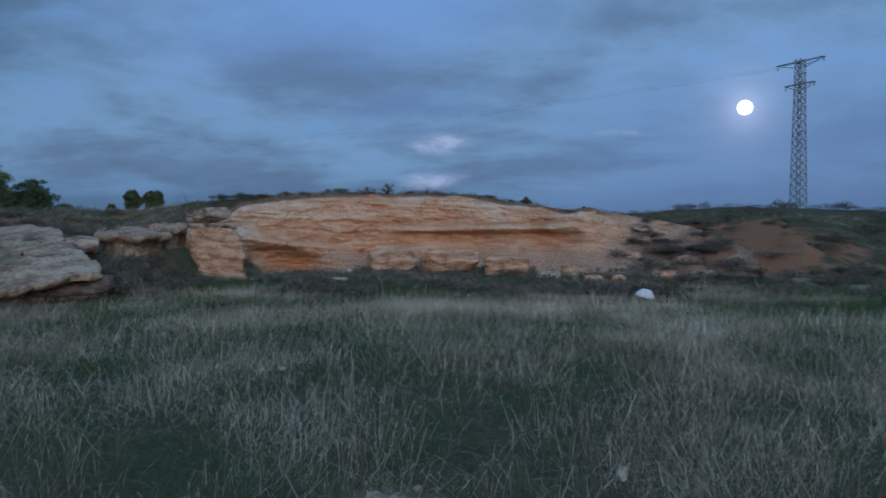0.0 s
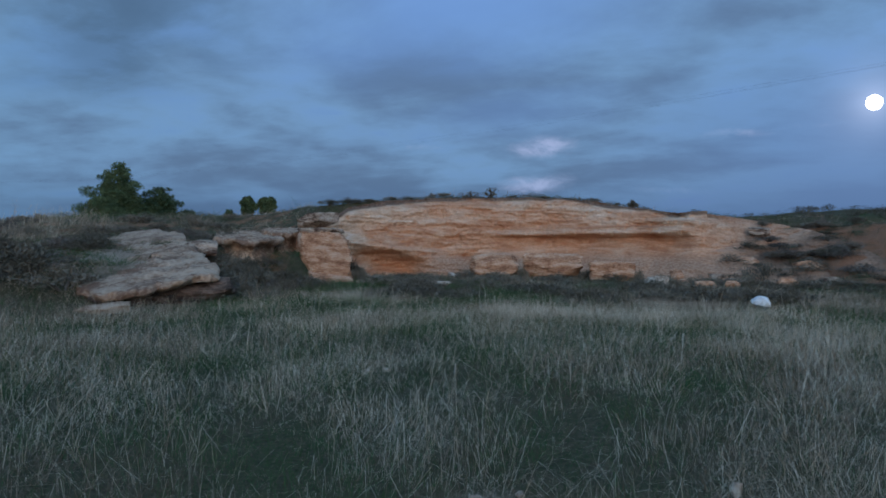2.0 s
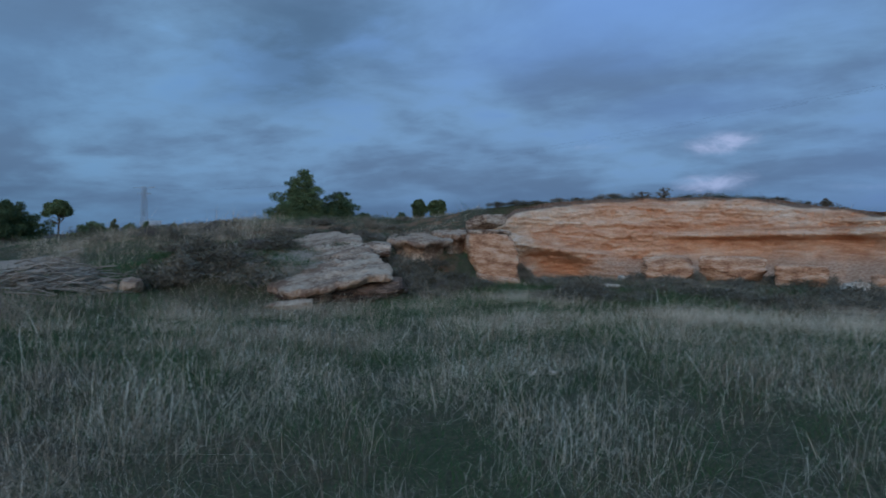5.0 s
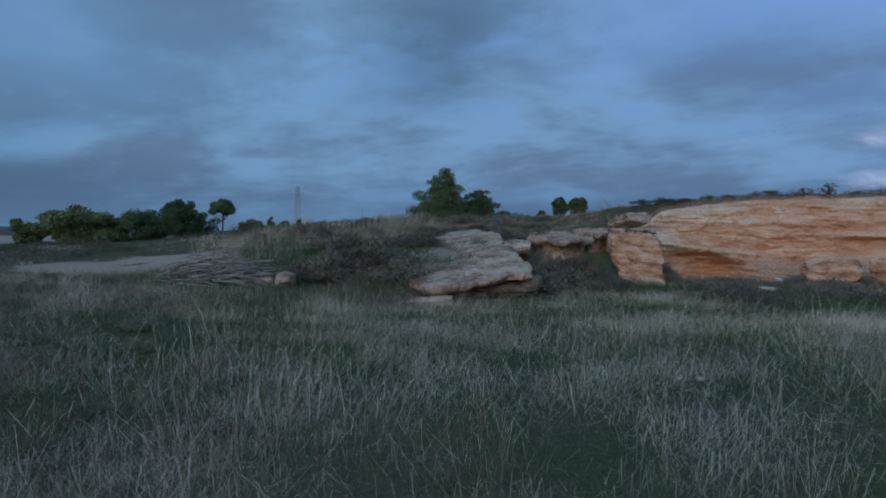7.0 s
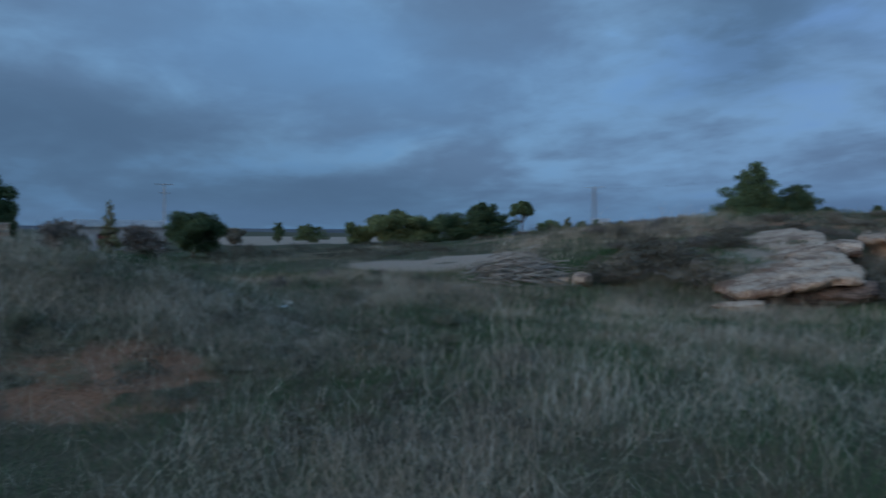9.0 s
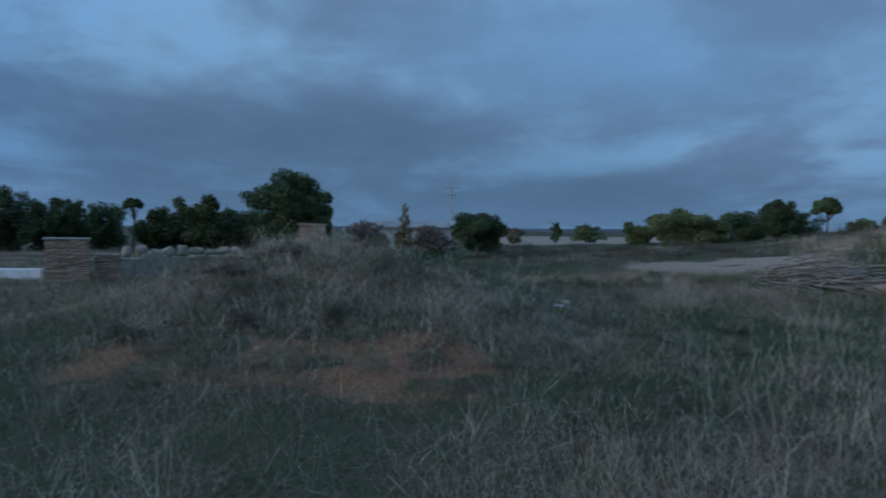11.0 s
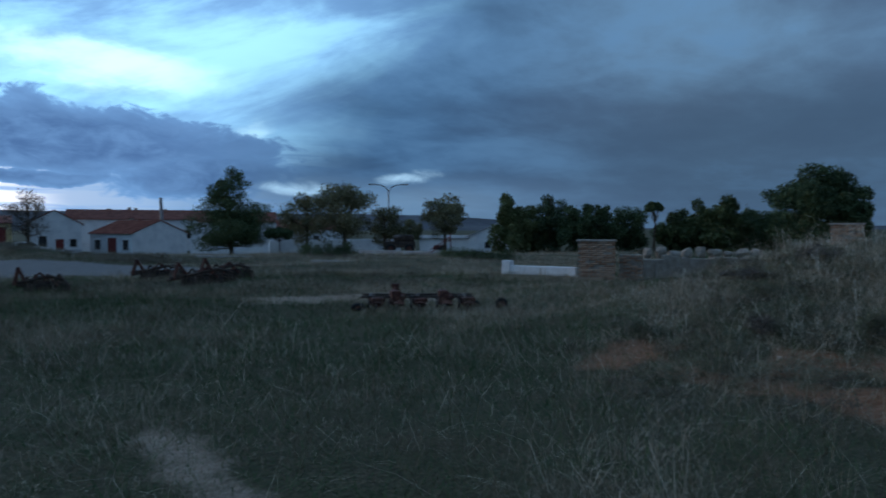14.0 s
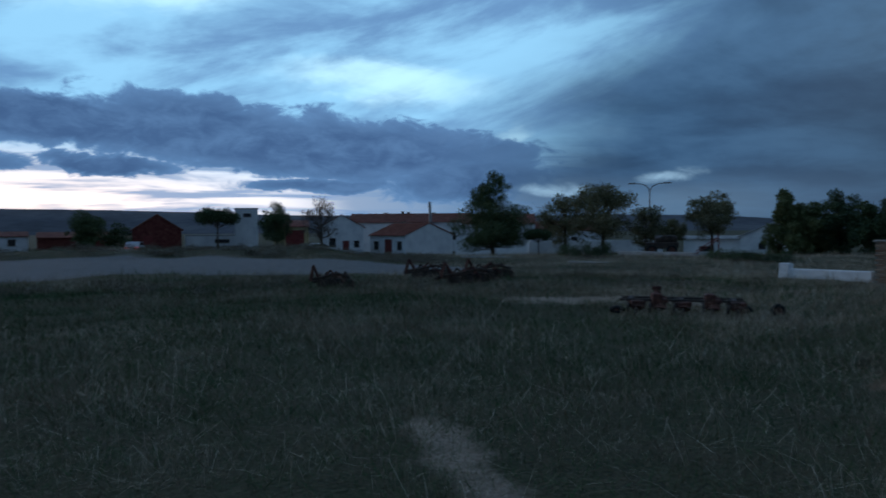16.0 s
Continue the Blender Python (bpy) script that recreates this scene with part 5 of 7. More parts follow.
def weed_patch(name, label, places, mat=M_SCRUB):
    """Many small weeds as one object."""
    vs = []
    for n, (a, r, w, h) in enumerate(places):
        me = SHRUBS[n % 6][1]
        co = np.empty(len(me.vertices) * 3, dtype=np.float32)
        me.vertices.foreach_get("co", co)
        co = co.reshape(-1, 3, 3)[::3 if h > 0.4 or w < 0.66 else 5].reshape(-1, 3)
        c, s = math.cos(n * 1.7), math.sin(n * 1.7)
        x, y = polar(a, r)
        vs.append(np.stack([x + w * (co[:, 0] * c - co[:, 1] * s), y + w * (co[:, 0] * s + co[:, 1] * c), max(gz(x, y), bank_z(a, r)) + co[:, 2] * h / 0.6], 1))
    v = np.concatenate(vs)
    tagged(part(name, fast_mesh(name, v, np.arange(len(v), dtype=np.int32), 3), mat), label, "weeds", kind="stuff")


LOT = ((138, 142, 150, 163, 180), (33, 35, 43, 50, 52))
weed_patch("weeds", "low dark weeds beside the gravel lot", [(rs.uniform(108, 172), rs.uniform(19, 24.5), rs.uniform(0.8, 1.6), rs.uniform(0.15, 0.34)) for i in range(70)])
far = []
for i in range(110):
    a = rs.uniform(138, 172)
    far.append((a, float(np.interp(a, *LOT)) + rs.uniform(1.5, 9), rs.uniform(1.2, 2.6), rs.uniform(0.2, 0.5)))
weed_patch("weeds", "low dark weeds beyond the gravel lot", far)
weed_patch("weeds", "low scrub on the waste ground", [(rs.uniform(42, 76), rs.uniform(36, 62), rs.uniform(1.2, 2.8), rs.uniform(0.3, 0.8)) for i in range(60)])
weed_patch("weeds", "thin dark turf along the cliff edge", [(16.5 - i * 0.33, float(cliff_r(16.5 - i * 0.33)) + rs.uniform(1.7, 2.6), rs.uniform(0.6, 1.1), rs.uniform(0.12, 0.26)) for i in range(88)])
weed_patch("weeds", "low heathy scrub on the mound", [(rs.uniform(68, 106), rs.uniform(7.6, 12.5), rs.uniform(0.3, 0.6), rs.uniform(0.12, 0.26)) for i in range(110)], M_HEATH)
weed_patch("weeds", "dark scrubby tufts over the mound and its bare soil", [(rs.uniform(66, 108), rs.uniform(6.6, 12.5), rs.uniform(0.3, 0.75), rs.uniform(0.10, 0.24)) for i in range(70)])
weed_patch("weeds", "low brown heath clumps in the rough turf", [(rs.uniform(48, 68), rs.uniform(4.6, 10), rs.uniform(0.3, 0.65), rs.uniform(0.10, 0.2)) for i in range(70)])
weed_patch("weeds", "low scrub along the hill slope", [(rs.uniform(-37, -13), rs.uniform(37, 60), rs.uniform(1.0, 2.8), rs.uniform(0.25, 0.7)) for i in range(60)])


weed_patch("weeds", "low brown scrub over the eroded bank", [(rs.uniform(-37, -13), rs.uniform(23, 37), rs.uniform(0.5, 1.3), rs.uniform(0.12, 0.32)) for i in range(170)], M_HEATH)
weed_patch("weeds", "low dull scrub on the plateau slope", [(rs.uniform(24, 50), rs.uniform(24, 44), rs.uniform(0.6, 1.6), rs.uniform(0.12, 0.36)) for i in range(130)], M_HEATH)


# ---- grass ----
def grass(name, seed, tufts, blades, a0, a1, r0, r1, label, style):
    """Blades in tufts; every tuft has its own size, tone and lean, and the tufts gather in uneven stands."""
    rng = np.random.default_rng(seed)
    r = np.sqrt(rng.uniform(r0 ** 1.5, r1 ** 1.5, tufts) ** (4 / 3)) if r0 < 20 else rng.uniform(r0, r1, tufts)
    a = rng.uniform(a0, a1, tufts)
    x, y = -r * np.sin(np.radians(a)), r * np.cos(np.radians(a))
    n1 = fbm(x * 0.32, y * 0.32, None, 81, 3)
    n2 = fbm(x * 1.1, y * 1.1, None, 83, 3)
    n3 = fbm(x * 2.6, y * 2.6, None, 87, 2)
    bare = np.maximum(np.maximum(sand_mask(a, r, x, y), gravel_mask(a, r, x, y)), soil_mask(a, r, x, y))
    dryfield = 1 - sstep(48, 66, a)
    mound = sstep(66, 78, a) * (1 - sstep(97, 107, a)) * sstep(8.5, 10.5, r)
    limit = np.interp(a, (-40, -20, 8, 14, 23, 26, 36, 44, 48, 60, 66, 110, 180), (18, 16.2, 16.5, 19.5, 18.5, 16.2, 15.6, 15.5, 14.5, 14.5, 19, 22, 24))
    edge = 1 - sstep(limit - 1.6, limit + 0.8, r)
    green = np.exp(-((a - 0) / 13) ** 2 - ((r - 5.6) / 2.2) ** 2)
    size = np.exp(rng.normal(0, 0.35, tufts))
    bend = 0.0
    if style == "tall":      # dense pale stands
        dry = 0.36 * n1 + 0.34 * n2 + 0.30 * n3 + 0.18 * sstep(8.0, 12.5, r) * dryfield + 0.09 * mound * sstep(9.5, 11, r) - 0.10 - 0.04 * sstep(18, 30, a) * dryfield
        keep = (dry > 0.515 + 0.085 * (1 - sstep(6.0, 9.5, r)) + 0.03 * (1 - dryfield)) & (bare < 0.55) & (rng.uniform(size=tufts) < edge)
        h = (0.10 + 0.95 * np.clip(dry - 0.49, 0, 0.3)) * (0.85 - 0.25 * mound) * (0.85 + 0.25 * sstep(8, 14, r))
        tone = 0.47 + 0.24 * sstep(7, 12, r) + 1.7 * (dry - 0.55) + rng.normal(0, 0.07, tufts) + 0.02 * (1 - dryfield)
        spread, fan, lean, wid = 0.16, 1.1, 0.95, 0.26
    elif style == "stalks":  # stiff dead stems in thin clumps
        keep = (n2 * 0.6 + n3 * 0.4 + 0.3 * rng.uniform(size=tufts) > 0.70 + 0.10 * green) & (bare < 0.6)
        h = rng.uniform(0.14, 0.48, tufts) * (0.8 + 0.2 * dryfield)
        tone = 0.70 + rng.normal(0, 0.10, tufts) - 0.12 * (1 - dryfield)
        spread, fan, lean, wid = 0.09, 1.6, 0.40, 0.30
    elif style == "bent":    # long dead stalks, broken over and lying across one another
        keep = (bare < 0.6) & (n2 + 0.25 * rng.uniform(size=tufts) > 0.60 + 0.12 * green)
        h = rng.uniform(0.08, 0.30, tufts)
        tone = 0.84 + rng.normal(0, 0.16, tufts) - 0.10 * (1 - dryfield)
        spread, fan, lean, wid, bend = 0.20, 0.8, 3.2, 0.34, 1.0
    elif style == "litter":
        keep = (bare < 0.6) & (n2 > 0.40 + 0.1 * green)
        h = rng.uniform(0.02, 0.09, tufts)
        tone = 0.80 + rng.normal(0, 0.16, tufts)
        spread, fan, lean, wid = 0.30, 1.4, 8.0, 0.42
    elif style == "tangle":  # dull brown undergrowth
        keep = (bare < 0.55) & (n1 * 0.5 + n3 * 0.5 > 0.40 + 0.08 * green)
        h = (0.05 + 0.26 * n3)
        tone = np.clip(0.35 + 0.12 * (1 - dryfield) + 0.20 * sstep(98, 108, a) * (1 - sstep(134, 146, a)) * sstep(9, 14, r) - 0.14 * mound + 1.3 * (n1 - 0.5) + 0.9 * (n2 - 0.5) + rng.normal(0, 0.05, tufts), 0.06, 0.72)
        spread, fan, lean, wid = 0.16, 2.0, 1.1, 0.55
    else:
        keep = (bare < 0.62) & (n2 > 0.22)
        h = (0.03 + 0.10 * n2)
        tone = 0.16 + 0.07 * (1 - dryfield) + 0.7 * (n1 - 0.5) + 0.5 * (fbm(x * 0.8 + 40, y * 0.8, None, 91, 3) - 0.5) + rng.normal(0, 0.05, tufts)
        spread, fan, lean, wid = 0.16, 3.0, 0.8, 0.8
    h = h * size
    th0 = rng.uniform(0, 6.283, tufts)
    x, y, r, h, tone, size, th0 = (q[keep] for q in (x, y, r, h, tone, size, th0))
    n = len(x) * blades
    x, y, r, h, tone, size, th0 = (np.repeat(q, blades) for q in (x, y, r, h, tone, size, th0))
    sc = spread * size * (1 + r / 22)
    dx_, dy_ = rng.normal(0, 1, n), rng.normal(0, 1, n)
    x, y = x + dx_ * sc, y + dy_ * sc
    z = ground_z(x, y) - 0.02
    inner = np.exp(-0.4 * (dx_ ** 2 + dy_ ** 2))
    h = h * (0.45 + 0.75 * inner) * rng.uniform(0.45, 1.35, n)
    th = th0 + rng.normal(0, fan, n)
    ln = lean * h * rng.uniform(0.1, 1.4, n)
    wx, wy = np.cos(th) * ln + 0.30 * dx_ * sc + 0.10 * h, np.sin(th) * ln + 0.30 * dy_ * sc
    wd = (0.0026 + 0.00078 * r) * wid * rng.uniform(0.5, 1.5, n)
    ph = rng.uniform(0, 6.283, n)
    ox, oy = np.cos(ph) * wd / 2, np.sin(ph) * wd / 2
    low = style in ("short", "tangle")
    if low:
        rows = ((-1, 1, 0, 0), (1, 1, 0, 0), (0, 0, 0.9, 0.95))
    elif bend:
        rows = ((-1, 1, 0, 0), (1, 1, 0, 0), (1, 0.85, 0.22, 0.95), (-1, 0.85, 0.22, 0.95), (0, 0.2, 1.0, 0.35))
    else:
        rows = ((-1, 1, 0, 0), (1, 1, 0, 0), (1, 0.75, 0.34, 0.60), (-1, 0.75, 0.34, 0.60), (0, 0, 1.0, 0.97))
    droop = rng.uniform(0.0, 2.4, n) if bend else np.ones(n)
    nv = len(rows)
    v = np.empty((n, nv, 3), dtype=np.float32)
    for k, (s, m, lf, hh) in enumerate(rows):
        v[:, k, 0] = x + wx * lf + s * ox * m
        v[:, k, 1] = y + wy * lf + s * oy * m
        v[:, k, 2] = z + h * hh * (droop if k == nv - 1 else 1.0)
    o = (np.arange(n, dtype=np.int32) * nv)[:, None]
    tris = (o + np.array([[0, 1, 2] if low else [0, 1, 2, 0, 2, 3, 3, 2, 4]], dtype=np.int32)).ravel()
    me = fast_mesh(name, v.reshape(-1, 3), tris, 3)
    put_attr(me, "tone", np.repeat(np.clip(tone + rng.normal(0, 0.05, n), 0, 1), nv))
    tagged(part(name, me, M_GRASS), label, "grass", kind="stuff")


grass("dry_grass", 301, 15000, 22, -38, 66, 4.5, 21, "tall bleached dry grass in loose stands", "tall")
grass("dead_stems", 307, 5000, 6, -38, 72, 3.0, 17, "stiff bleached dead stems in thin clumps", "stalks")
grass("bent_stalks", 314, 3600, 8, -38, 72, 2.8, 13, "long bleached stalks broken over and lying crosswise", "bent")
grass("bent_stalks", 316, 500, 10, 8, 48, 3.2, 9.5, "pale broken stalks tangled over the rough grass", "bent")
grass("undergrowth", 308, 21000, 13, -38, 66, 3.0, 27, "dull brown tangled undergrowth", "tangle")
grass("short_grass", 302, 12000, 14, -38, 66, 2.6, 27, "short dull green turf between dry clumps", "short")
grass("straw_litter", 305, 3000, 5, -38, 70, 3.0, 15, "fallen bleached straw lying over the turf", "litter")
grass("dead_stems", 322, 2600, 12, 33, 52, 26, 44, "bleached grass fringe along the plateau", "stalks")
grass("dry_grass", 303, 7500, 18, 60, 176, 4.0, 24, "bleached grass tussocks on the waste ground", "tall")
grass("dead_stems", 309, 2600, 6, 66, 176, 3.0, 17, "thin dead stems on the waste ground", "stalks")
grass("bent_stalks", 315, 1300, 8, 66, 176, 2.8, 13, "long pale stalks lying over the waste ground", "bent")
grass("undergrowth", 310, 15000, 12, 60, 176, 3.0, 26, "dull brown undergrowth on the waste ground", "tangle")
grass("short_grass", 304, 16000, 15, 60, 176, 2.6, 26, "short dark green turf on the waste ground", "short")
grass("straw_litter", 306, 2200, 5, 66, 176, 3.0, 14, "fallen straw lying over the waste ground", "litter")
grass("undergrowth", 311, 8000, 11, 100, 176, 25.0, 60, "dull tufted grass towards the village", "tangle")
grass("undergrowth", 312, 5000, 10, 38, 100, 25.0, 60, "dull tufted grass on the waste ground", "tangle")
grass("undergrowth", 313, 8000, 11, -38, 48, 23.0, 48, "dull tufted grass on the hill and plateau", "tangle")
grass("dry_grass", 321, 900, 30, 72, 104, 9.8, 13.5, "pale fluffy tussocks along the top of the spoil mound", "tall")
grass("bent_stalks", 320, 700, 16, 70, 106, 8.6, 13.5, "pale wind-bent grass on the spoil mound", "bent")

# ---- power line ----
def pylon(x, y, z, h, wb, wt, rz, arm, label):
    t = thing("pylon", x, y, z, label, "pylon", "power line pylons", rz)
    for sx in (-1, 1):
        for sy in (-1, 1):
            part("leg", Geo().tube((sx * wb / 2, sy * wb / 2, -0.6), (sx * wt / 2, sy * wt / 2, h), 0.085, 0.07, 4), M_STEEL, t)
    n = 20
    g = Geo()
    for k in range(n):
        q0, q1 = k / n, (k + 1) / n
        w0, w1 = (wb + (wt - wb) * q0) / 2, (wb + (wt - wb) * q1) / 2
        z0, z1 = h * q0, h * q1
        c0 = [(-w0, -w0, z0), (w0, -w0, z0), (w0, w0, z0), (-w0, w0, z0)]
        c1 = [(-w1, -w1, z1), (w1, -w1, z1), (w1, w1, z1), (-w1, w1, z1)]
        for i in range(4):
            j = (i + 1) % 4
            g.tube(c0[i], c1[j], 0.05, None, 4, False)
            g.tube(c0[j], c1[i], 0.05, None, 4, False)
            g.tube(c1[i], c1[j], 0.03, None, 4, False)
    part("bracing", g, M_STEEL, t)
    for zz, L in ((h - 0.3, arm), (h - 3.6, arm * 0.62)):
        g = Geo()
        for s in (-1, 1):
            g.tube((-L / 2, s * 0.25, zz), (L / 2, s * 0.25, zz), 0.07, None, 4)
            for e in (-1, 1):
                g.tube((e * wt / 2, s * 0.3, zz - 0.9), (e * L / 2, s * 0.2, zz), 0.045, None, 4)
        for k in range(11):
            q = -L / 2 + L * k / 10
            g.tube((q, -0.25, zz), (q, 0.25, zz), 0.03, None, 4, False)
        part("crossarm", g, M_STEEL, t)
        for e in (-1, 0, 1):
            gi = Geo()
            for k in range(4):
                gi.tube((e * L / 2 * 0.97, 0, zz - 0.1 - 0.16 * k), (e * L / 2 * 0.97, 0, zz - 0.2 - 0.16 * k), 0.09, 0.05, 8)
            part("insulator", gi, M_DARKIRON, t)
    return t


pz = 118
ax_, ay_ = polar(-26.3, pz)
p_top = EYE + pz * math.tan(radians(12.7))
g0 = gz(ax_, ay_)
pylon(ax_, ay_, g0, p_top - g0, 1.75, 0.95, -60, 7.5, "grey lattice steel pylon with two crossarms on the hill")
fx_, fy_ = polar(44.1, 420)
f_top = EYE + 420 * math.tan(radians(3.8))
gf = gz(fx_, fy_)
pylon(fx_, fy_, gf, f_top - gf, 3.6, 1.5, 10, 13, "distant lattice steel pylon beyond the trees")
for off0, off1, dz_ in ((-3.6, 6, -0.8), (0.2, 0, -0.9), (3.6, -6, -0.8)):
    a0 = Vector((ax_ + off0 * math.cos(radians(-60)), ay_ + off0 * math.sin(radians(-60)), p_top + dz_))
    b0 = Vector((fx_ + off1 * math.cos(radians(10)), fy_ + off1 * math.sin(radians(10)), f_top + dz_))
    g = Geo()
    N = 40
    pts = []
    for i in range(N + 1):
        q = i / N
        p = a0.lerp(b0, q)
        p.z -= 4 * 7.0 * q * (1 - q)
        pts.append(p)
    g.pipe(pts, [0.007] * (N + 1), 4)
    tagged(part("power_cable", g, M_WIRE), "thin dark overhead power cable between pylons", "cable", "overhead power cables")
# small pole line beyond the mound
qx, qy = polar(77.2, 120)
t = thing("utility_pole", qx, qy, gz(qx, qy), "slim utility pole with crossarms beyond the bushes", "utility pole", rz=76)
hq = EYE + 120 * math.tan(radians(3.45)) - gz(qx, qy)
part("pole", Geo().tube((0, 0, -0.4), (0, 0, hq), 0.16, 0.1, 8), M_CONCRETE, t)
for k, (zz, L) in enumerate(((hq - 0.1, 2.6), (hq - 1.4, 1.5))):
    part("crossarm", Geo().box((0, 0, zz), (L, 0.1, 0.12), 0, 0.02), M_STEEL, t)


# ---- brick ruins ----
def brick_pier(a, r, w, d, h, label, rz=0.0, cap=True, zoff=0.0):
    x, y = polar(a, r)
    z = gz(x, y) + zoff
    t = thing("brick_pier", x, y, z, label, "brick pier", "ruined brick piers", a + rz)
    part("core", Geo().box((0, 0, h / 2 - 0.1), (w - 0.03, d - 0.03, h + 0.18)), M_MORTAR, t, "crumbling pale mortar core")
    bl, bh, bd = 0.24, 0.055, 0.03
    rows = int(h / (bh + 0.012))
    me = Geo().box((0, 0, 0), (bl, 0.11, bh), 0, 0.008).mesh("brick")
    me.materials.append(M_BRICK)
    rr = random.Random(int(a * 10))
    left = 296
    for k in range(rows):
        zz = 0.03 + k * (bh + 0.012) + bh / 2
        for side in (0, 1):
            L = w if side == 0 else d
            nb = int(L / (bl + 0.012))
            for i in range(nb):
                off = (i + 0.5 + (0.25 if k % 2 else -0.25) * 0.9) * L / nb - L / 2
                off = max(-L / 2 + bl / 2, min(L / 2 - bl / 2, off))
                if rr.random() < 0.12 or left <= 0:
                    continue
                left -= 1
                b = new("brick", me)
                b.parent = t
                jig = rr.uniform(-0.012, 0.014)
                if side == 0:
                    b.matrix_basis = pose(off, -d / 2 + 0.04 + jig, zz, 0, 0, rr.uniform(-2, 2))
                else:
                    b.matrix_basis = pose(w / 2 - 0.04 - jig, off, zz, 0, 0, 90 + rr.uniform(-2, 2))
    if cap:
        part("coping", Geo().box((0, 0, h + 0.03), (w + 0.1, d + 0.1, 0.06), 0, 0.02), M_MORTAR, t, "worn projecting brick coping")
    return t


brick_pier(105.5, 23.6, 1.14, 0.9, 1.22, "weathered orange brick pier with a worn coping")
brick_pier(102.9, 24.0, 0.72, 0.5, 0.85, "broken stub of brick wall against a pier", cap=False)
brick_pier(88.2, 27.0, 0.95, 0.9, 1.75, "weathered brick pier half hidden behind the mound", zoff=0.05)
# long low wall behind the mound
x0, y0 = polar(102.6, 24.6)
x1, y1 = polar(93.7, 27.5)
L = math.hypot(x1 - x0, y1 - y0)
wt_ = thing("boundary_wall", (x0 + x1) / 2, (y0 + y1) / 2, gz(x0, y0), "low ruined rubble boundary wall with uneven top", "wall", rz=math.degrees(math.atan2(y1 - y0, x1 - x0)), kind="structure")
rr = random.Random(8)
g = Geo()
for k in range(15):
    hh = 0.72 + rr.uniform(-0.08, 0.08)
    g.box((-L / 2 + (k + 0.5) * L / 15, rr.uniform(-0.02, 0.02), hh / 2 - 0.1), (L / 15 - 0.004, 0.34, hh + 0.2), 0, 0.03)
part("wall", g, M_MORTAR, wt_)
for k in range(9):
    st = rock("rubble_stone", 94.0 + k * 0.95, 26.6 - 0.2 * k, (rr.uniform(0.3, 0.55), 0.3, rr.uniform(0.2, 0.45)), 300 + k, M_MORTAR, "loose pale rubble stone lying on the ruined wall", z=gz(*polar(95, 26)) + 0.68, lift=0.3, sub=3, group="rubble on the wall")


# white low walls
def low_wall(a0, r0, a1, r1, h, mat, label, post=False, th=0.22, z=None):
    x0, y0 = polar(a0, r0)
    x1, y1 = polar(a1, r1)
    L = math.hypot(x1 - x0, y1 - y0)
    zz = min(gz(x0, y0), gz(x1, y1)) if z is None else z
    t = thing("low_wall", (x0 + x1) / 2, (y0 + y1) / 2, zz, label, "wall", "low white walls", math.degrees(math.atan2(y1 - y0, x1 - x0)))
    part("wall", Geo().box((0, 0, h / 2 - 0.15), (L, th, h + 0.3), 0, 0.02), mat, t)
    if post:
        part("end_post", Geo().box((-L / 2 - 0.15, 0, h / 2 + 0.0), (0.3, th + 0.1, h + 0.34), 0, 0.03), mat, t)
    return t


low_wall(112.1, 25.0, 107.0, 24.0, 0.32, M_LIME, "low whitewashed wall with a taller end post", True)
low_wall(136.5, 44, 132.6, 42, 0.16, M_CONCRETE, "low pale concrete kerb at the park edge")
low_wall(128.0, 36, 125.0, 35, 0.10, M_CONCRETE, "low pale concrete kerb at the park edge", False)
low_wall(124.2, 52, 118.4, 48, 0.26, M_CONCRETE, "low pale wall round the park")
low_wall(131.2, 74, 121.0, 82, 1.9, M_LIME, "long whitewashed yard wall behind the trees")
low_wall(137.0, 86, 131.0, 84, 2.1, M_LIME, "long whitewashed yard wall behind the pine")
# hedge
for k, (a, w) in enumerate(((117.0, 1.8), (115.8, 1.8), (114.7, 1.8), (113.6, 1.8), (112.5, 1.7), (128.0, 1.5), (126.6, 1.4), (125.3, 1.5))):
    r = 37 if k < 5 else 42
    shrub(a, r, w, 0.62 if k < 5 else 1.0, k % 6, M_PINE, "clipped dark green hedge bush by the park", k * 50, "hedge bushes")


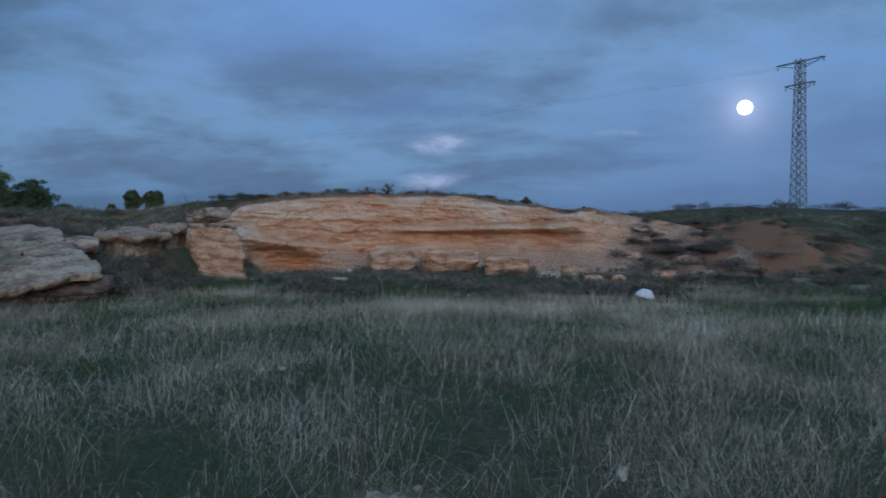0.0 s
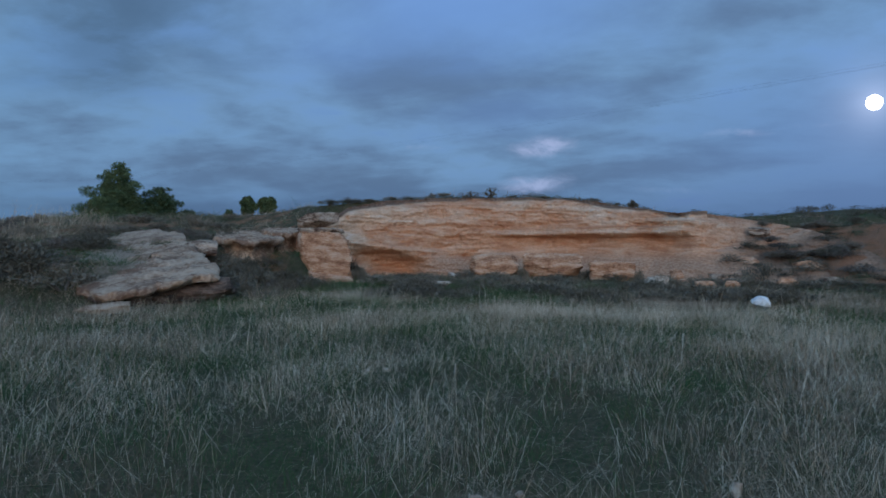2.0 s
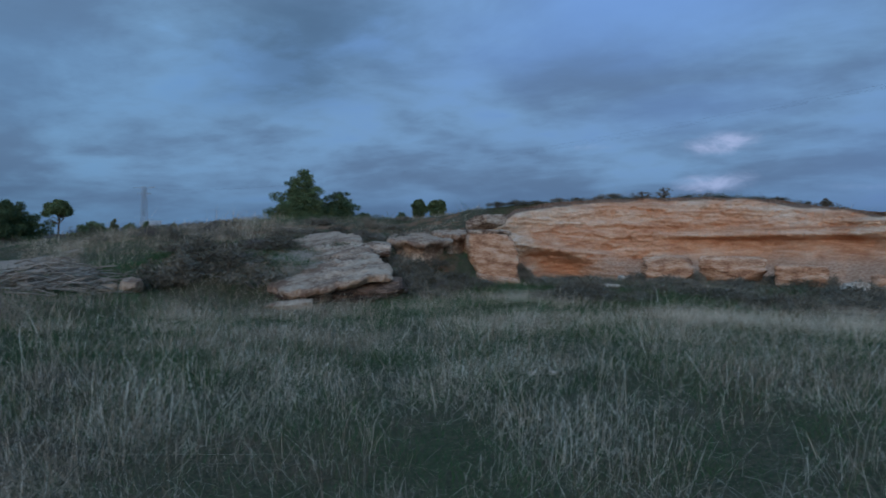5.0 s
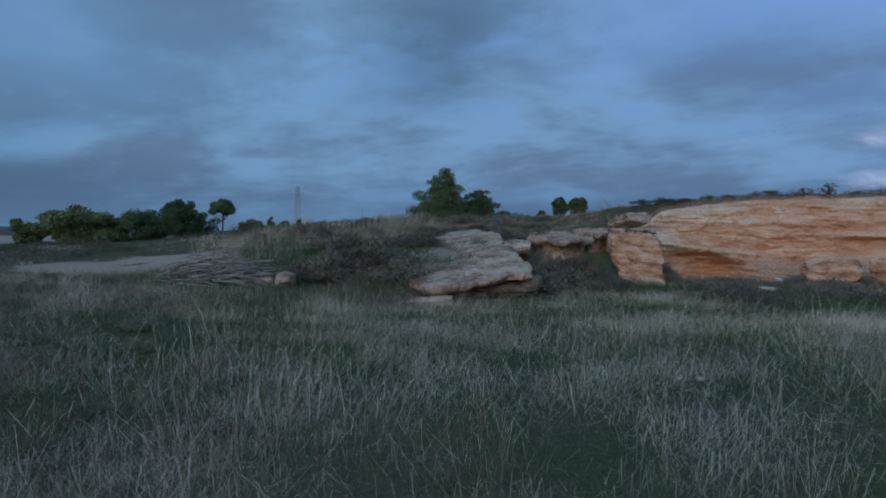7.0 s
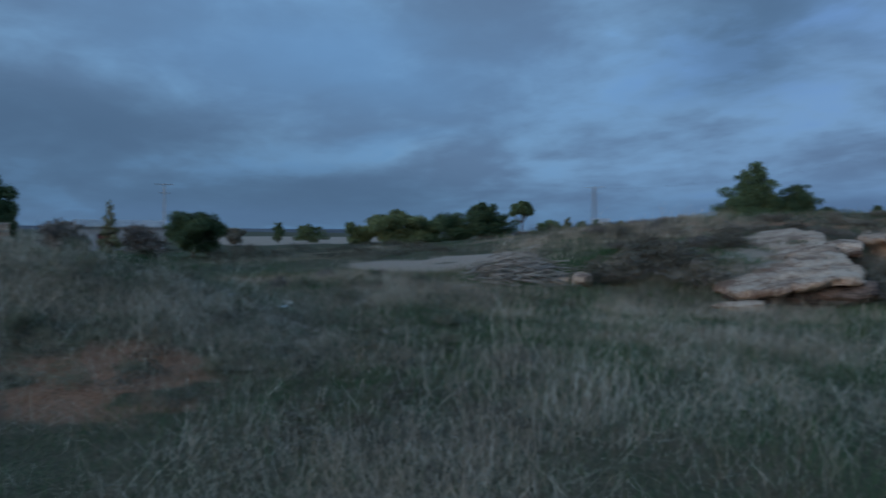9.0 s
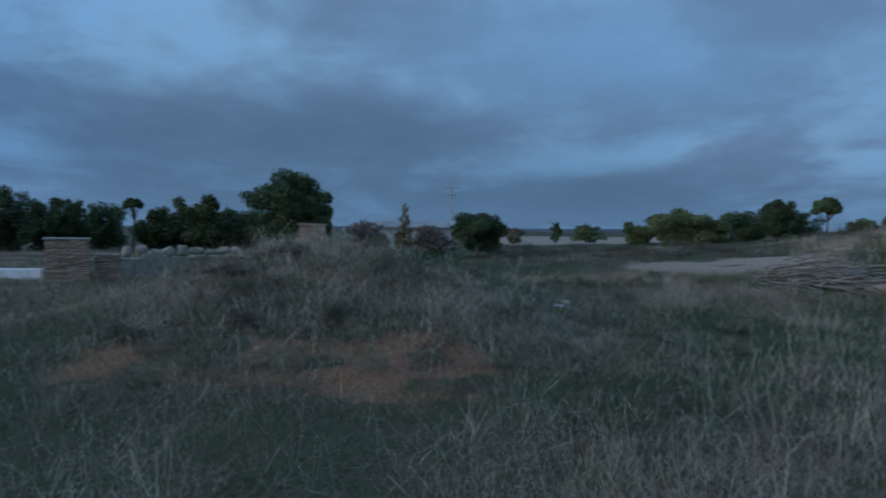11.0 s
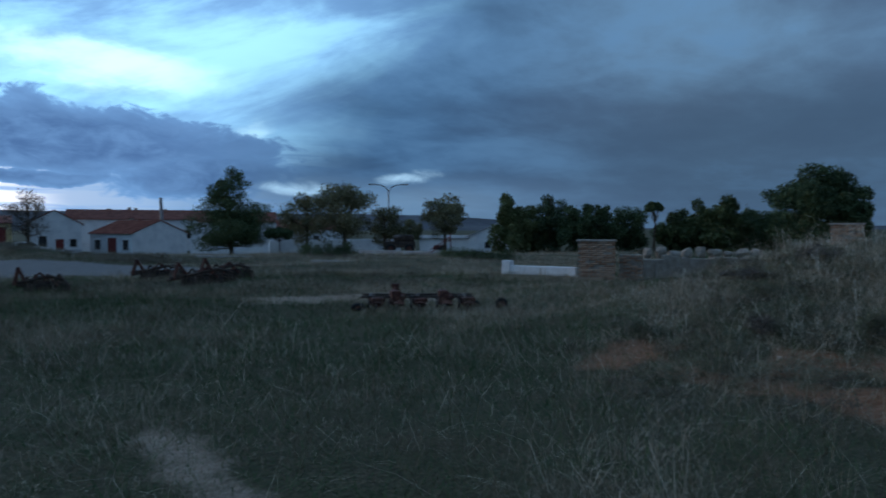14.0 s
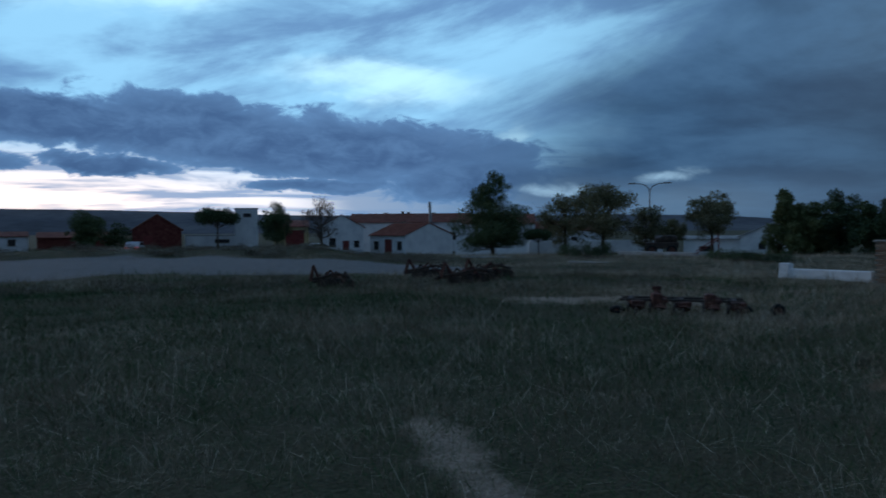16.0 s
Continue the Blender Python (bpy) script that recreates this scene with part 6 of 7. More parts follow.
# ---- houses ----
def house(a, r, w, d, hw, ridge, rz, wall_mat, label, openings=(), chimneys=(), base=None, ridge_along="x", roof_mat=None, plinth=None):
    """Front faces local -y. ridge: height of ridge above the eaves; openings: kind, x, z, width, height."""
    x, y = polar(a, r)
    z = gz(x, y) if base is None else base
    t = thing("house", x, y, z, label, "house", "village houses", rz)
    xs, ys = w / 2, d / 2
    # front wall: one sheet with real openings through it
    ex = sorted({-xs, xs, *[o[1] - o[3] / 2 for o in openings], *[o[1] + o[3] / 2 for o in openings]})
    ez = sorted({-0.5, hw, *[max(0.0, o[2]) for o in openings], *[o[2] + o[4] for o in openings]})
    bm = bmesh.new()
    grid = {}
    for ix, px in enumerate(ex):
        for iz, pz_ in enumerate(ez):
            for k, py in enumerate((-ys, -ys + 0.24)):
                grid[ix, iz, k] = bm.verts.new((px, py, pz_))

    def solid(ix, iz):
        if not (0 <= ix < len(ex) - 1 and 0 <= iz < len(ez) - 1):
            return False
        mx_, mz_ = (ex[ix] + ex[ix + 1]) / 2, (ez[iz] + ez[iz + 1]) / 2
        return not any(abs(mx_ - o[1]) < o[3] / 2 and o[2] < mz_ < o[2] + o[4] for o in openings)
    for ix in range(len(ex) - 1):
        for iz in range(len(ez) - 1):
            if not solid(ix, iz):
                continue
            c = [(ix, iz), (ix + 1, iz), (ix + 1, iz + 1), (ix, iz + 1)]
            bm.faces.new([grid[p[0], p[1], 0] for p in c])
            bm.faces.new([grid[p[0], p[1], 1] for p in reversed(c)])
            for q, (ax, az_) in enumerate(((ix, iz - 1), (ix + 1, iz), (ix, iz + 1), (ix - 1, iz))):
                if not solid(ax, az_):
                    p, r_ = c[q], c[(q + 1) % 4]
                    bm.faces.new([grid[p[0], p[1], 0], grid[p[0], p[1], 1], grid[r_[0], r_[1], 1], grid[r_[0], r_[1], 0]])
    fm = bpy.data.meshes.new("front_wall")
    bm.to_mesh(fm)
    bm.free()
    part("front_wall", fm, wall_mat, t)
    part("back_wall", Geo().box((0, ys - 0.12, hw / 2 - 0.25), (w, 0.24, hw + 0.5)), wall_mat, t)
    for s in (-1, 1):
        top = hw + ridge
        if ridge > 0 and ridge_along == "x":
            yy = ys - 0.24
            prof = [(-yy, -0.5), (yy, -0.5), (yy, hw + ridge * 0.24 / ys), (0, top), (-yy, hw + ridge * 0.24 / ys)]
            p = [(s * xs, q[0], q[1]) for q in prof] + [(s * (xs - 0.24), q[0], q[1]) for q in prof]
            f = [tuple(range(5)), tuple(range(9, 4, -1))] + [(i_, (i_ + 1) % 5, 5 + (i_ + 1) % 5, 5 + i_) for i_ in range(5)]
            part("gable_wall", Geo().add(p, f), wall_mat, t)
        else:
            part("side_wall", Geo().box((s * (xs - 0.12), 0, hw / 2 - 0.25), (0.24, d - 0.48, hw + 0.5)), wall_mat, t)
            if ridge > 0:
                p = [(-xs, s * ys, hw), (xs, s * ys, hw), (0, s * ys, top), (-xs, s * (ys - 0.24), hw), (xs, s * (ys - 0.24), hw), (0, s * (ys - 0.24), top)]
                part("gable", Geo().add(p, [(0, 1, 2), (5, 4, 3), (0, 3, 4, 1), (1, 4, 5, 2), (2, 5, 3, 0)]), wall_mat, t)
    if ridge > 0:
        o = 0.28
        for s in (-1, 1):
            if ridge_along == "x":
                k = ridge / ys
                p = [(-xs - 0.12, s * (ys + o), hw - o * k), (xs + 0.12, s * (ys + o), hw - o * k), (xs + 0.12, 0, hw + ridge), (-xs - 0.12, 0, hw + ridge)]
            else:
                k = ridge / xs
                p = [(s * (xs + o), -ys - 0.12, hw - o * k), (s * (xs + o), ys + 0.12, hw - o * k), (0, ys + 0.12, hw + ridge), (0, -ys - 0.12, hw + ridge)]
            A, B, C, D = (Vector(q) for q in p)
            n = int((B - A).length / 0.22) * 4
            pts = []
            for i_ in range(n + 1):
                q = i_ / n
                up_ = 0.10 + 0.05 * math.cos(i_ * math.pi / 2)
                for e0, e1, lift in ((A, B, 0.012), (A, B, up_), (D, C, up_), (D, C, 0.012)):
                    v_ = e0.lerp(e1, q)
                    pts.append((v_.x, v_.y, v_.z + lift))
            f = [(4 * i_ + a_, 4 * i_ + 4 + a_, 4 * i_ + 4 + (a_ + 1) % 4, 4 * i_ + (a_ + 1) % 4) for i_ in range(n) for a_ in range(4)]
            f += [(3, 2, 1, 0), (4 * n, 4 * n + 1, 4 * n + 2, 4 * n + 3)]
            roof = part("roof_slope", Geo().add(pts, f), roof_mat or M_TILE, t, "tiled roof slope")
    else:
        roof = part("roof", Geo().box((0, 0, hw + 0.08), (w + 0.16, d + 0.16, 0.16), 0, 0.02), roof_mat or M_CONCRETE, t, "flat roof slab")
    for kind, ox, oz, ow, oh in openings:
        if kind == "door":
            dr = part("door", Geo().box((ox, -ys + 0.14, oz + oh / 2), (ow, 0.06, oh), 0, 0.01), M_REDDOOR, t, "dull red door")
            part("handle", Geo().tube((ox + ow * 0.36, -ys + 0.08, oz + oh * 0.48), (ox + ow * 0.36, -ys + 0.08, oz + oh * 0.54), 0.02), M_STEEL, dr)
        else:
            wn_ = part("window", Geo().box((ox, -ys + 0.16, oz + oh / 2), (ow, 0.03, oh)), M_GLASS, t, "dark window")
            fr = Geo()
            for s in (-1, 1):
                fr.box((ox + s * (ow / 2 - 0.03), -ys + 0.13, oz + oh / 2), (0.06, 0.05, oh))
                fr.box((ox, -ys + 0.13, oz + oh / 2 + s * (oh / 2 - 0.03)), (ow - 0.12, 0.05, 0.06))
            fr.box((ox, -ys + 0.13, oz + oh / 2), (0.05, 0.05, oh - 0.12))
            part("frame", fr, M_DARKIRON, wn_)
            part("sill", Geo().box((ox, -ys - 0.03, oz - 0.04), (ow + 0.16, 0.12, 0.07), 0, 0.01), M_CONCRETE, wn_)
    for cx, cy, hgt, ww in chimneys:
        ch = part("chimney", Geo().box((cx, cy, hw + ridge * 0.4 + hgt / 2), (ww, ww, hgt + ridge * 0.6), 0, 0.02), M_MORTAR, roof)
        part("cap", Geo().box((cx, cy, hw + ridge * 0.7 + hgt + 0.06), (ww + 0.14, ww + 0.14, 0.1), 0, 0.02), M_TILE, ch)
    if plinth:
        part("plinth", Geo().box((0, -ys - 0.02, 0.35), (w, 0.04, 0.9)), plinth, t, "painted plinth")
    return t


# corner house: door front towards the lot, plain gable to one side
house(140.5, 111, 8.6, 9.4, 2.9, 1.75, 140 - 50, M_LIME, "white single-storey house with red door and terracotta roof", (("door", 0.2, 0.0, 1.9, 2.3), ("window", 2.9, 0.7, 1.2, 1.3), ("window", -2.8, 0.7, 1.3, 1.3)), ((-2.6, 0.6, 0.9, 0.5),), base=-1.95, ridge_along="x")
house(146.0, 112, 6.5, 7.5, 4.2, 1.8, 146, M_LIME, "white gabled house with blue-grey painted base", (("window", -1.4, 1.0, 1.0, 1.6), ("door", 0.6, 0.0, 1.0, 2.2), ("window", 2.2, 1.2, 0.8, 1.0)), base=-2.0, ridge_along="y", plinth=M_BLUEWALL)
house(140.5, 128, 21, 8, 5.3, 1.5, 140, M_LIME, "long pale house under a red tiled roof", (("window", 5.5, 2.2, 0.9, 1.3), ("window", 7.3, 2.2, 0.9, 1.3)), ((-4.5, 0.5, 0.6, 0.6), (-1.5, 0.2, 0.8, 0.5), (-0.5, 0.2, 0.7, 0.5), (4.0, 0.2, 0.6, 0.5)), base=-2.2)
house(133.5, 124, 12, 8, 4.8, 1.6, 133, M_LIME, "pale house behind the dark pine", (("window", -3, 1.4, 1.0, 1.3),), ((1, 0.2, 0.6, 0.5),), base=-2.1)
house(128.5, 128, 14, 8, 3.6, 1.6, 128, M_LIME, "white row house behind the park trees", (("window", -3, 1.2, 1.0, 1.3), ("window", 2, 1.2, 1.0, 1.3)), (), base=-2.1)
house(149.9, 108, 4.8, 7, 3.2, 0.9, 150, M_YELLOW, "ochre-yellow house with a wide red garage door", (("door", 0.5, 0.0, 2.6, 2.7),), (), base=-0.9)
house(153.3, 106, 3.1, 4.5, 5.6, 0.0, 154, M_LIME, "tall narrow white building with a small dark window", (("window", 0.1, 4.5, 1.1, 0.5),), (), base=-0.8)
house(155.8, 108, 7.0, 5, 1.9, 0.0, 154, M_LIME, "low white yard building beside a tower-like house", (("window", 1.4, 0.9, 2.0, 0.5),), (), base=-0.8)
house(159.7, 108, 6.2, 7, 2.9, 2.0, 160, M_REDBRICK, "dark red brick house with a low gable", (("door", -1.2, 0.0, 1.2, 2.1),), (), base=-0.9, ridge_along="y")
house(165.0, 118, 10, 7, 1.9, 0.7, 165, M_REDBRICK, "low dark red shed with a shallow roof", (("window", 1.4, 0.7, 1.2, 0.8),), (), base=-0.9)
house(169.5, 120, 6, 6, 2.2, 0.6, 170, M_LIME, "pale outbuilding at the village edge", (("window", 1.0, 0.9, 1.0, 0.9),), (), base=-1.0)
house(113.0, 90, 7.4, 8, 2.3, 1.6, 113, M_LIME, "white gabled outbuilding beside the trees", (("window", -1.5, 0.9, 0.7, 0.7),), (), base=-1.6, ridge_along="y", roof_mat=M_CONCRETE)
house(117.0, 90, 7.4, 5, 1.9, 0.3, 117, M_LIME, "low white shed with a dark roof", (("window", -1.2, 0.5, 1.6, 0.6),), (), base=-1.5, roof_mat=M_CONCRETE)
house(80.2, 60, 6.2, 5, 1.7, 0.45, 79, M_CONCRETE, "low grey ruined shed behind the mound", (("door", -0.8, 0.3, 1.3, 0.9),), (), base=0.1, roof_mat=M_CONCRETE)
house(43.6, 150, 3.4, 3.2, 2.7, 0.7, 43, M_LIME, "small distant white hut on the horizon", (("window", 0, 1.2, 0.8, 0.8),), (), roof_mat=M_CONCRETE)
# slanting flue beside the corner house
cx_, cy_ = polar(138.9, 116)
ft = thing("flue", cx_, cy_, 0.6, "tall leaning metal flue rising from a roof", "chimney")
part("pipe", Geo().tube((0, 0, -1.8), (0.25, -0.1, EYE + 116 * math.tan(radians(2.3)) - 0.6), 0.28, 0.24, 10), M_STEEL, ft)

# ---- street lamp ----
lx, ly = polar(121.9, 76)
lz = gz(lx, ly)
lt = thing("street_lamp", lx, ly, lz, "grey double-armed street lamp, unlit", "street lamp", rz=121.9)
lh = EYE + 76 * math.tan(radians(3.05)) - lz
part("pole", Geo().tube((0, 0, -0.2), (0, 0, lh), 0.11, 0.07, 8), M_STEEL, lt)
for s in (-1, 1):
    pts = [(s * 0.0, 0, lh - 0.1), (s * 0.3, 0, lh + 0.32), (s * 0.85, 0, lh + 0.55), (s * 1.4, 0, lh + 0.6)]
    part("arm", Geo().pipe(pts, [0.06, 0.055, 0.05, 0.045], 6), M_STEEL, lt)
    part("lamp_head", Geo().box((s * 1.72, 0, lh + 0.62), (0.75, 0.26, 0.14), 0, 0.05), M_CONCRETE, lt)


# ---- farm machinery ----
def wheel(parent, x, y, z, r, w):
    wh = part("wheel", Geo().tube((x, y - w * 0.4, z), (x, y + w * 0.4, z), r * 0.55, None, 14), M_RUST, parent)
    n, mseg = 18, 8
    g = Geo()
    pts = [(x + (r - w * 0.45 + w * 0.45 * math.cos(j * 6.283 / mseg)) * math.cos(i * 6.283 / n), y + w * 0.5 * math.sin(j * 6.283 / mseg), z + (r - w * 0.45 + w * 0.45 * math.cos(j * 6.283 / mseg)) * math.sin(i * 6.283 / n)) for i in range(n) for j in range(mseg)]
    g.add(pts, [(i * mseg + j, ((i + 1) % n) * mseg + j, ((i + 1) % n) * mseg + (j + 1) % mseg, i * mseg + (j + 1) % mseg) for i in range(n) for j in range(mseg)])
    part("tyre", smooth(g.mesh("tyre")), M_RUBBER, wh)


def cultivator(a, r, L, rz, label, units=5, mat=None):
    x, y = polar(a, r)
    t = thing("cultivator", x, y, gz(x, y), label, "farm implement", "old farm implements", a + rz)
    mat = mat or M_RUST
    for s, yy in ((0, -0.25), (1, 0.25)):
        part("beam", Geo().box((0, yy, 0.48), (L, 0.07, 0.08), 0, 0.012), M_DARKIRON, t)
    for s in (-1, 0, 1):
        part("cross_bar", Geo().box((s * L * 0.42, 0, 0.48), (0.08, 0.41, 0.08), 0, 0.01), M_DARKIRON, t)
    rr = random.Random(int(a))
    for k in range(units):
        q = -L / 2 + (k + 0.5) * L / units
        q += rr.uniform(-0.06, 0.06)
        hh = rr.uniform(0.10, 0.42)
        u = part("unit_frame", Geo().box((q, -0.30, 0.26 + hh / 2), (0.17, 0.26, hh + 0.12), 0.4 * rr.random(), 0.03).box((q + 0.1, -0.26, 0.36 + 0.3 * hh), (0.1, 0.36, 0.14), 0.3, 0.02), mat, t)
        part("hopper", Geo().tube((q + 0.06, -0.42, 0.22), (q + 0.1, -0.16, 0.34 + 0.6 * hh), 0.12, 0.09, 10), mat, u)
        part("gear_disc", Geo().tube((q - 0.13, -0.36, 0.24), (q - 0.10, -0.36, 0.24), 0.15, None, 14), M_DARKIRON, u)
        part("link_arm", Geo().pipe([(q, -0.3, 0.2), (q - 0.16, 0.05, 0.44), (q + 0.05, 0.3, 0.5)], [0.03, 0.03, 0.025], 5), M_DARKIRON, t)
        part("tine", Geo().pipe([(q, -0.3, 0.3), (q + 0.05, -0.55, 0.2), (q, -0.62, -0.03)], [0.03, 0.026, 0.018], 5), M_DARKIRON, t)
        part("tine", Geo().pipe([(q + 0.12, 0.3, 0.42), (q + 0.15, 0.45, 0.25), (q + 0.1, 0.4, -0.03)], [0.03, 0.026, 0.018], 5), M_DARKIRON, t)
    hp = part("hitch", Geo().pipe([(-L * 0.18, 0.3, 0.5), (-L * 0.2, 0.1, 0.86), (-L * 0.22, -0.1, 0.52)], [0.045, 0.045, 0.045], 6), mat, t)
    part("hitch_plate", Geo().box((-L * 0.2, 0.08, 0.85), (0.16, 0.12, 0.14), 0, 0.02), mat, hp)
    wheel(t, -L / 2 - 0.05, -0.3, 0.13, 0.15, 0.16)
    wheel(t, L / 2 + 0.02, 0.2, 0.13, 0.15, 0.13)
    t.scale = (1, 1, 0.54)
    return t


cultivator(119.6, 14.2, 2.2, 0, "rusty red row cultivator abandoned in the grass", 5)
wxp, wyp = polar(112.9, 14.6)
tw = thing("scrap_wheel", wxp, wyp, gz(wxp, wyp), "small rusted scrap wheel lying in dry grass", "scrap metal", rz=130)
wheel(tw, 0, 0, 0.08, 0.14, 0.1)


def plough(a, r, label, seed, L=1.6):
    x, y = polar(a, r)
    t = thing("plough", x, y, gz(x, y), label, "farm implement", "old farm implements", a + 12 + (seed % 3) * 24 - 20)
    rr = random.Random(seed)
    part("beam", Geo().pipe([(-L, 0, 0.3), (-L * 0.3, 0, 0.38), (L * 0.4, 0, 0.5), (L, 0.1, 0.34)], [0.05, 0.06, 0.05, 0.04], 6), M_DARKIRON, t)
    part("beam", Geo().pipe([(-L * 0.9, 0.35, 0.2), (0, 0.3, 0.3), (L * 0.9, 0.3, 0.28)], [0.05, 0.05, 0.05], 6), M_DARKIRON, t)
    part("mast", Geo().pipe([(-L * 0.92, 0, 0.25), (-L * 0.78, 0, 0.78), (-L * 0.5, 0, 0.3)], [0.07, 0.05, 0.05], 6), M_RUST, t)
    for k in range(4):
        q = -L * 0.6 + k * L * 0.42
        s = part("share", Geo().add([(q, 0.05, 0.32), (q + 0.36, -0.1, 0.26), (q + 0.4, -0.2, -0.02), (q - 0.05, 0.12, -0.02), (q + 0.02, 0.1, 0.32), (q + 0.38, -0.05, 0.26), (q + 0.42, -0.15, -0.02), (q - 0.03, 0.17, -0.02)], [(0, 1, 2, 3), (7, 6, 5, 4), (0, 4, 5, 1), (1, 5, 6, 2), (2, 6, 7, 3), (3, 7, 4, 0)]), M_DARKIRON, t)
        part("shank", Geo().pipe([(q, 0.1, 0.15), (q + 0.1, 0.12, 0.5)], [0.03, 0.03], 5), M_RUST, t)
    for k in range(3):
        q = -L * 0.5 + k * L * 0.45
        part("brace", Geo().pipe([(q, 0.35, 0.1), (q + 0.25, 0.1, 0.55), (q + 0.55, -0.15, 0.2)], [0.03, 0.035, 0.03], 5), M_RUST if k % 2 else M_DARKIRON, t)
    t.scale = (0.85, 0.85, 0.85)
    part("drawbar", Geo().pipe([(-L * 0.2, 0, 0.4), (L * 0.05, -0.1, 0.62), (L * 0.3, 0, 0.42)], [0.03, 0.03, 0.03], 5), M_RUST, t)
    return t


plough(139.3, 24.6, "dark rusted plough with a raised mast in the weeds", 1, 0.95)
plough(134.4, 23.4, "long rusted plough frame sunk in the weeds", 2, 1.25)
plough(136.0, 21.8, "tangled rusted plough bars lying in the weeds", 5, 1.35)
plough(147.0, 21.0, "rusted plough half hidden by grass", 3, 0.7)

# cart, red slide and car near the park
tx, ty = polar(121.0, 60)
tt = thing("trailer", tx, ty, gz(tx, ty), "dark farm trailer with a heaped load", "trailer", rz=121)
part("bed", Geo().box((0, 0, 0.75), (2.5, 1.5, 0.5), 0, 0.04), M_DARKIRON, tt)
part("load", rock_mesh("load", (1.9, 1.3, 0.8), 401, M_DARKIRON, chip=0.3, layers=1, sub=3, boxy=0.9), None, tt, "dark heaped load").location = (0.3, 0, 1.2)
for s in (-1, 1):
    wheel(tt, s * 0.75, -0.75, 0.4, 0.42, 0.22)
    wheel(tt, s * 0.75, 0.75, 0.4, 0.42, 0.22)
sx_, sy_ = polar(117.6, 47)
ts = thing("play_slide", sx_, sy_, gz(sx_, sy_), "small faded red playground slide", "slide", rz=117)
part("chute", Geo().add([(-0.8, -0.25, 0.1), (0.5, -0.25, 0.95), (0.5, 0.25, 0.95), (-0.8, 0.25, 0.1), (-0.8, -0.25, 0.16), (0.5, -0.25, 1.01), (0.5, 0.25, 1.01), (-0.8, 0.25, 0.16)], [(3, 2, 1, 0), (4, 5, 6, 7), (0, 1, 5, 4), (1, 2, 6, 5), (2, 3, 7, 6), (3, 0, 4, 7)]), M_REDDOOR, ts)
for s in (-1, 1):
    part("post", Geo().tube((0.52, s * 0.25, -0.1), (0.52, s * 0.25, 1.4), 0.035), M_REDDOOR, ts)
    part("rail", Geo().tube((-0.8, s * 0.27, 0.3), (0.5, s * 0.27, 1.15), 0.03), M_REDDOOR, ts)
for k in range(3):
    part("rung", Geo().tube((0.75 - 0.06 * k, -0.25, 0.25 + 0.25 * k), (0.75 - 0.06 * k, 0.25, 0.25 + 0.25 * k), 0.02), M_REDDOOR, ts)


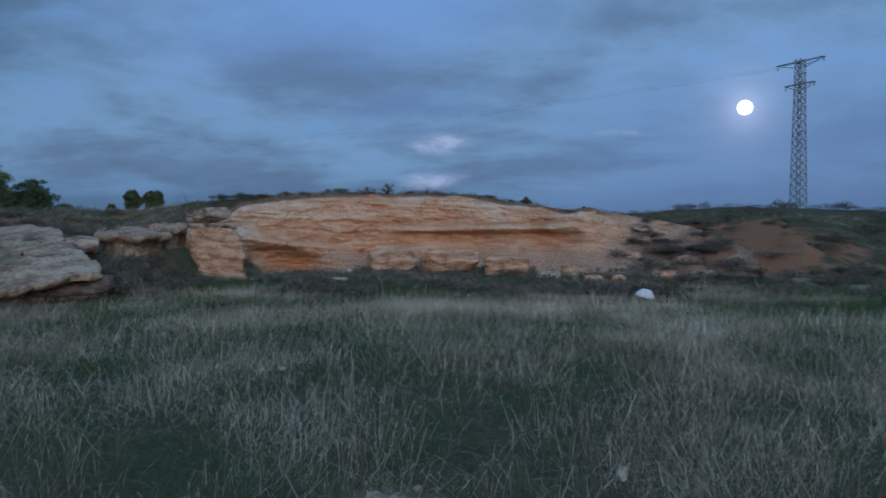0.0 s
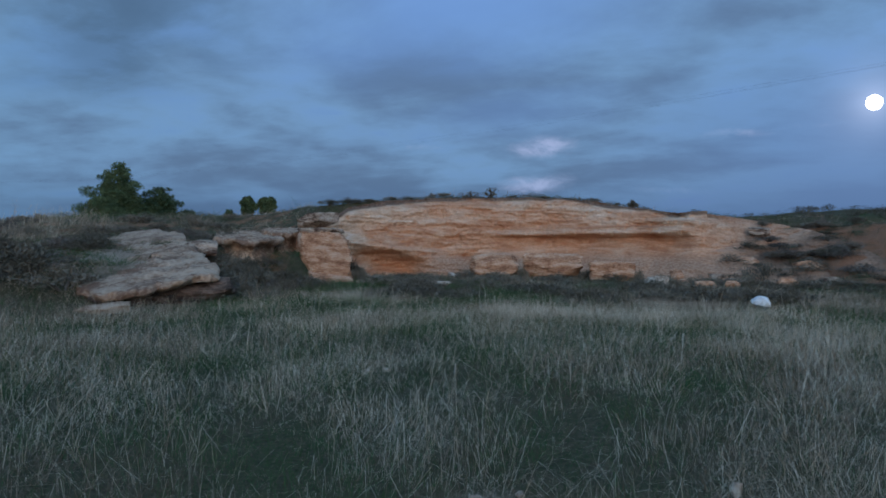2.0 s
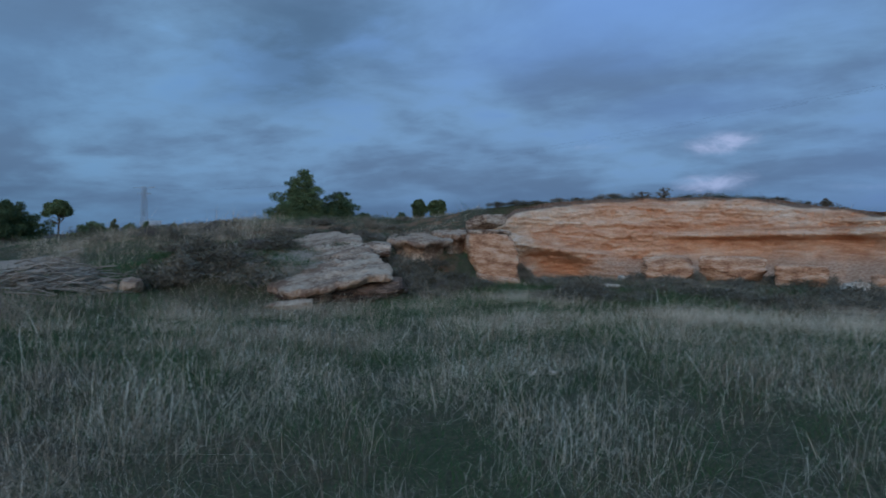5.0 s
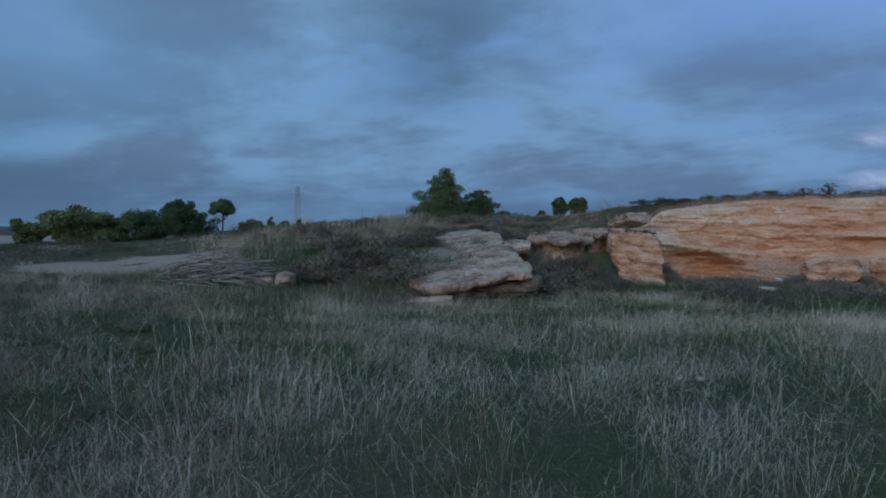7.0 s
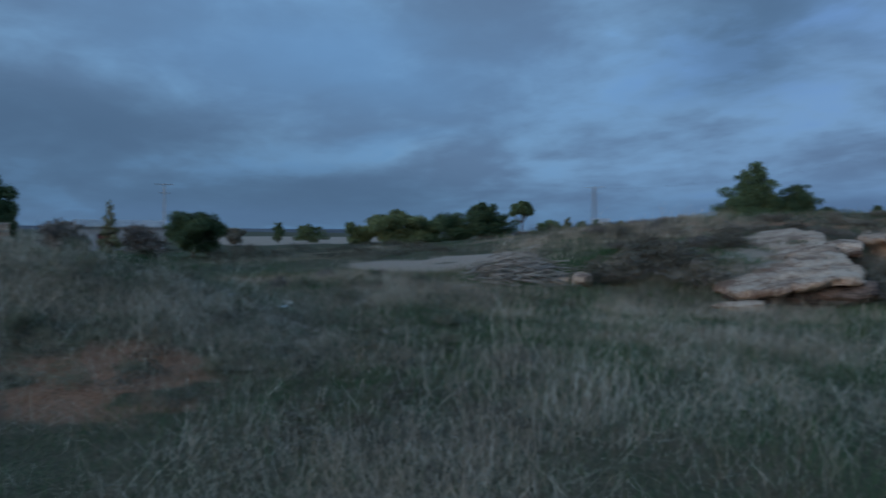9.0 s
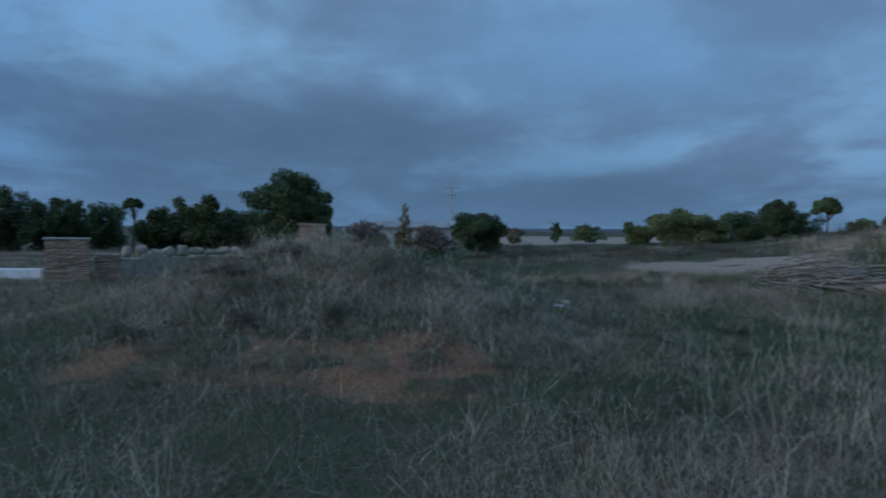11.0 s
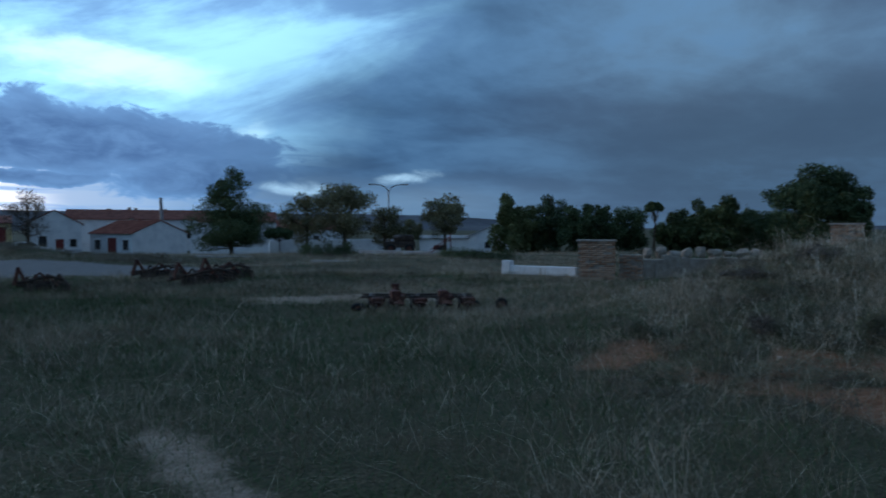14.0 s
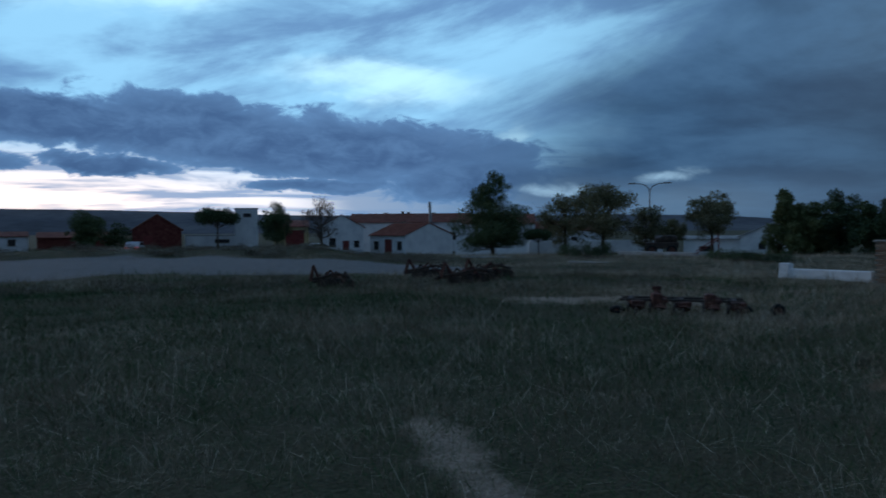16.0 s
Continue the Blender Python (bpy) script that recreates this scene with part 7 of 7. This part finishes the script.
def car(a, r, rz, mat, label, lit=False):
    x, y = polar(a, r)
    t = thing("car", x, y, gz(x, y), label, "car", "parked cars", a + rz)
    prof = [(-2.0, 0.35), (-2.05, 0.75), (-1.75, 0.95), (-1.35, 1.42), (0.35, 1.45), (1.05, 0.98), (1.9, 0.85), (2.05, 0.6), (2.0, 0.35)]
    n = len(prof)
    g = Geo()
    g.add([(px, -0.8, pz) for px, pz in prof] + [(px, 0.8, pz) for px, pz in prof], [tuple(range(n - 1, -1, -1)), tuple(range(n, 2 * n))] + [(i, (i + 1) % n, n + (i + 1) % n, n + i) for i in range(n)])
    b = part("body", g, mat, t)
    for s in (-1, 1):
        part("side_window", Geo().add([(-1.2, s * 0.806, 1.0), (0.85, s * 0.806, 1.0), (0.3, s * 0.806, 1.36), (-1.15, s * 0.806, 1.36)], [(0, 1, 2, 3) if s < 0 else (3, 2, 1, 0)]), M_GLASS, b)
        part("tail_lamp", Geo().box((-2.05, s * 0.62, 0.72), (0.06, 0.24, 0.14), 0, 0.01), M_TAIL if lit else M_REDDOOR, b, "lit red tail lamp" if lit else "")
        for q in (-1.25, 1.25):
            wheel(t, q, s * 0.74, 0.31, 0.31, 0.2)
    return t


M_TAIL = bpy.data.materials.new("lit_tail_lamp")
M_TAIL.use_nodes = True
tb = M_TAIL.node_tree.nodes["Principled BSDF"]
tb.inputs["Base Color"].default_value = (0.5, 0.03, 0.02, 1)
tb.inputs["Emission Color"].default_value, tb.inputs["Emission Strength"].default_value = (1, 0.12, 0.08, 1), 3.0
car(161.2, 98, 78, M_BLUEWALL, "pale car with its tail lamps lit outside the village", True)
car(147.6, 96, 10, M_LIME, "white car parked before the houses")

# ---- heap of cut branches ----
for h_i, (a, r, n, wd, ht) in enumerate(((51.6, 18.4, 150, 1.15, 0.8), (49.4, 19.2, 130, 0.9, 0.9))):
    hx, hy = polar(a, r)
    t = thing("branch_heap", hx, hy, gz(hx, hy), "heap of bleached cut branches and brushwood", "branch heap", "brushwood heaps", a)
    rr = random.Random(50 + h_i)
    for k in range(n):
        px = rr.gauss(0, wd * 0.42)
        py = rr.gauss(0, 0.4)
        pz = max(0.02, ht * math.exp(-(px / wd) ** 2 * 1.3 - (py / 0.7) ** 2) * rr.uniform(0.2, 1.0))
        th, L = rr.gauss(0.15, 0.6), rr.uniform(0.35, 1.1)
        e = (px + L * math.cos(th), py + L * math.sin(th) * 0.6, max(0.01, pz + rr.uniform(-0.28, 0.2)))
        m = ((px + e[0]) / 2, (py + e[1]) / 2 + rr.uniform(-0.06, 0.06), (pz + e[2]) / 2 + rr.uniform(0, 0.07))
        rad = rr.uniform(0.008, 0.03)
        part("branch", Geo().pipe([(px, py, pz), m, e], [rad, rad * 0.8, rad * 0.4], 5), M_WOOD, t)
# litter
for a, r in ((68.5, 12.9), (72.6, 12.8)):
    rock("litter", a, r, (0.2, 0.14, 0.05), int(a) + 500, M_WHITE, "scrap of pale litter lying on the turf", sub=2, lift=0.4, group="litter")
